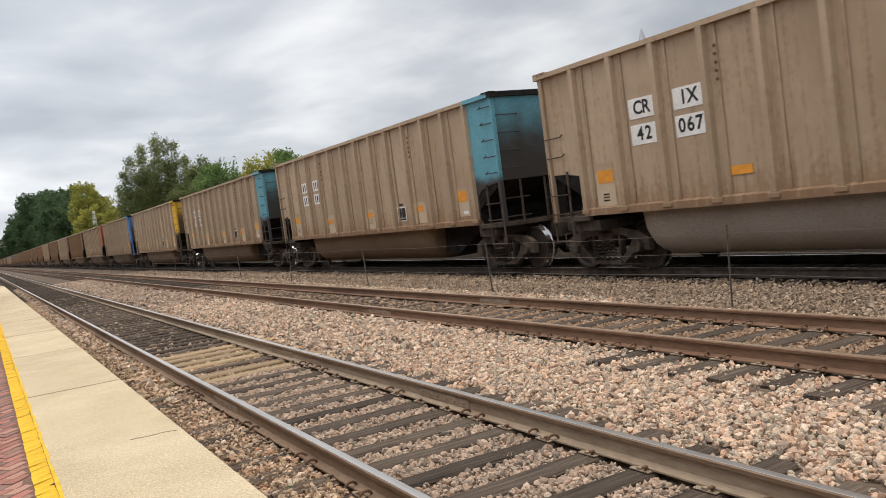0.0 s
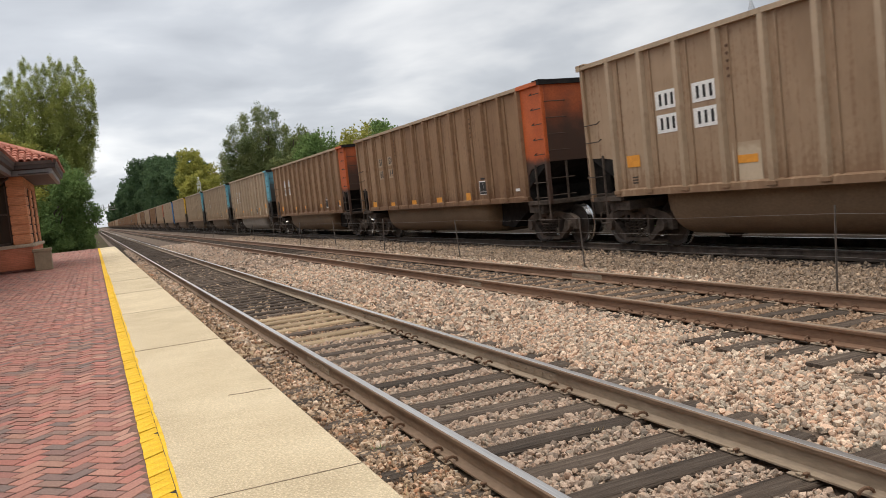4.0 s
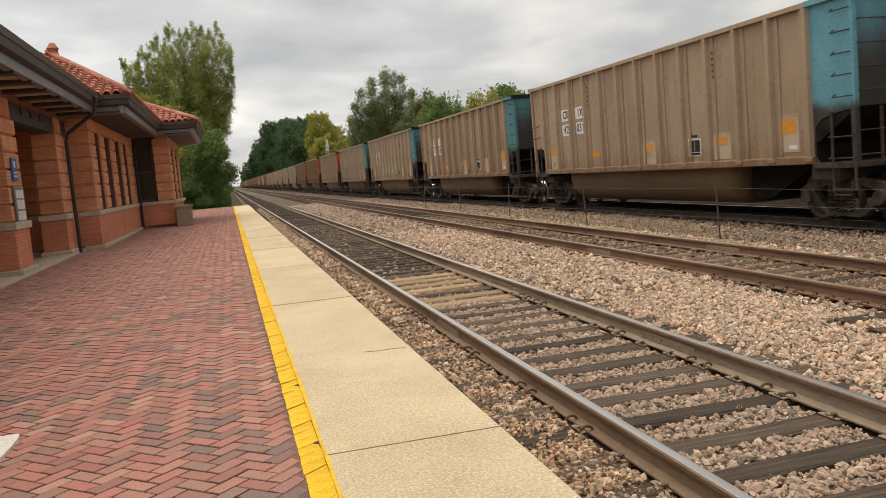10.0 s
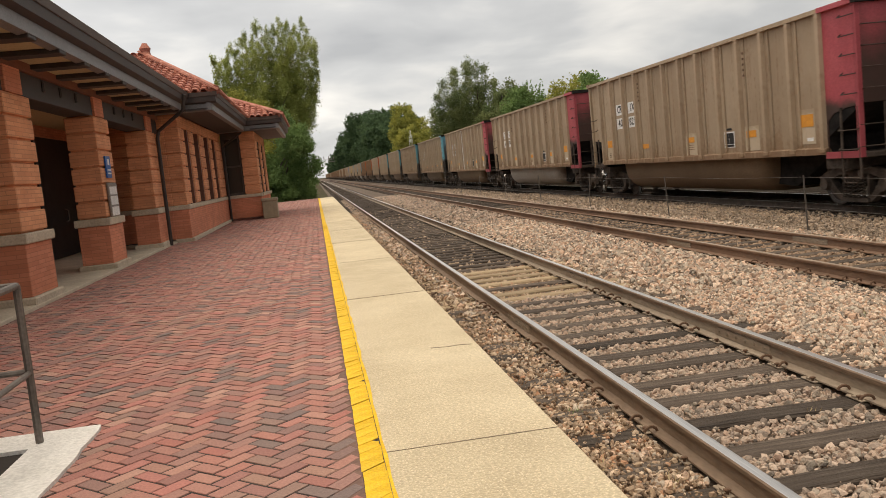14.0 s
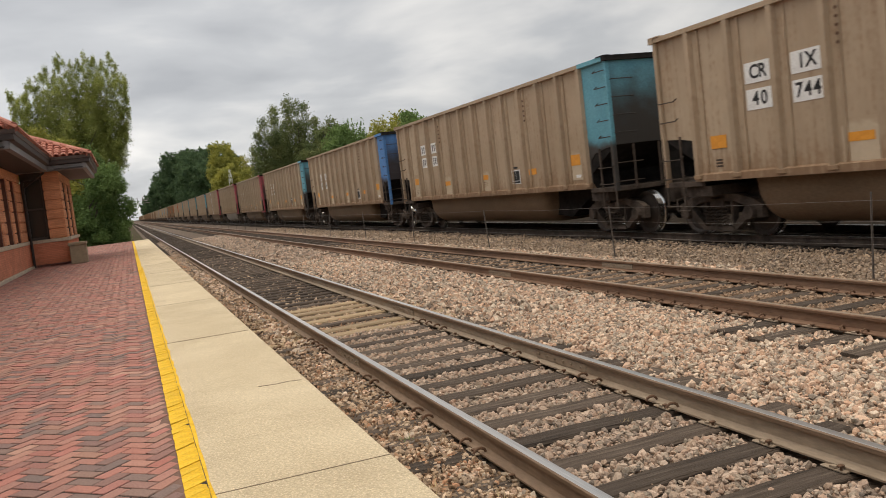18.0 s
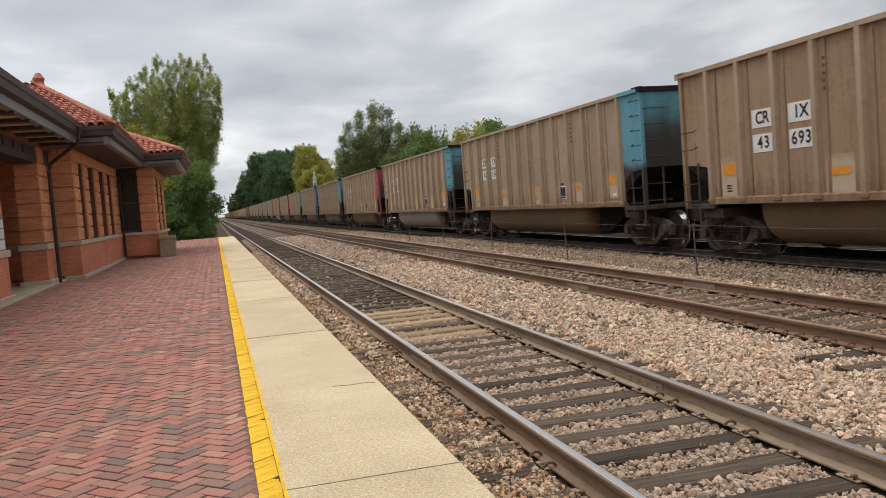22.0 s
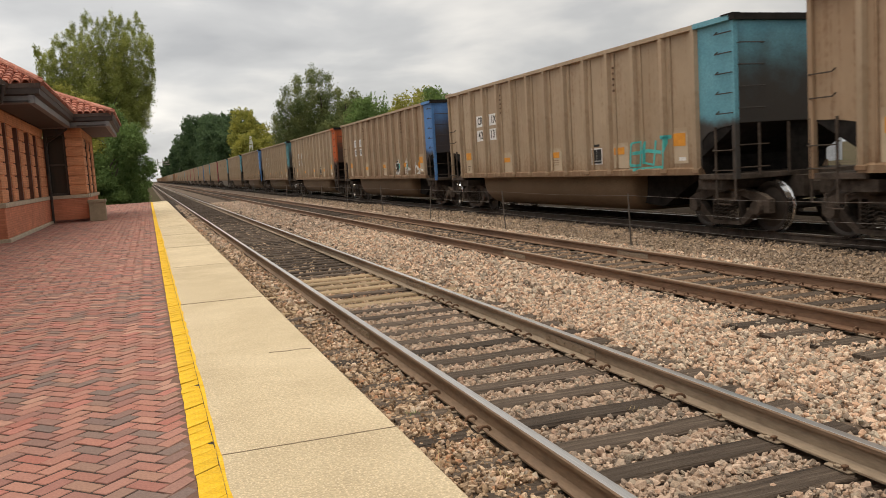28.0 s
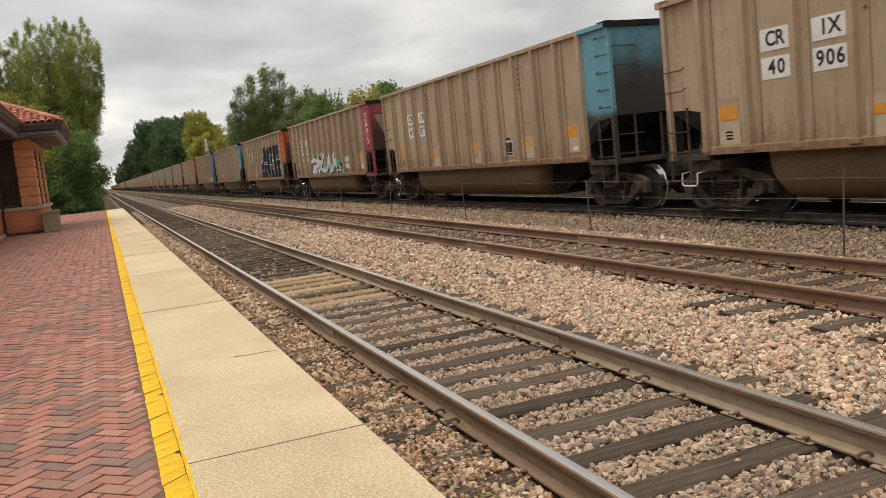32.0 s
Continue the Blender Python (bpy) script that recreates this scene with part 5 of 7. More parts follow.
    put("coupler", cmesh("coupler", "truck"), car, pose(0, Y_R + 0.05, 0, 0, 0, 180))
    put("coupler", cmesh("coupler", "truck"), car, pose(0, Y_F - 0.05, 0))
    put("brake_hose", cmesh("brake_hose", "truck"), car, pose(0, Y_R + 0.05, 0, 0, 0, 180))
    rnd = random.Random(100 + n)
    # orange reflectors on paler patches, data stencils, consolidated stencil panel
    spots = ((1.60, 1.62, 0.14), (4.68, 1.53, 0.05), (7.78, 1.52, 0.11), (10.88, 1.53, 0.10), (13.10, 1.66, 0.12))
    if n == 2:
        spots = ((1.46, 1.50, 0.0), (4.87, 1.46, 0.0), (6.94, 1.47, 0.0), (10.08, 1.47, 0.0), (13.42, 1.52, 0.0))
    elif n == 3:
        spots = ((1.57, 1.30, 0.0), (3.56, 1.28, 0.0), (5.76, 1.29, 0.0), (7.98, 1.30, 0.0), (10.21, 1.31, 0.0))
    for k, (a, z, up) in enumerate(spots):
        if (n == 23 and k in (2, 3)) or (n == 24 and k in (1, 2, 3)):
            continue
        y = Y_F - a
        if n not in (2, 3) and rnd.random() < 0.85:
            put("faded_patch", FADED[k], car, side_pose(y, z))
        put("reflector", ORANGE[k], car, side_pose(y + rnd.uniform(-0.03, 0.03), z + up, 0.004))
        if k == 2 and n not in (2, 3):
            for j in range(3):
                put("stencil_line", FINE_LINE, car, side_pose(y, z + up - 0.14 - 0.055 * j, 0.006))
    st_a = 11.2 if n in (2, 3) else 9.86
    st = put("stencil_panel", STICK, car, side_pose(Y_F - st_a, 1.54))
    for dx in (-0.115, 0.115):
        put("stencil_block", STICK_IN, st, pose(dx, 0.03, 0.006))
        put("stencil_line", STICK_LINE, st, pose(dx - 0.01, 0.11, 0.009))
        put("stencil_line", STICK_LINE, st, pose(dx + 0.01, 0.03, 0.009))
    put("stencil_base", STICK_BASE, st, pose(0, -0.142, 0.006))
    put("stencil_header", STICK_HEAD, car, side_pose(Y_F - st_a, 1.79))
    for k in range(3):
        put("stencil_line", STENCIL, car, side_pose(RIBS[12] - 0.55, 1.44 - 0.055 * k))
    put("lamp_tag", WHITE_DOT, car, side_pose(RIBS[0] + 0.5, 1.40))
    if marks:
        rows = marks.split()
        for w, y, z in zip(rows, (RIBS[10] + 0.41, RIBS[9] + 0.42, RIBS[10] + 0.41, RIBS[9] + 0.42), ((2.66, 2.66, 2.20, 2.20) if rows[2] == "43" or n == 20 else (2.82, 2.82, 2.38, 2.38))):
            p = put("number_panel", PANEL if n != 3 else PANEL_DIM, car, side_pose(y, z), label="white panel with black letters" if n != 3 else "rusty panel with dark letters")
            if w == "-":
                for dx in (-0.17, 0.0, 0.17):
                    put("number_bar", BAR, p, pose(dx, 0, 0.006))
                continue
            pitch = 0.195 if len(w) < 3 else 0.183
            for q, ch in enumerate(w):
                if ch not in TEXTS:
                    TEXTS[ch] = text_mesh(ch, 0.315, "ink")
                put("letter", TEXTS[ch], p, pose((q - (len(w) - 1) / 2) * pitch, 0, 0.0075))
    return car


CONSIST = {
    -3: ("blue", None), -2: ("yellow", None), -1: ("lightblue", "- - - -"), 0: ("lightblue", "- - - -"),
    1: ("lightblue", "CR IX 42 067"), 2: ("orange", "FU RX 962 255"), 3: ("orange", "SP SX 68 14"), 4: ("orange", "- - - -"), 5: ("teal", "CR IX 42 037"),
    6: ("teal", "CR IX 42 049"), 7: ("teal", "CR IX 41 983"), 8: ("lightblue", "CR IX 42 051"), 9: ("red", "CR IX 40 811"), 10: ("red", "CR IX 40 748"),
    11: ("red", "CR IX 40 821"), 12: ("lightblue", "CR IX 41 976"), 13: ("blue", "CR IX 43 541"), 14: ("lightblue", "- - - -"), 15: ("red", "CR IX 40 744"),
    16: ("lightblue", "CR IX 42 027"), 17: ("lightblue", "CR IX 42 154"), 18: ("blue", "CR IX 43 693"), 19: ("teal", "CR IX 42 009"), 20: ("orange", "CR IX 40 011"),
    21: ("blue", "- - - -"), 22: ("lightblue", "CR IX 42 131"), 23: ("orange", "CR IX 40 098"), 24: ("red", "CR IX 40 817"), 25: ("lightblue", "CR IX 41 971"),
    26: ("teal", "CR IX 40 906"), 27: ("teal", None),
}
BROWN = {2, 3}
UMBER = {4, 7, 18, 21, 23, 24}
GREY_TUB = {1, 10, 16}
for n, (end, marks) in CONSIST.items():
    coal_car(n, end, marks, "car_brown" if n in BROWN else "car_umber" if n in UMBER else "car_tan", "tub_grey" if n in GREY_TUB else "tub_tan")
rc = random.Random(9)
for n in range(-34, -3):
    e = {-4: "orange", -5: "brown", -6: "brown"}.get(n) or rc.choice(["teal", "brown", "orange", "teal", "blue", "red", "brown"])
    coal_car(n, e, None, rc.choice(["car_tan", "car_brown", "car_brown"]), "tub_tan", full=False)


# ---- spray paint on the cars ----
REL = ((-0.274, 0.0), (-0.268, 0.031), (-0.207, 0.031), (-0.201, 0.0), (-0.077, 0.0), (-0.056, 0.090), (0.056, 0.090), (0.077, 0.0))


def spray(car, name, label, shapes):
    """Flat shapes of spray paint on the near side, one part a stroke: (material, layer, outlines of (metres from the front corner, height))."""
    for mat, layer, outline in shapes:
        bm = bmesh.new()
        seen = {}
        for o in outline if isinstance(outline[0], list) else [outline]:
            vs = []
            for q in o:
                if q not in seen:
                    seen[q] = bm.verts.new((0, Y_F - q[0], q[1]))
                vs.append(seen[q])
            if len(set(vs)) == len(vs) and not bm.faces.get(vs):
                bm.faces.new(vs)
        # the paint follows the relief of ribs and seams
        ys = [v.co.y for v in bm.verts]
        for y in RIBS:
            for cut, _o in REL:
                if min(ys) < y + cut < max(ys):
                    bmesh.ops.bisect_plane(bm, geom=bm.verts[:] + bm.edges[:] + bm.faces[:], plane_co=(0, y + cut, 0), plane_no=(0, 1, 0))
        for v in bm.verts:
            out = 0.0
            for y in RIBS:
                if -0.274 < v.co.y - y < 0.077:
                    for (a, oa), (b, ob_) in zip(REL, REL[1:]):
                        if a <= v.co.y - y <= b:
                            out = max(out, oa + (ob_ - oa) * (v.co.y - y - a) / (b - a))
            v.co.x = -WIDE + 0.066 - out - 0.0022 * layer
        part(name, bm, mat, car, label)


def smooth(pts, steps=4):
    """Points on a soft curve through the given ones."""
    out = []
    for k in range(len(pts) - 1):
        a, b, c, d = (Vector(pts[max(0, min(len(pts) - 1, k + o))]) for o in (-1, 0, 1, 2))
        for q in range(steps):
            t = q / steps
            v = 0.5 * (2 * b + (c - a) * t + (2 * a - 5 * b + 4 * c - d) * t * t + (3 * b - a - 3 * c + d) * t ** 3)
            out.append((v.x, v.y))
    return out + [tuple(pts[-1])]


def stroke(pts, w, taper=1.0):
    """A strip of even width along a line, as quads that share their edges."""
    left, right = [], []
    n = len(pts)
    for i, p in enumerate(pts):
        a, b = pts[max(0, i - 1)], pts[min(n - 1, i + 1)]
        d = Vector((b[0] - a[0], b[1] - a[1])).normalized()
        h = w / 2 * (1 + (taper - 1) * abs(2 * i / (n - 1) - 1))
        left.append((round(p[0] - d.y * h, 4), round(p[1] + d.x * h, 4)))
        right.append((round(p[0] + d.y * h, 4), round(p[1] - d.x * h, 4)))
    return [[left[k], left[k + 1], right[k + 1], right[k]] for k in range(n - 1)]


def blob(cx, cz, r, seed, n=11):
    rr = random.Random(seed)
    return [(round(cx + r * rr.uniform(0.65, 1.2) * math.cos(k * math.tau / n), 4), round(cz + r * rr.uniform(0.65, 1.2) * math.sin(k * math.tau / n), 4)) for k in range(n)]


CAR = {n: c for n, c in zip(CONSIST, CARS)}
# black letters with pale outlines, moss and mauve fills, blue dabs
S = [("black_spray", 0, [(7.84, 3.10), (7.62, 2.36), (7.36, 2.11), (7.17, 1.24), (9.50, 1.24), (9.28, 1.77), (9.29, 2.56), (9.47, 3.11), (8.98, 3.19), (8.43, 3.11)]),
     ("black_spray", 0.1, [(9.51, 3.02), (9.40, 2.54), (9.32, 1.81), (9.62, 1.24), (11.25, 1.24), (11.42, 1.36), (11.36, 1.76), (11.53, 2.33), (11.53, 3.14), (10.95, 3.06), (10.52, 3.12), (9.99, 3.16)]),
     ("black_spray", 0.2, [(11.62, 3.13), (11.63, 2.25), (11.63, 1.24), (12.15, 1.24), (13.15, 1.24), (13.24, 1.64), (13.22, 2.20), (12.75, 2.38), (12.97, 2.49), (13.10, 2.76), (13.09, 3.11), (12.56, 3.11), (12.15, 3.16)])]
for k, o in enumerate(([(9.01, 3.17), (9.35, 3.15), (9.31, 2.73), (8.98, 2.75)], [(8.32, 2.55), (8.25, 1.70), (7.90, 1.81)], [(9.95, 2.49), (10.09, 2.10), (10.73, 2.03), (10.71, 1.74), (10.06, 1.80), (9.82, 2.01)])):
    S.append(("moss", 1 + 0.02 * k, o))
for k, o in enumerate(([(10.76, 2.05), (10.94, 2.68), (11.08, 2.30), (11.07, 1.93), (10.83, 1.74)], [(9.23, 1.70), (9.43, 1.24), (9.17, 1.24)], [(10.33, 1.62), (10.51, 1.61), (10.47, 1.24), (10.28, 1.24)],
                       [(12.22, 3.10), (12.57, 3.08), (12.42, 2.59), (12.25, 2.39)], [(11.30, 1.24), (11.43, 1.42), (11.56, 1.24)], [(12.28, 1.70), (12.50, 1.90), (12.57, 1.75), (12.33, 1.39), (12.30, 1.24), (12.22, 1.30)])):
    S.append(("mauve", 1 + 0.02 * k, o))
for k, o in enumerate(([(7.84, 3.10), (7.72, 2.80), (7.44, 2.33), (7.61, 2.29), (7.26, 2.03), (7.17, 1.26)], [(8.33, 2.58), (7.85, 1.81), (8.25, 1.68), (8.33, 2.06), (9.23, 2.04)], [(8.32, 2.22), (9.22, 2.18)],
                       [(9.44, 3.11), (9.40, 2.54), (9.24, 2.51), (9.24, 1.82), (9.39, 1.48), (9.50, 1.26)], [(9.98, 2.61), (9.77, 1.95), (10.05, 1.77), (10.54, 1.65), (10.50, 1.26)],
                       [(9.98, 2.61), (10.11, 2.32), (10.15, 2.08), (10.71, 2.05), (10.95, 2.73), (11.03, 2.35), (11.09, 1.93), (10.77, 1.71)], [(10.52, 3.08), (10.46, 2.52), (10.63, 2.64)],
                       [(11.27, 1.26), (11.42, 1.40), (11.55, 1.75), (11.58, 2.22), (11.42, 2.26), (11.56, 2.58), (11.39, 2.67)])):
    S.append(("white", 2 + 0.02 * k, stroke(smooth(o, 3), 0.045)))
for k, o in enumerate(([(12.18, 3.13), (12.26, 2.81), (12.13, 2.41), (11.98, 2.25), (12.18, 2.18), (12.30, 2.38), (12.43, 2.43), (12.59, 3.10)], [(13.09, 3.10), (13.09, 2.77), (12.94, 2.52), (12.71, 2.47)],
                       [(12.63, 2.28), (13.22, 2.23), (13.19, 2.02), (13.03, 1.99), (13.23, 1.64), (13.15, 1.26)], [(12.09, 1.89), (12.19, 1.60), (12.27, 1.28)],
                       [(12.11, 1.87), (12.25, 1.72), (12.48, 1.97), (12.60, 1.89), (12.51, 1.69), (12.59, 1.51)], [(12.30, 1.60), (12.42, 1.27)])):
    S.append(("white", 2.2 + 0.02 * k, stroke(smooth(o, 3), 0.045)))
for k, (a, z) in enumerate(((7.80, 2.79), (7.57, 1.69), (8.65, 1.64), (8.97, 2.67), (9.42, 2.13), (9.93, 1.62), (10.22, 2.97), (11.08, 1.56), (11.42, 2.92), (11.52, 2.08), (12.03, 1.64), (12.27, 2.0), (12.57, 1.36), (13.0, 1.74))):
    S.append(("azure", 3 + 0.02 * k, blob(a, z, 0.15 if k < 4 else 0.10, k)))
    S.append(("azure", 3 + 0.02 * k + 0.01, blob(a - 0.05, z + 0.17, 0.06, k + 40, 7)))
for k, a in enumerate((7.79, 10.01)):
    S.append(("orange", 4, [(a, 1.52), (a + 0.46, 1.51), (a + 0.46, 1.62), (a, 1.63)]))
spray(CAR[23], "spray_paint", "black, moss and white spray-painted lettering", S)
# silver lettering with navy edges on a mint cloud
S = []
for k, (a, z, r) in enumerate(((3.98, 1.78, 0.20), (4.01, 1.45, 0.22), (4.83, 2.10, 0.16), (5.71, 2.12, 0.16), (6.0, 2.20, 0.13), (4.96, 1.39, 0.2), (5.99, 1.58, 0.2), (6.9, 1.61, 0.26), (7.18, 2.04, 0.2), (7.8, 1.36, 0.22),
                               (8.35, 1.53, 0.22), (9.25, 1.93, 0.24), (9.37, 1.73, 0.2), (10.07, 1.52, 0.2), (9.97, 1.36, 0.16), (10.18, 1.40, 0.16))):
    S.append(("mint" if k < 13 else "teal_spray", 0 + 0.05 * k, blob(a, z, r, 40 + k, 17)))
LETTERS = [[[(4.37, 1.85), (4.88, 1.91), (5.40, 1.90), (5.67, 1.78), (5.51, 1.63), (5.06, 1.55)], [(5.02, 1.85), (4.86, 1.52), (4.50, 1.27)], [(5.16, 1.51), (5.41, 1.38), (5.28, 1.27)]],
           [[(6.12, 2.11), (5.78, 1.88), (5.65, 1.48), (5.85, 1.31), (6.13, 1.37), (6.31, 1.76), (6.17, 2.06)]],
           [[(7.13, 2.13), (6.72, 1.99), (6.42, 1.62), (6.53, 1.40), (7.06, 1.37)]],
           [[(7.96, 2.10), (7.68, 1.78), (7.46, 1.31)], [(8.35, 2.13), (7.93, 1.80), (7.99, 1.62), (8.50, 1.30)]],
           [[(8.91, 2.15), (8.67, 1.85), (8.78, 1.70), (8.38, 1.33)], [(9.02, 1.88), (8.97, 1.66), (9.38, 1.40), (9.50, 1.28)], [(9.80, 1.54), (9.64, 1.30)]]]
for i_, lines in enumerate(LETTERS):
    for mat, layer, w in (("navy", 1 + 0.15 * i_, 0.37), ("silver", 2 + 0.15 * i_, 0.25)):
        for k, ln in enumerate(lines):
            off = (0.05, -0.03) if mat == "navy" else (0, 0)
            S.append((mat, layer + 0.04 * k, stroke(smooth([(a + off[0], z + off[1]) for a, z in ln], 4), w, 0.75)))
    for k, ln in enumerate(lines):
        S.append(("white", 3 + 0.15 * i_ + 0.04 * k, stroke(smooth([(a - 0.10, z + 0.03) for a, z in ln], 4), 0.03, 0.4)))
S.append(("white", 4, stroke([(6.64 + 0.12 * math.cos(q * 0.8), 2.11 + 0.10 * math.sin(q * 0.8)) for q in range(8)], 0.05)))
rq = random.Random(8)
for a0, a1, z0, z1, n_, w_ in ((2.39, 3.02, 1.87, 2.10, 5, 0.028), (3.51, 4.07, 1.87, 2.11, 4, 0.028), (10.72, 11.25, 1.66, 1.95, 5, 0.045), (10.72, 11.25, 1.38, 1.64, 6, 0.045)):
    st_ = (a1 - a0) / n_
    for k in range(n_):
        a = a0 + k * st_
        S.append(("white", 4.1 + 0.02 * k, stroke(smooth([(a, z0 + rq.uniform(0, 0.05)), (a + 0.35 * st_, z1 - rq.uniform(0, 0.05)), (a + 0.75 * st_, z0 + rq.uniform(0.05, 0.15)), (a + 0.45 * st_, z0 + rq.uniform(0, 0.05))], 3), w_)))
for k, ln in enumerate(([(9.67, 1.77), (9.95, 1.86), (10.26, 1.99)], [(10.79, 2.03), (11.12, 2.15)])):
    S.append(("mint", 0.85 + 0.03 * k, stroke(ln, 0.035, 0.4)))
S.append(("azure", 5, [(1.44, 1.56), (1.80, 1.56), (1.80, 1.70), (1.44, 1.70)]))
spray(CAR[24], "spray_paint", "silver and mint spray-painted lettering", S)
bm = bmesh.new()
box(bm, -1.275, -1.262, -0.10, 0.10, 0.92, 1.0)
TAG = mesh_of("tub_tag", bm, "yellow_tag")
bm = bmesh.new()
box(bm, -1.275, -1.262, -0.10, 0.10, 0.92, 1.0)
TAG_WHITE = mesh_of("tub_tag", bm, "white")
for n in (6, 8, 9, 11, 15, 17, 24):
    for a in (5.41, 7.5, 9.56):
        put("tub_tag", TAG_WHITE if n in (6, 8, 11) else TAG, CAR[n], pose(0, Y_F - a, 0), "small white reflector" if n in (6, 8, 11) else "small pale yellow reflector")
S = []
for k in range(5):
    zt = 3.42 - 0.23 * k
    S.append(("white", 1 + 0.02 * k, stroke(smooth([(14.12, zt), (14.30, zt + 0.05), (14.26 - 0.05 * (k % 2), zt - 0.12), (14.12 + 0.03 * k, zt - 0.19), (14.36, zt - 0.15), (14.38, zt - 0.05)], 3), 0.055)))
spray(CAR[24], "spray_tag", "white spray-painted tag", S)
bm = bmesh.new()
for o in ([(-1.32, 3.36), (-0.1, 3.32), (-0.25, 2.8), (-0.62, 2.25), (-0.95, 2.5)], [(0.05, 3.3), (0.75, 3.38), (0.45, 2.6), (-0.1, 2.5)]):
    bm.faces.new([bm.verts.new((x, Y_R + 0.004, z)) for x, z in o])
part("spray_tag", bm, "tub_grey", CAR[24], "grey spray-painted shape on the end")
# teal outlined tag
S = []
for ln in ([(11.3, 1.3), (11.35, 1.75), (11.75, 1.8), (11.7, 1.3), (11.3, 1.3)], [(11.9, 1.8), (11.85, 1.35), (12.2, 1.3), (12.3, 1.8)], [(12.45, 1.85), (12.9, 1.85)], [(12.7, 1.85), (12.65, 1.25), (11.25, 1.2)], [(11.5, 1.55), (12.0, 1.6), (12.5, 1.55)]):
    S.append(("teal_spray", 1, stroke(ln, 0.07)))
spray(CAR[22], "spray_tag", "teal spray-painted tag", S)
S = []
for j, a0 in enumerate((9.6, 11.0, 12.4)):
    for k in range(4):
        S.append(("white", 1, stroke([(a0 + 0.17 * k, 1.25), (a0 + 0.1 + 0.17 * k, 1.7 + 0.1 * ((k + j) % 3)), (a0 + 0.2 + 0.15 * k, 1.4)], 0.07)))
    S.append(("orange" if j == 2 else "teal_spray", 2, blob(a0 + 0.5, 1.6, 0.14, 7 + j)))
spray(CAR[21], "spray_tag", "white spray-painted tags", S)
bm = bmesh.new()
box(bm, -WIDE + 0.033, -WIDE + 0.045, Y_F - 6.72, Y_F - 6.62, 1.16, 3.76)
part("white_strip", bm, "white", CAR[9], "white gauge strip with black ticks")
for k in range(18):
    bm = bmesh.new()
    box(bm, -WIDE + 0.031, -WIDE + 0.046, Y_F - 6.72, Y_F - 6.66, 1.28 + 0.14 * k, 1.30 + 0.14 * k)
    part("tick", bm, "ink", CAR[9])
# repainted blue band and pale patches that set single cars apart
for a, z, h_ in ((1.81, 1.69, 0.22), (13.03, 1.48, 0.15)):
    bm = bmesh.new()
    box(bm, -WIDE + 0.05, -WIDE + 0.073, Y_F - a - 0.08, Y_F - a + 0.08, z - h_ / 2, z + h_ / 2, bevel=0.006)
    part("red_reflector", bm, "end_red", CAR[2], "small red reflector")
spray(CAR[18], "blue_band", "bright blue repainted band", [("band_blue", 0, [(13.05, 1.24), (13.62, 1.24), (13.62, 3.78), (13.05, 3.78)])])
spray(CAR[6], "pale_patch", "pale painted-over patches", [("patch", 0, [(a + 0.33 + 0.33 * c_ * (1 - 0.10 * s_), 1.86 + 0.40 * s_) for c_, s_ in ((math.copysign(abs(math.cos(q * math.tau / 20)) ** 0.55, math.cos(q * math.tau / 20)), math.copysign(abs(math.sin(q * math.tau / 20)) ** 0.7, math.sin(q * math.tau / 20))) for q in range(20))]) for a in (4.35, 5.4, 6.5, 7.55, 8.6)])
# ---- wire fence between the tracks ----
FENCE_X = 8.43
fence = empty("fence", pose(0, 0, 0), "low wire fence on thin steel posts between tracks", "fence")
bm = bmesh.new()
for a, b, c_, d in ((-0.015, 0.015, -0.003, 0.003), (-0.003, 0.003, -0.003, 0.016)):
    box(bm, a, b, c_, d, -0.48, 0.66)
FPOST = mesh_of("post", bm, "dark_steel")
rf = random.Random(4)
posts = [7.75 + 5.87 * k for k in range(-2, 30)]
for y in posts:
    put("post", FPOST, fence, pose(FENCE_X, y, rf.uniform(-0.05, 0.05), rf.uniform(-2, 2), rf.uniform(-4, 4), 0))
for z in (0.60, 0.34, 0.06):
    bm = bmesh.new()
    pipe(bm, [p for a, b in zip(posts, posts[1:]) for p in ((FENCE_X - 0.012, a, z), (FENCE_X - 0.012, (a + b) / 2, z - 0.03))], 0.0035, 4)
    part("wire", bm, "steel", fence)

# ---- station ----
station = empty("station", pose(0, 0, 0), "brick railway station with red tiled hip roofs", "building")
EAVE = 4.08


def banded(name, x0, x1, y0, y1, z0, z1, mat="brick", slits=(), sz0=0.0, sz1=0.0):
    """A brick wall in bands of courses with recessed joints between them; slits are cut through as upright openings."""
    n = max(1, round((z1 - z0) / 0.345))
    h = (z1 - z0) / n
    ys = [y0] + [v for s in slits for v in s] + [y1]
    bm = bmesh.new()
    for i in range(0, len(ys), 2):
        box(bm, x0 + 0.05, x1 - 0.05, ys[i] + 0.05, ys[i + 1] - 0.05, z0, z1)
    core = part(name, bm, mat, station)
    for k in range(n):
        a, b = z0 + k * h + 0.02, z0 + (k + 1) * h - 0.02
        whole = not slits or b > sz1 or a < sz0
        for i in range(0, 2 if whole else len(ys), 2):
            bm = bmesh.new()
            box(bm, x0, x1, ys[i], y1 if whole else ys[i + 1], a, b, bevel=0.012)
            part("brick_band", bm, mat, core)
    return core


def block(x0, x1, y0, y1, z0, z1, bevel=0.01):
    bm = bmesh.new()
    box(bm, x0, x1, y0, y1, z0, z1, bevel=bevel)
    return bm


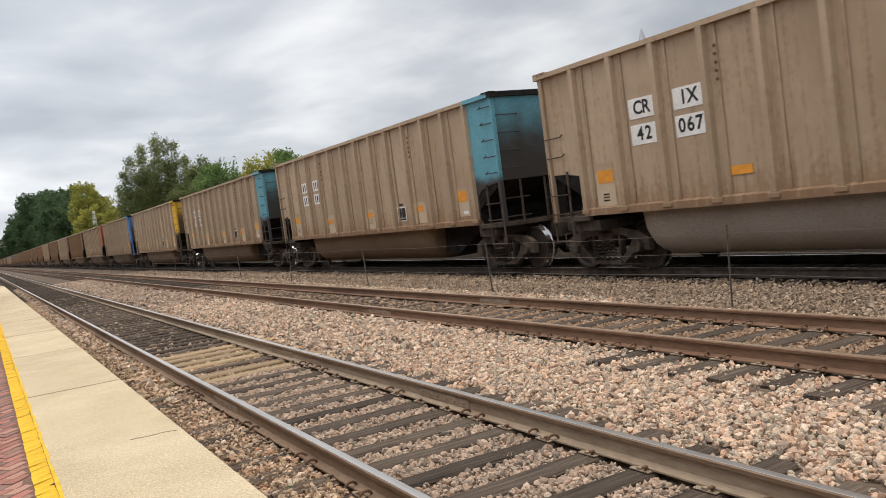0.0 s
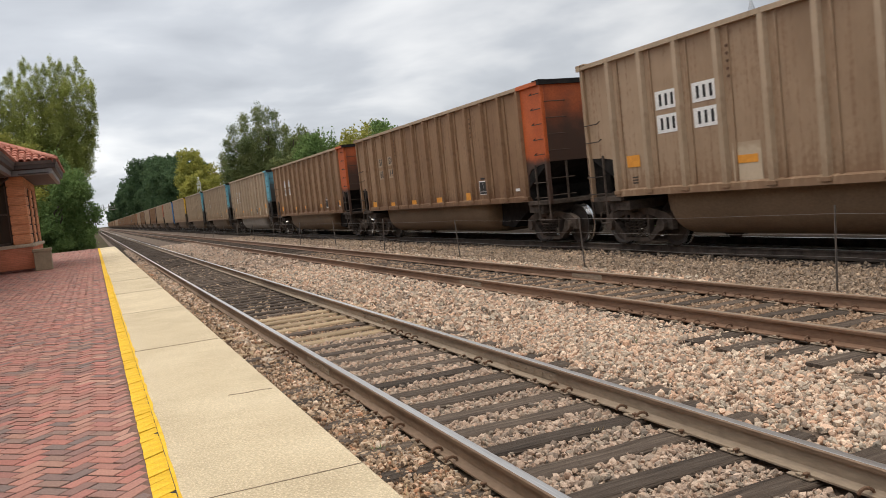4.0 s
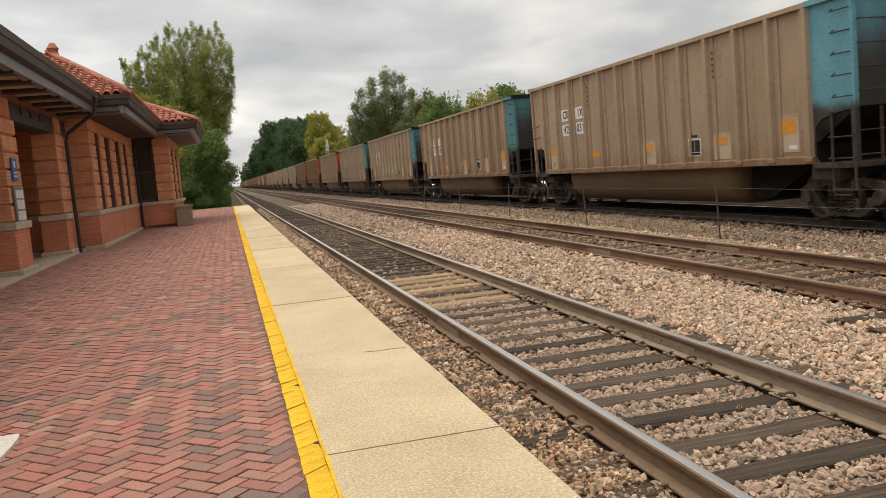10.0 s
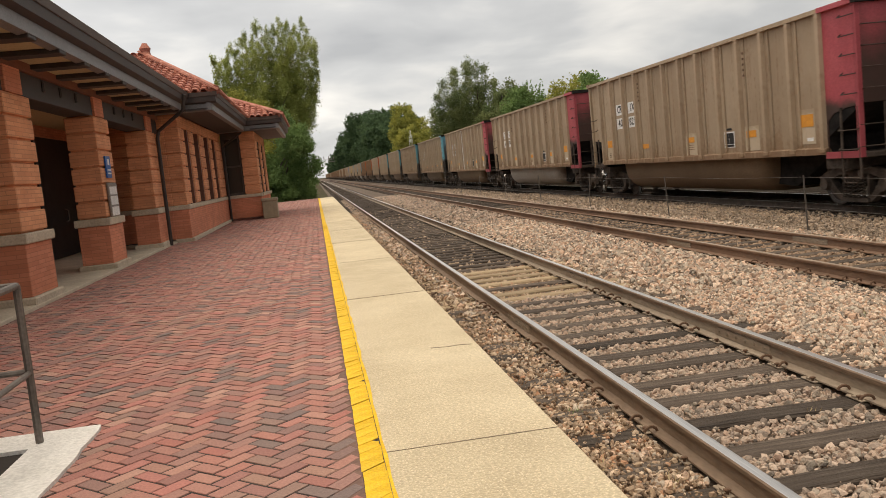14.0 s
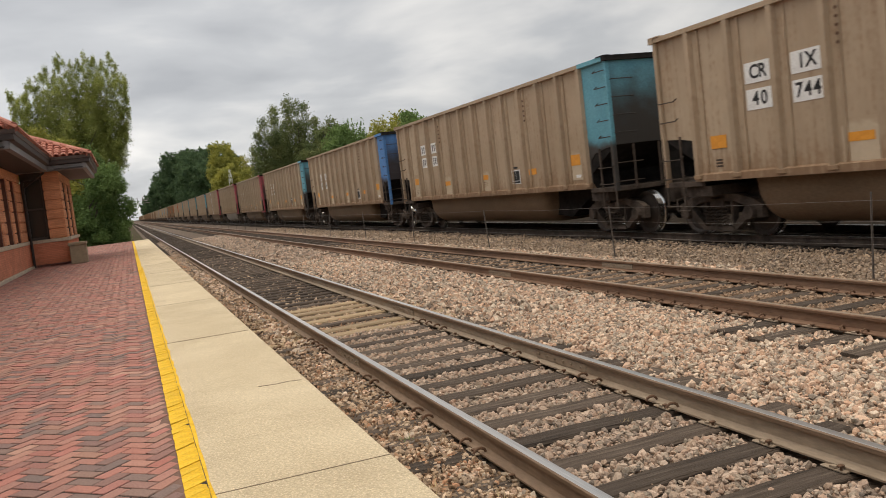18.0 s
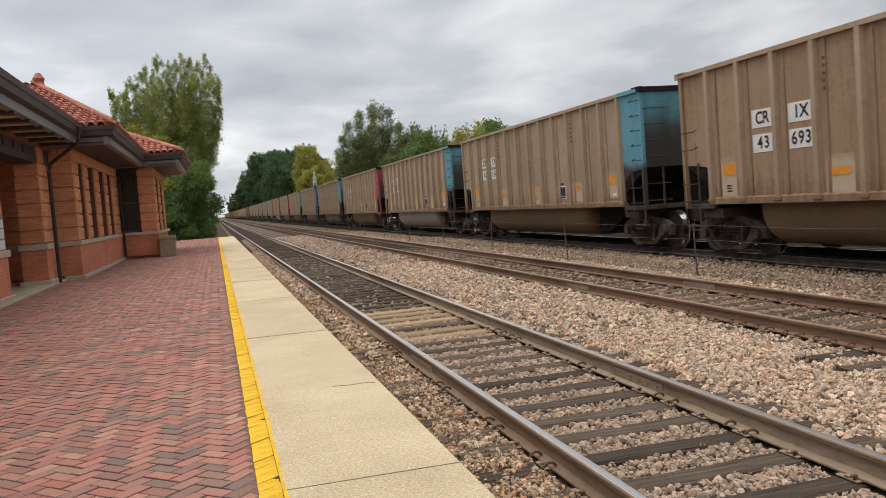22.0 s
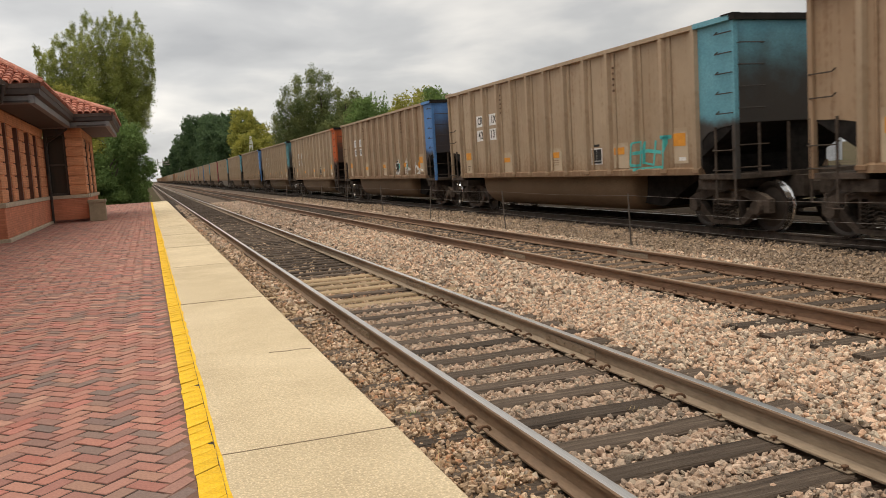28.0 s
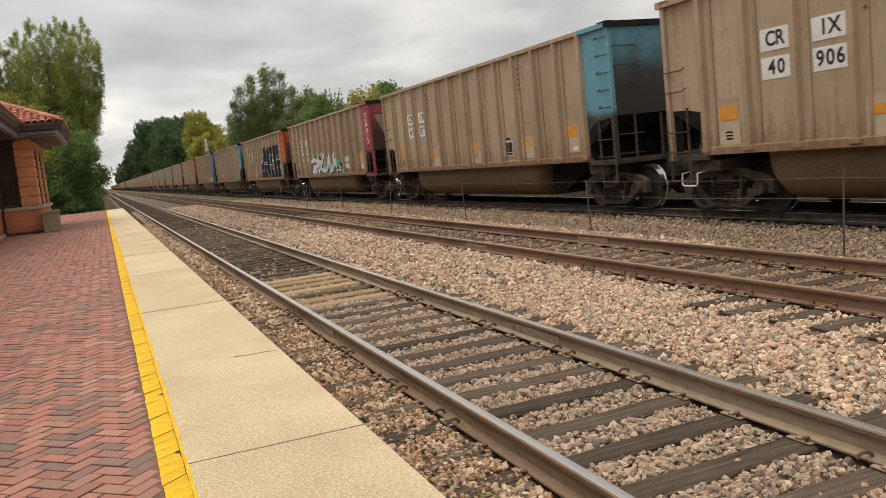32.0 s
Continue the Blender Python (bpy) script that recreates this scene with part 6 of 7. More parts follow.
def pier(y0, y1, x1=-4.1, x0=-4.66):
    p = banded("pier", x0, x1, y0, y1, 1.07, 3.10)
    part("pier_base", block(x0 - 0.02, x1 + 0.02, y0 - 0.02, y1 + 0.02, 0.16, 0.92), "brick_red", p)
    part("stone_band", block(x0 - 0.07, x1 + 0.07, y0 - 0.07, y1 + 0.07, 0.92, 1.07, 0.015), "stone_trim", p)
    part("plinth", block(x0 - 0.09, x1 + 0.09, y0 - 0.09, y1 + 0.09, -0.01, 0.16, 0.02), "stone_trim", p)
    return p


for y0 in (-2.55, 2.55, 7.6, 12.64, 17.55, 22.78):
    pier(y0, y0 + 1.15)
bm = bmesh.new()
box(bm, -4.62, -4.16, -2.6, 24.7, 3.10, 3.48, bevel=0.01)
part("lintel_beam", bm, "darkwood", station)
bm = bmesh.new()
box(bm, -4.60, -4.10, -2.6, 24.7, 3.48, 3.72)
part("frieze", bm, "trim_red", station)
# pier heads and iron brackets against the beam
for y0 in (2.55, 7.6, 12.64, 17.55, 22.78):
    part("pier_head", block(-4.60, -4.11, y0 + 0.22, y0 + 0.93, 3.10, 3.49), "brick_red", station)
    for k in range(3):
        yb = y0 + 2.1 + 0.95 * k
        if yb < 22.6:
            part("bracket", block(-4.17, -4.12, yb - 0.045, yb + 0.045, 3.26, 3.44, 0.02), "darkwood", station)
# porch floor, back wall with dark doors, ceiling
bm = bmesh.new()
box(bm, -9.0, -4.0, -3.0, 25.2, -0.02, 0.055, bevel=0.01)
part("porch_floor", bm, "stone_trim", station)
part("back_wall", block(-7.0, -6.6, -3.0, 25.4, 0.05, 3.8), "brick_red", station)
for y, hw, zt in ((9.8, 0.95, 2.75), (15.6, 0.95, 2.75), (23.4, 1.7, 3.12)):
    bm = bmesh.new()
    box(bm, -6.6, -6.54, y - hw, y + hw, 0.06, zt, bevel=0.01)
    d = part("door", bm, "door", station, "dark double door")
    bm = bmesh.new()
    pipe(bm, [(-6.54, y + 0.1, 0.95), (-6.46, y + 0.1, 0.98), (-6.46, y + 0.1, 1.25), (-6.54, y + 0.1, 1.28)], 0.015)
    part("handle", bm, "steel", d)
bm = bmesh.new()
box(bm, -8.2, -4.62, -3.0, 24.75, 3.42, 3.48)
part("porch_ceiling", bm, "soffit", station)

# projecting bay with four tall slits, and the end pavilion
BX, BY0, BY1 = -3.60, 24.8, 35.6
PX, PY0, PY1 = -2.22, 35.6, 42.4


SL = [(25.85, 26.75), (27.75, 29.05), (30.25, 31.6), (32.5, 33.6)]
w = banded("bay_wall", BX - 0.4, BX, BY0, BY1, 1.05, 3.62, "brick", SL, 1.05, 3.3)
part("bay_base", block(BX - 0.42, BX + 0.02, BY0 - 0.02, BY1, 0.1, 0.92), "brick_red", w)
bm = bmesh.new()
box(bm, BX - 0.45, BX + 0.06, BY0 - 0.06, BY1, 0.92, 1.05, bevel=0.012)
part("sill_band", bm, "stone_trim", w)
bm = bmesh.new()
box(bm, BX - 0.45, BX + 0.09, BY0 - 0.09, BY1, -0.02, 0.1, bevel=0.015)
part("plinth", bm, "stone_trim", w)
for a, b in SL:
    bm = bmesh.new()
    box(bm, BX - 0.24, BX - 0.2, a + 0.06, b - 0.06, 1.1, 3.27)
    g = part("window", bm, "glass", station)
    bm = bmesh.new()
    for y0, y1, z0, z1 in ((a, a + 0.13, 1.05, 3.3), (b - 0.13, b, 1.05, 3.3), (a, b, 1.05, 1.12), (a, b, 3.22, 3.3), (a, b, 2.2, 2.26), ((a + b) / 2 - 0.06, (a + b) / 2 + 0.06, 1.1, 3.25)):
        box(bm, BX - 0.26, BX - (0.035 if y1 - y0 < 0.14 and z1 - z0 > 2.2 else 0.17), y0, y1, z0, z1)
    part("window_frame", bm, "redwood", g)
w = banded("bay_side", -8.0, BX - 0.4, BY0, BY0 + 0.4, 1.05, 3.62)
part("bay_side_base", block(-8.0, BX - 0.42, BY0 - 0.02, BY0 + 0.4, 0.1, 0.92), "brick_red", w)
bm = bmesh.new()
box(bm, -8.0, BX - 0.45, BY0 - 0.06, BY0 + 0.4, 0.92, 1.05, bevel=0.012)
part("sill_band", bm, "stone_trim", w)
part("bay_corner", block(BX - 0.52, BX - 0.28, BY0 + 0.055, BY0 + 0.38, 1.05, 3.62), "brick", station)
# pavilion: near wall with a window, track-side wall
w = banded("pavilion_wall", PX - 0.62, PX, PY0, PY0 + 0.4, 1.05, 3.62)
part("pavilion_base", block(BX, PX + 0.02, PY0 - 0.02, PY0 + 0.4, 0.1, 0.92), "brick_red", w)
bm = bmesh.new()
box(bm, BX, PX + 0.06, PY0 - 0.06, PY0 + 0.4, 0.92, 1.05, bevel=0.012)
part("sill_band", bm, "stone_trim", w)
bm = bmesh.new()
box(bm, BX + 0.02, PX - 0.62, PY0 + 0.16, PY0 + 0.2, 1.05, 3.4)
g = part("window", bm, "glass", station)
bm = bmesh.new()
for x0, x1, z0, z1 in ((BX, BX + 0.12, 1.05, 3.45), (PX - 0.70, PX - 0.60, 1.05, 3.45), (BX, PX - 0.62, 3.35, 3.62), (BX, PX - 0.62, 1.05, 1.15), (BX, PX - 0.62, 2.2, 2.27)):
    box(bm, x0, x1, PY0 + 0.1, PY0 + 0.22, z0, z1)
part("window_frame", bm, "frame", g)
sl2 = [(37.0, 38.4), (39.6, 41.0)]
w = banded("pavilion_side", PX - 0.4, PX, PY0 + 0.4, PY1, 1.05, 3.62, "brick", sl2, 1.05, 3.3)
part("pavilion_side_base", block(PX - 0.42, PX + 0.02, PY0 + 0.4, PY1, 0.1, 0.92), "brick_red", w)
bm = bmesh.new()
box(bm, PX - 0.45, PX + 0.10, PY0 + 0.4, PY1 + 0.06, 0.92, 1.05, bevel=0.012)
part("sill_band", bm, "stone_trim", w)
for a, b in sl2:
    bm = bmesh.new()
    box(bm, PX - 0.24, PX - 0.2, a, b, 1.05, 3.3)
    g = part("window", bm, "glass", station)
    for y0, y1 in ((a, a + 0.1), (b - 0.1, b)):
        bm = bmesh.new()
        box(bm, PX - 0.2, PX - 0.05, y0, y1, 1.05, 3.3)
        part("jamb", bm, "frame", g)
part("rear_wall", block(-14.0, -13.6, BY0, PY1, 0, 3.7), "brick_red", station)
part("far_wall", block(-13.6, PX, PY1 - 0.3, PY1, 0, 3.6), "brick_red", station)


def eave(x_wall, x_out, y0, y1, boards="darkwood"):
    """Boxed eave along the track side: sloping soffit, crown fascia and gutter."""
    bm = bmesh.new()
    box(bm, x_wall, x_out - 0.27, y0, y1, EAVE - 0.46, EAVE - 0.42)
    part("soffit", bm, boards, station)
    bm = bmesh.new()
    prism(bm, [(x_out - 0.30, EAVE - 0.50), (x_out - 0.16, EAVE - 0.48), (x_out - 0.16, EAVE - 0.30), (x_out - 0.30, EAVE - 0.26)], "y", y0, y1)
    part("lower_fascia", bm, "gutter", station)
    bm = bmesh.new()
    prism(bm, [(x_out - 0.20, EAVE - 0.30), (x_out - 0.04, EAVE - 0.26), (x_out - 0.02, EAVE - 0.12), (x_out - 0.2, EAVE - 0.10)], "y", y0, y1)
    part("fascia", bm, "fascia", station)
    bm = bmesh.new()
    prism(bm, [(x_out - 0.14, EAVE - 0.13), (x_out, EAVE - 0.11), (x_out + 0.03, EAVE), (x_out - 0.14, EAVE)], "y", y0, y1)
    part("gutter", bm, "brown_gutter", station)


def eave_end(y_out, x0, x1):
    bm = bmesh.new()
    prism(bm, [(y_out + 0.30, EAVE - 0.50), (y_out + 0.16, EAVE - 0.48), (y_out + 0.16, EAVE - 0.30), (y_out + 0.30, EAVE - 0.26)], "x", x0, x1 - 0.16)
    part("lower_fascia", bm, "gutter", station)
    bm = bmesh.new()
    prism(bm, [(y_out + 0.20, EAVE - 0.30), (y_out + 0.04, EAVE - 0.26), (y_out + 0.02, EAVE - 0.12), (y_out + 0.2, EAVE - 0.10)], "x", x0, x1 - 0.02)
    part("fascia", bm, "fascia", station)
    bm = bmesh.new()
    prism(bm, [(y_out + 0.14, EAVE - 0.13), (y_out, EAVE - 0.11), (y_out - 0.03, EAVE), (y_out + 0.14, EAVE)], "x", x0, x1 + 0.03)
    part("gutter", bm, "brown_gutter", station)


eave(-4.2, -3.12, -2, 24.3, "soffit")
eave(-3.6, -2.38, 24.2, 34.9)
eave_end(24.1, -6.0, -2.38)
eave(-2.3, -1.0, 34.8, 43.4)
eave_end(34.7, -4.2, -1.0)
# dark cross beams under the tan boards of the porch eave
for k in range(20):
    y = -1.6 + 1.32 * k
    part("eave_beam", block(-4.2, -3.29, y - 0.17, y + 0.17, 3.545, 3.625, 0.012), "darkwood", station)

# roofs: sloping planes carrying rows of clay tiles


def tile_mesh(mat):
    bm = bmesh.new()
    n, L, r = 5, 0.42, 0.115
    lo, hi = [], []
    for k in range(n):
        a = math.pi * k / (n - 1)
        lo.append(bm.verts.new((-r * math.cos(a), 0.0, r * 0.75 * math.sin(a) + 0.03)))
        hi.append(bm.verts.new((-r * 0.85 * math.cos(a), L, r * 0.65 * math.sin(a))))
    low2 = [bm.verts.new((v.co.x * 0.86, 0.0, v.co.z - 0.028)) for v in lo]
    for k in range(n - 1):
        bm.faces.new((lo[k], lo[k + 1], hi[k + 1], hi[k]))
        bm.faces.new((low2[k + 1], low2[k], lo[k], lo[k + 1])[::-1])
    return mesh_of("roof_tile", bm, mat)


TILE_ONE = tile_mesh("rooftile_one")
TILE_V = np.array([v.co[:] for v in TILE_ONE.vertices])
TILE_F = np.array([p.vertices[:] for p in TILE_ONE.polygons])


def roof_plane(name, a, b, c, d, loose=0):
    """Quad a-b (eave) to d-c (top): a deck with tiles in rows from the eave up."""
    a, b, c, d = (Vector(p) for p in (a, b, c, d))
    bm = bmesh.new()
    nrm = (b - a).cross(d - a).normalized()
    top = [bm.verts.new(p) for p in (a, b, c, d)]
    bot = [bm.verts.new(p - nrm * 0.06) for p in (a, b, c, d)]
    bm.faces.new(top)
    bm.faces.new(bot[::-1])
    for i in range(4):
        bm.faces.new((top[i], bot[i], bot[(i + 1) % 4], top[(i + 1) % 4]))
    roof = part(name, bm, "rooftile", station, "red clay tile roof")
    u = (b - a).normalized()
    v = nrm.cross(u)
    rise = max((c - a).dot(v), (d - a).dot(v))
    rows = int(rise / 0.34) + 1
    V, F = [], []
    rr = random.Random(len(name) + int(abs(a.x * 10)))
    ea, eb, ec, ed = (((p - a).dot(u), (p - a).dot(v)) for p in (a, b, c, d))
    for r in range(rows):
        t = r * 0.34
        fl, fr = t / max(ed[1], 0.01), t / max(ec[1], 0.01)
        x0 = ea[0] + (ed[0] - ea[0]) * min(1, fl)
        x1 = eb[0] + (ec[0] - eb[0]) * min(1, fr)
        x = math.ceil(x0 / 0.245) * 0.245
        while x < x1:
            q = a + u * x + v * (t - 0.05) + nrm * (0.012 + rr.uniform(-0.004, 0.006))
            if loose > 0:
                loose -= 1
                mm = Matrix((u, v, nrm)).transposed().to_4x4()
                mm.translation = q
                put("roof_tile", TILE_ONE, roof, mm)
            else:
                base = len(V) * len(TILE_V)
                V.append(np.array(q)[None] + TILE_V @ np.array([u, v, nrm]))
                F.append(TILE_F + base)
            x += 0.245
    if V:
        tagged(put("roof_tiles", soup("roof_tiles", np.concatenate(V), np.concatenate(F), "rooftile"), roof), kind="stuff")
    return roof


def hip_cap(p, q):
    bm = bmesh.new()
    p, q = Vector(p), Vector(q)
    n = max(1, int((q - p).length / 0.4))
    for k in range(n):
        a, b = p.lerp(q, k / n), p.lerp(q, (k + 1.12) / n)
        rod(bm, a + Vector((0, 0, 0.03)), b + Vector((0, 0, 0.06)), 0.14, 0.11, 8)
    part("hip_tiles", bm, "rooftile", station)


Z0 = EAVE
RIDGE_Y, RIDGE_Z, RIDGE_X = 30.6, 6.12, -5.2
roof_plane("bay_roof_near", (-12, 24.1, Z0), (-2.38, 24.1, Z0), (RIDGE_X, RIDGE_Y, RIDGE_Z), (-12, RIDGE_Y, RIDGE_Z), 170)
roof_plane("bay_roof_front", (-2.38, 24.1, Z0), (-2.38, 35.4, Z0), (RIDGE_X, RIDGE_Y + 0.02, RIDGE_Z), (RIDGE_X, RIDGE_Y, RIDGE_Z), 0)
roof_plane("bay_roof_far", (-2.38, 35.4, Z0), (-12, 35.4, Z0), (-12, RIDGE_Y, RIDGE_Z), (RIDGE_X, RIDGE_Y, RIDGE_Z))
roof_plane("porch_roof", (-3.19, -2, Z0 - 0.12), (-3.19, 24.3, Z0 - 0.12), (-9.5, 24.3, Z0 + 2.3), (-9.5, -2, Z0 + 2.3))
PZ = 5.6
PVY = 38.9
roof_plane("pavilion_roof_near", (-9, 34.7, Z0), (-1.0, 34.7, Z0), (-4.3, PVY, PZ), (-9, PVY, PZ), 120)
roof_plane("pavilion_roof_front", (-1.0, 34.7, Z0), (-1.0, 43.4, Z0), (-4.3, PVY + 0.02, PZ), (-4.3, PVY, PZ))
roof_plane("pavilion_roof_far", (-1.0, 43.4, Z0), (-9, 43.4, Z0), (-9, PVY, PZ), (-4.3, PVY, PZ))
hip_cap((-2.38, 24.1, Z0), (RIDGE_X, RIDGE_Y, RIDGE_Z))
hip_cap((-12, RIDGE_Y, RIDGE_Z), (RIDGE_X, RIDGE_Y, RIDGE_Z))
hip_cap((-1.0, 34.7, Z0), (-4.3, PVY, PZ))
bm = bmesh.new()
for r0, r1, z0, z1 in ((0.2, 0.16, 0, 0.18), (0.16, 0.19, 0.18, 0.3), (0.19, 0.08, 0.3, 0.48)):
    rod(bm, (RIDGE_X, RIDGE_Y, RIDGE_Z + z0), (RIDGE_X, RIDGE_Y, RIDGE_Z + z1), r0, r1, 10)
part("finial", bm, "rooftile", station)
# downspouts
for x, y in ((-3.98, 23.6), (-3.5, 35.45)):
    bm = bmesh.new()
    pipe(bm, [(x + 0.9, y - 0.5, 3.95), (x + 0.8, y - 0.4, 3.55), (x + 0.05, y, 3.1), (x, y, 2.9), (x, y, 0.02)], 0.048, 8)
    part("downspout", bm, "darkwood", station)
# signs on the pier
bm = bmesh.new()
box(bm, -4.09, -4.06, 17.88, 18.26, 1.86, 2.30)
sg = put("sign", mesh_of("sign", bm, "blue"), label="small blue sign on a brick pier", category="sign")
for z, h, wd in ((2.18, 0.12, 0.12), (2.02, 0.03, 0.26), (1.95, 0.03, 0.26)):
    bm = bmesh.new()
    box(bm, -4.06, -4.054, 18.07 - wd / 2, 18.07 + wd / 2, z - h / 2, z + h / 2)
    part("marking", bm, "white", sg)
bm = bmesh.new()
box(bm, -4.09, -4.05, 17.76, 18.5, 1.08, 1.76, bevel=0.01)
nb = put("notice_board", mesh_of("notice_board", bm, "steel"), label="framed notice board on a brick pier", category="notice board")
for z, h in ((1.60, 0.16), (1.40, 0.18), (1.18, 0.18)):
    bm = bmesh.new()
    box(bm, -4.05, -4.044, 17.84, 18.42, z - h / 2, z + h / 2)
    part("sheet", bm, "white", nb)

# planter box by the pavilion
bm = bmesh.new()
box(bm, -0.3, 0.3, -0.3, 0.3, 0, 0.78, bevel=0.02)
box(bm, -0.33, 0.33, -0.33, 0.33, 0.70, 0.82, bevel=0.015)
put("planter", mesh_of("planter", bm, "planter"), m=pose(-1.88, 35.2, 0), label="square concrete planter on the paving", category="planter")

# concrete ramp with steel handrail
ramp = empty("ramp", pose(0, 0, 0), "pale concrete kerb round a sunken landing with steel handrail", "ramp")
rk = random.Random(21)
bm = bmesh.new()
edge = [(-1.46 + rk.uniform(-0.012, 0.012), 5.54 - 0.12 * k) for k in range(72)]
prism(bm, [(-1.80, -3.0), (-1.45, -3.0)] + [(x, y) for x, y in edge[::-1]] + [(-1.48, 5.56), (-4.0, 5.56), (-4.0, 5.21), (-1.80, 5.21)], "z", -0.2, 0.02)
part("kerb", bm, "ramp", ramp, "pale worn concrete kerb")
bm = bmesh.new()
box(bm, -4.0, -1.80, -3.0, 5.21, -0.2, -0.045)
part("landing", bm, "stone_trim", ramp, "grey concrete landing")
for name_, pts, r_ in (("corner_post", [(-1.77, 5.32, 0.02), (-1.77, 5.32, 0.98)], 0.024), ("top_rail", [(-1.77, -1.0, 0.90), (-1.77, 5.0, 0.975), (-1.77, 5.32, 0.98), (-2.0, 5.32, 0.98), (-3.9, 5.32, 0.98)], 0.022),
                       ("mid_rail", [(-1.77, 5.32, 0.46), (-3.9, 5.32, 0.44)], 0.018), ("mid_rail", [(-1.77, 5.32, 0.45), (-1.77, -1.0, 0.34)], 0.018), ("rail_post", [(-3.0, 5.32, 0.02), (-3.0, 5.32, 0.97)], 0.022)):
    bm = bmesh.new()
    pipe(bm, pts, r_, 8)
    part(name_, bm, "dark_steel", ramp)

# ---- trees ----
def crown(rg, blobs, leaves, size, up=0.0, loose=1.0):
    """Leaf cards in clumps: blobs are (x, y, z, rx, ry, rz, share)."""
    tot = sum(b[6] for b in blobs)
    V = []
    for b in blobs:
        n = int(leaves * b[6] / tot)
        clumps = max(6, n // 34)
        d = rg.normal(size=(clumps, 3))
        d /= np.linalg.norm(d, axis=1)[:, None]
        rad = rg.uniform(0.45, 1.0, clumps) ** 0.6
        cc = np.array(b[:3]) + d * rad[:, None] * np.array(b[3:6])
        which = rg.integers(0, clumps, n)
        spread = np.array([0.19, 0.19, 0.19 + up]) * (np.array(b[3:6]).mean() ** 0.5) * 0.95 * loose
        p = cc[which] + rg.normal(size=(n, 3)) * spread
        a = rg.normal(size=(n, 3))
        a /= np.linalg.norm(a, axis=1)[:, None]
        t = np.cross(a, rg.normal(size=(n, 3)))
        t /= np.linalg.norm(t, axis=1)[:, None]
        s = size * rg.uniform(0.6, 1.3, (n, 1))
        V.append(np.stack([p - a * s + t * s * 0.6, p - a * s - t * s * 0.6, p + a * s], axis=1))
    V = np.concatenate(V)
    return V.reshape(-1, 3), np.arange(len(V) * 3).reshape(-1, 3)


def tree(x, y, h, blobs, leaf, leaves, size, seed, label, name="tree", trunk=0.3, limbs=9, up=0.0, base=-0.47, loose=1.0):
    rg = np.random.default_rng(seed)
    tr = empty(name, pose(x, y, base), label, "tree")
    bm = bmesh.new()
    pts = [Vector((0, 0, -0.05))]
    for k in range(5):
        pts.append(Vector((rg.normal() * 0.12 * k, rg.normal() * 0.12 * k, h * 0.85 * (k + 1) / 5)))
    for k, (a, b) in enumerate(zip(pts, pts[1:])):
        rod(bm, a, b, trunk * (1 - k / 5.5), trunk * (1 - (k + 1) / 5.5), 8)
    for k in range(limbs):
        b = min((blobs[(k * 37 + j * 11) % len(blobs)] for j in range(3)), key=lambda q: q[2])
        s = pts[1].lerp(pts[4], rg.uniform(0, 1))
        e = Vector(b[:3]) + Vector(rg.normal(size=3) * np.array(b[3:6]) * 0.3)
        mid_ = s.lerp(e, 0.5) + Vector((0, 0, 0.05 * h))
        r = trunk * rg.uniform(0.2, 0.38)
        rod(bm, s, mid_, r, r * 0.7, 6)
        rod(bm, mid_, e, r * 0.7, r * 0.2, 6)
    part("trunk", bm, "bark", tr)
    v, f = crown(rg, blobs, leaves, size, up, loose)
    put("crown", soup("crown", v, f, leaf), tr)
    return tr


def round_blobs(rg, h, r, n, low=0.25):
    out = []
    for k in range(n):
        a, z = rg.uniform(0, math.tau), rg.uniform(low, 0.9)
        w = r * (1 - abs(z - 0.55) * 1.1) * rg.uniform(0.4, 0.75)
        out.append((math.cos(a) * w, math.sin(a) * w, z * h, r * 0.42, r * 0.42, h * 0.16, 1.0))
    return out


def simple_tree(x, y, h, r, leaf, seed, label, leaves=5200, size=0.28, n=9, **kw):
    rg = np.random.default_rng(seed + 500)
    return tree(x, y, h, round_blobs(rg, h, r, n, kw.pop("low", 0.25)), leaf, leaves, size, seed, label, **kw)


rt2 = np.random.default_rng(77)
for k, (bx, by, bh) in enumerate(((-2.6, 66.0, 2.0), (-1.6, 67.5, 1.9), (-1.1, 71.0, 2.0), (-1.0, 77.0, 2.2), (-1.3, 85.0, 2.6), (-1.6, 96.0, 3.0))):
    simple_tree(bx, by, bh, 1.5, "leaf_mid", 120 + k, "low green shrub past the platform's end", 6000, 0.085, n=7, low=0.05, trunk=0.05)


def plume_blobs(rg, tops, foot, r0, r1, steps=6, deep=2.0):
    """Upright plumes fanning from low on the trunk to the given tips (x, z), each a chain of shrinking clumps."""
    out = []
    for tx, tz in tops:
        fx, fz = foot[0] + (tx - foot[0]) * 0.55, foot[1] + rg.uniform(0, 1.5)
        dy = rg.uniform(-deep, deep)
        for k in range(steps):
            f = k / (steps - 1)
            r = r0 + (r1 - r0) * f ** 1.3
            bow = 1 - (1 - f) ** 1.6
            out.append((fx + (tx - fx) * bow, dy * f, fz + (tz - r - fz) * f, r, r * 1.2, (tz - fz) / steps * 0.62, 0.25 + r))
    return out


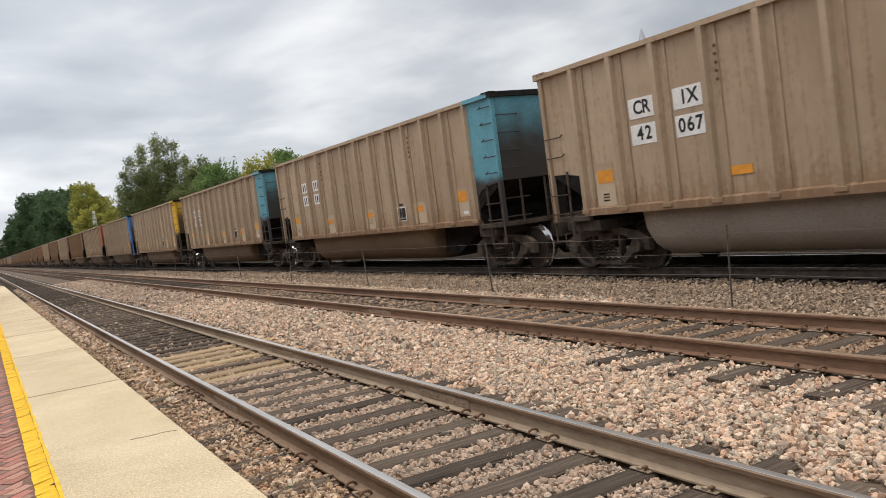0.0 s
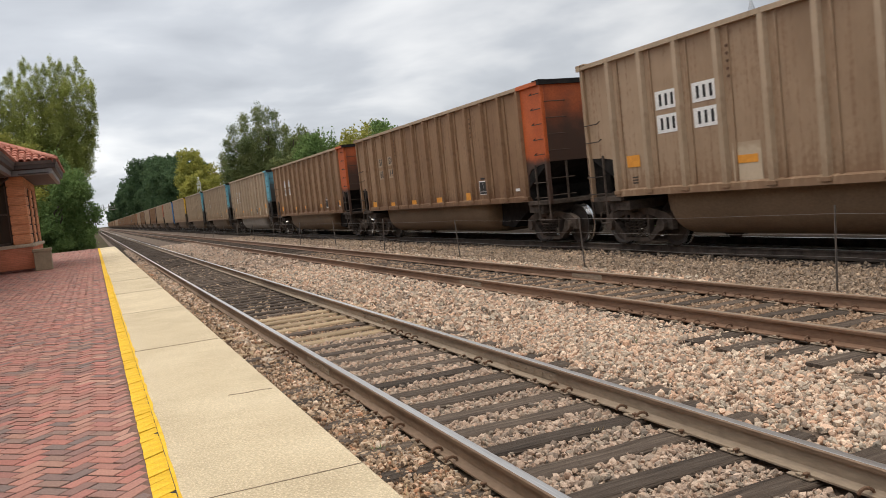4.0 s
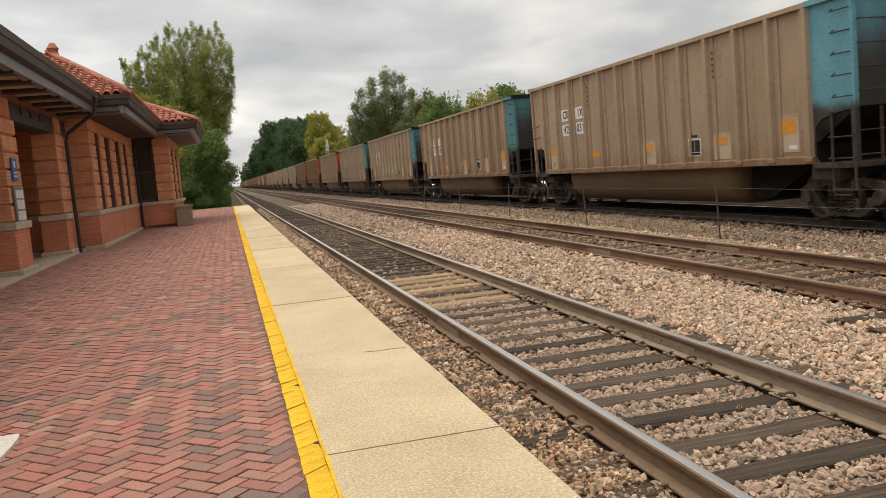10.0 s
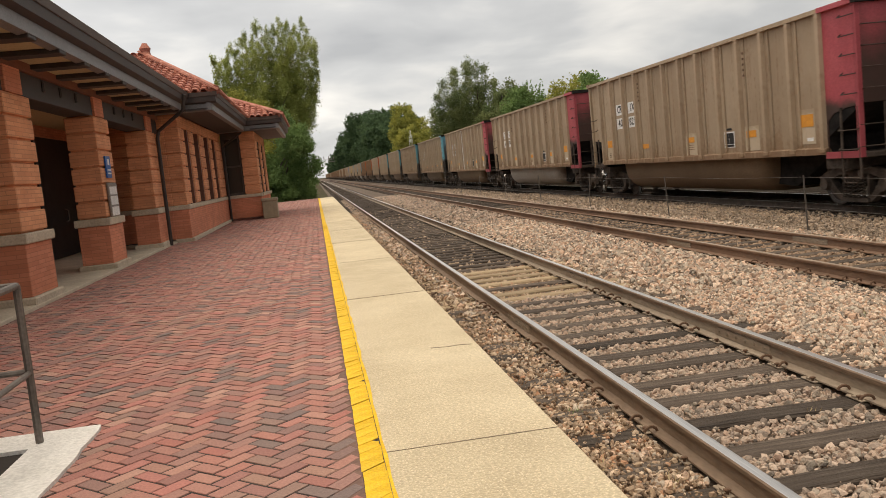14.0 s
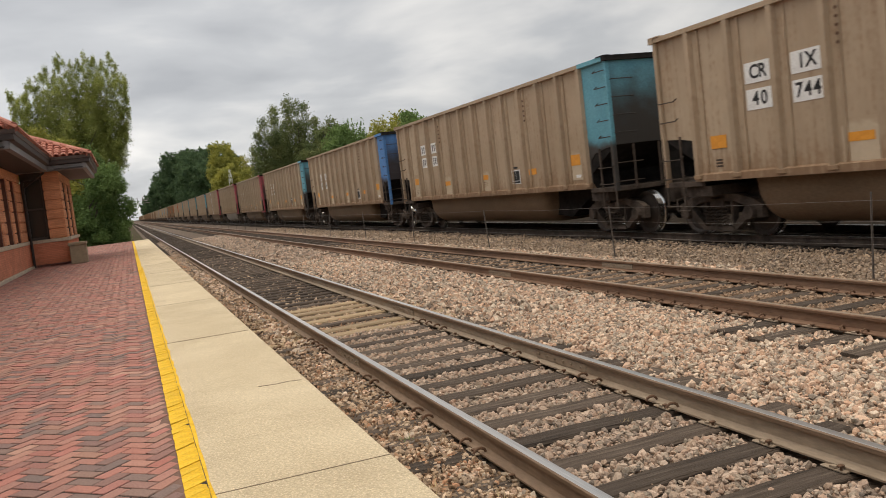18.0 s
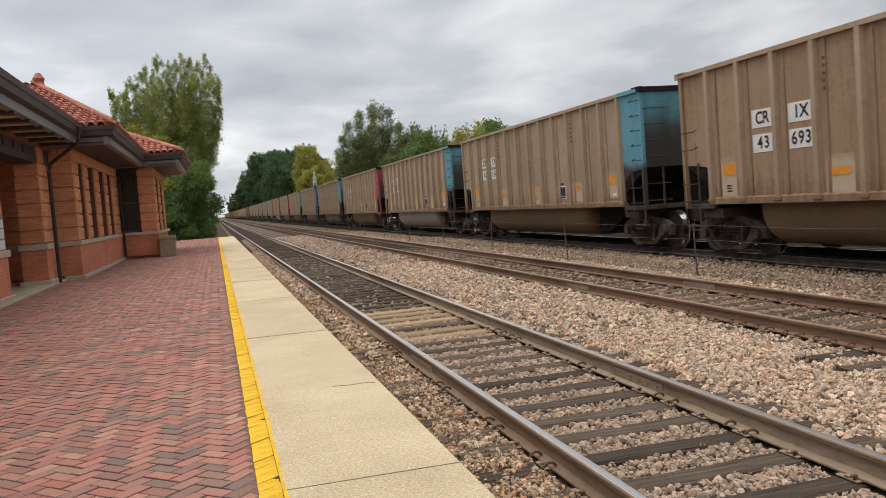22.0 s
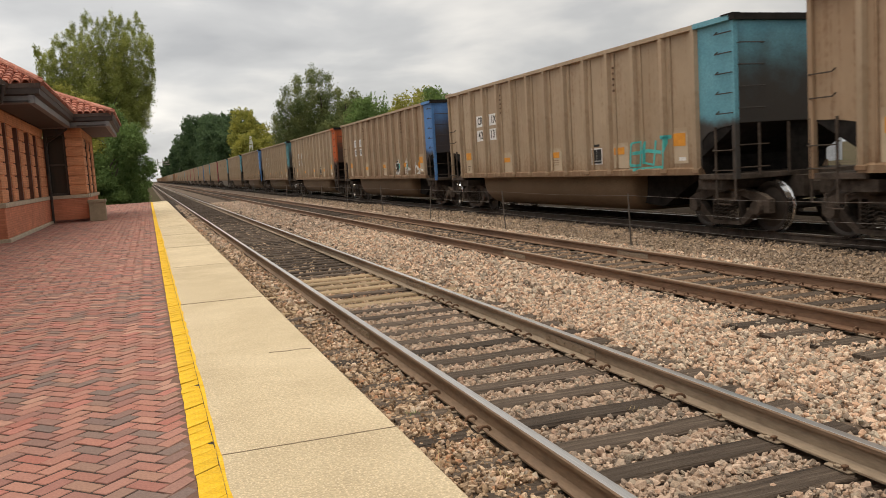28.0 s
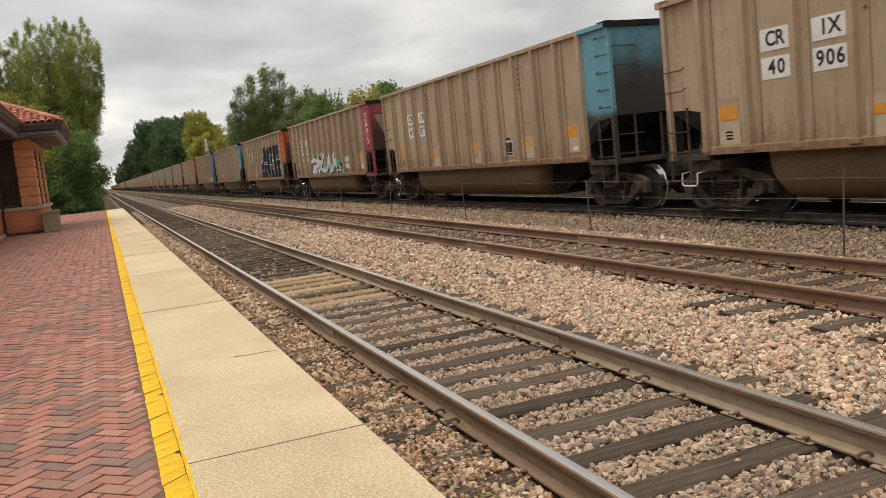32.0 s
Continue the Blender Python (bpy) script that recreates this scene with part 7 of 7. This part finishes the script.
# tall cottonwood behind the platform's end, in upright plumes
TIPS = [(-3.5 + 0.27 * k, 12.4 + 3.1 * math.sin(min(1.0, (k + 2) / 26) * 1.5) + rt2.uniform(-0.9, 0.3)) for k in range(32)] + [(5.3, 13.4), (5.2, 12.2), (4.8, 11.0), (-3.6, 11.2)]
plumes = plume_blobs(rt2, TIPS, (2.2, 6.5), 0.8, 0.13)
for k in range(30):
    px = rt2.uniform(-3.0, 4.9)
    plumes.append((px, rt2.uniform(-2, 2), rt2.uniform(8.5, 13.2 + 0.22 * px), 0.6, 0.8, 0.75, 0.7))
for k in range(14):
    plumes.append((rt2.uniform(-1.5, 2.9), rt2.uniform(-1.5, 1.5), rt2.uniform(2.5, 8.5), 0.8, 1.1, 1.0, 0.8))
tree(-4.0, 76, 13, plumes, "leaf_olive", 135000, 0.066, 31, "tall cottonwood with upright olive-green plumes", trunk=0.45, limbs=22, up=0.12, loose=0.9)
simple_tree(-2.3, 67, 6.2, 2.9, "leaf_mid", 32, "leafy green shrub tree past the platform", 26000, 0.095, low=0.06, trunk=0.14)
simple_tree(-4.9, 69, 9.4, 2.6, "leaf_yellow", 33, "yellow-green young tree behind the station", 15000, 0.10, low=0.35, trunk=0.16)
simple_tree(-4.7, 67.0, 5.0, 2.6, "leaf_mid", 34, "dense green bush beside the platform", 20000, 0.095, low=0.05, trunk=0.12)
simple_tree(-8.5, 70, 8.5, 3.2, "leaf_mid", 35, "leafy green tree behind the station", 14000, 0.13)
simple_tree(-2.6, 70.5, 9.0, 2.0, "leaf_mid", 36, "leafy green tree beside the track", 20000, 0.105, low=0.1)
for k in range(8):
    simple_tree(-3.4 - rt2.uniform(0, 4), 84 + 16 * k, 6 + rt2.uniform(0, 4), 2.8, "leaf_dark" if k % 2 else "leaf_mid", 40 + k, "green tree along the track", 5500, 0.2)


rg0 = np.random.default_rng(5)
# beyond the train
tree(20.2, 100, 12.5, plume_blobs(rg0, [(-5.2, 8.6), (-4.8, 9.9), (-4.0, 11.4), (-3.0, 11.9), (-2.1, 12.6), (-1.2, 13.0), (-0.3, 13.9), (0.5, 13.1), (1.2, 12.6), (1.8, 11.0), (2.2, 9.2), (-3.4, 9.6), (-1.6, 10.4), (0.6, 10.2)], (-1.4, 2.0), 1.55, 0.35), "leaf_pine", 100000, 0.098, 50, "tall dark green tree with ragged pointed top", trunk=0.4, limbs=16, loose=1.75)
simple_tree(21.5, 92, 10.7, 3.6, "leaf_pine", 51, "dark green tree beside a taller one", 20000, 0.13)
simple_tree(22, 82, 10.6, 3.8, "leaf_mid", 52, "green tree beyond the train", 20000, 0.13)
simple_tree(20.0, 172, 15.3, 5.8, "leaf_yellow", 53, "tree turning yellow beyond the train", 26000, 0.2, n=14)
simple_tree(18.5, 152, 10.0, 4.0, "leaf_yellow", 54, "lower yellowing tree beyond the train", 10000, 0.2, n=9)
for k in range(9):
    simple_tree(19 + rt2.uniform(-1, 5), 200 + 15 * k, 16.2 + 0.7 * k + rt2.uniform(-2, 1.5), 8.5, "leaf_dark", 60 + k, "large dark green tree in a row", 17000, 0.28, n=13, trunk=0.4)
for k in range(10):
    simple_tree(19 + rt2.uniform(-3, 3), 345 + 45 * k, 20 + rt2.uniform(-2, 3) - k, 9.0, "leaf_dark", 80 + k, "distant dark green tree", 4000, 0.55, trunk=0.4)
simple_tree(21, 57, 8.0, 2.7, "leaf_mid", 92, "green tree top above the train", 14000, 0.11)
simple_tree(22, 70, 8.0, 3.0, "leaf_yellow", 93, "yellowish tree above the train", 12000, 0.115)
simple_tree(23, 46, 6.6, 2.2, "leaf_olive", 94, "olive tree beyond the train", 10000, 0.11)
for k in range(10):
    simple_tree(17.5 + rt2.uniform(0, 2), 4 + 9 * k, 2.2 + rt2.uniform(0, 0.8), 2.2, "leaf_mid", 100 + k, "low green hedge bush beyond the tracks", 3500, 0.11, n=6, low=0.1, trunk=0.06)

# dry weeds in the dirt beside the platform
for k, (wx, wy, n_) in enumerate(((1.60, 3.75, 26), (1.72, 4.15, 20), (1.50, 4.55, 14), (1.66, 5.6, 16), (1.45, 6.9, 12), (3.02, 4.9, 10), (5.0, 7.2, 12))):
    rw = np.random.default_rng(300 + k)
    a = rw.uniform(0, math.tau, n_)
    ln = rw.uniform(0.03, 0.10, n_)
    o = rw.normal(size=(n_, 2)) * 0.025
    tip = np.c_[o[:, 0] + np.cos(a) * ln * 0.8, o[:, 1] + np.sin(a) * ln * 0.8, ln * rw.uniform(0.4, 1.0, n_)]
    w0 = np.c_[o[:, 0] - np.sin(a) * 0.004, o[:, 1] + np.cos(a) * 0.004, np.zeros(n_)]
    w1 = np.c_[o[:, 0] + np.sin(a) * 0.004, o[:, 1] - np.cos(a) * 0.004, np.zeros(n_)]
    put("weed", soup("weed", np.stack([w0, w1, tip], 1).reshape(-1, 3), np.arange(n_ * 3).reshape(-1, 3), "straw" if k % 3 else "leaf_mid"), m=pose(wx, wy, -0.375),
        label="small dry weed growing in the ballast", category="weed", group="weeds in the ballast")

# church spire beyond the train
bm = bmesh.new()
for r0, r1, z0, z1 in ((1.6, 1.6, -0.5, 9.0), (1.3, 1.1, 9.0, 11.5), (0.8, 0.75, 11.5, 13.2), (0.95, 0.6, 13.2, 13.5), (0.55, 0.5, 13.5, 14.4), (0.6, 0.06, 14.4, 16.3)):
    rod(bm, (0, 0, z0), (0, 0, z1), r0, r1, 8)
put("church_spire", mesh_of("church_spire", bm, "zinc"), m=pose(60, 63, 0), label="grey tiered church spire above the train", category="church tower")
# pale building beyond the tracks
bm = bmesh.new()
box(bm, 40, 52, -30, 20, -0.47, 5.0, bevel=0.05)
put("pale_building", mesh_of("pale_building", bm, "white"), label="low pale building beyond the tracks", category="building")
# signal bridge far down the line
bridge = empty("signal_bridge", pose(0, 400, 0), "thin signal bridge over distant tracks", "signal bridge")
bm = bmesh.new()
for x in (-1.5, 14.5):
    rod(bm, (x, 0, -0.47), (x, 0, 10), 0.16, sides=6)
part("post_pair", bm, "steel", bridge)
bm = bmesh.new()
for z in (8.4, 9.4):
    rod(bm, (-1.5, 0, z), (14.5, 0, z), 0.1, sides=6)
part("beam", bm, "steel", bridge)
for x in (0.6, 2.9, 5.2, 7.5, 9.8):
    bm = bmesh.new()
    box(bm, x - 0.18, x + 0.18, -0.2, 0.2, 9.5, 11.0)
    part("signal_head", bm, "steel", bridge)
# pale post by the yellow tree
bm = bmesh.new()
rod(bm, (0, 0, -0.47), (0, 0, 7.2), 0.42, 0.36, 10)
rod(bm, (0, 0, 7.2), (0, 0, 8.1), 0.25, 0.2, 10)
put("pale_post", mesh_of("pale_post", bm, "white"), m=pose(17.6, 150, 0), label="tall pale post before yellow trees", category="post")

# ---- herringbone paving, last of the pieces ----
def pavers():
    """Bricks of 0.2 by 0.1 m laid in herringbone at 45 degrees to the platform."""
    A, B = 0.2, 0.1
    bm = bmesh.new()
    box(bm, -A / 2 + 0.0062, A / 2 - 0.0062, -B / 2 + 0.0062, B / 2 - 0.0062, -0.03, 0.0, bevel=0.003)
    one = mesh_of("paver", bm, "paver_one")
    c45 = math.cos(math.pi / 4)
    rp = random.Random(11)
    cells = []
    for j in range(-330, 330):
        for i in range(-34, 3):
            # L-shaped repeat: one lying, one standing brick
            bx = (i * 4 + j) * B
            by = j * B
            for (px, py, turn) in ((bx + B, by + B / 2, 0), (bx + 2.5 * B, by, 90)):
                x, y = (px - py) * c45, (px + py) * c45
                cells.append((x, y, turn))
    g = 0.0062
    rect = [(-A / 2 + g, -B / 2 + g), (A / 2 - g, -B / 2 + g), (A / 2 - g, B / 2 - g), (-A / 2 + g, B / 2 - g)]
    verts, faces = [], []
    near = 0
    for x, y, turn in cells:
        y += 30.0
        if not (-8.5 < x < 0.17 and -12.0 < y < END_Y):
            continue
        if (y > 9 or y < 2) and x < -4.3:
            continue
        if x < -1.53 and -3.1 < y < 5.48:
            continue
        z = rp.uniform(-0.002, 0.003)
        if near < 300 and 4.0 < y < 6.6 and -1.42 < x < -0.03:
            near += 1
            put("paver", one, platform, pose(x, y, z, rp.uniform(-0.8, 0.8), rp.uniform(-0.8, 0.8), 45 + turn))
            continue
        a = math.radians(45 + turn)
        ca, sa = math.cos(a), math.sin(a)
        o = len(verts)
        tx, ty = rp.uniform(-0.012, 0.012), rp.uniform(-0.012, 0.012)
        for zz in (-0.03, 0.0):
            for px, py in rect:
                verts.append((min(0.107, x + px * ca - py * sa), y + px * sa + py * ca, z + zz + px * tx + py * ty))
        faces += [(o + a_, o + b_, o + c_, o + d_) for a_, b_, c_, d_ in ((4, 5, 6, 7), (0, 1, 5, 4), (1, 2, 6, 5), (2, 3, 7, 6), (3, 0, 4, 7))]
    tagged(put("pavers", soup("pavers", verts, faces, "paver"), platform), kind="stuff")


pavers()


# ---- motion ----
# the train's pull is a little uneven: seconds, metres ahead of an even run
SURGE = [(0.0, 0.25), (1.0, -0.12), (2.0, -0.09), (3.0, 0.36), (6.0, -0.12), (7.0, 0.38), (8.0, 0.42), (9.0, 0.0), (10.0, 0.10), (11.0, 0.09), (12.0, 0.36),
         (13.0, 0.05), (14.0, 0.36), (15.0, 0.20), (18.0, -0.20), (19.0, 0.17), (20.0, -0.35), (21.0, -0.31), (22.0, 0.15), (23.0, -0.30), (24.0, -0.10),
         (25.0, -0.42), (28.0, -0.27), (29.0, 0.26), (30.0, -0.05), (31.0, 0.40), (32.0, 0.02)]


def motions():
    for car in CARS:
        x, y, z = car.matrix_basis.translation
        walk(car, [(t, pose(x, y + SPEED * t + surge, z)) for t, surge in SURGE])
    # rolling wheels: one turn law for the leading and one for the trailing wheelsets of a truck
    turn = -math.degrees(SPEED / WHEEL_R) / FPS
    for e, sets in WHEELSETS.items():
        first = sets[0]
        walk(first, [(k / FPS, pose(0, e * AXLE, WHEEL_R, turn * k % 360, 0, 0)) for k in range(32 * FPS + 1)])
        src = first.animation_data
        for ws in sets[1:]:
            ws.rotation_mode = "QUATERNION"
            ad = ws.animation_data_create()
            ad.action = src.action
            ad.action_slot = src.action_slot


motions()
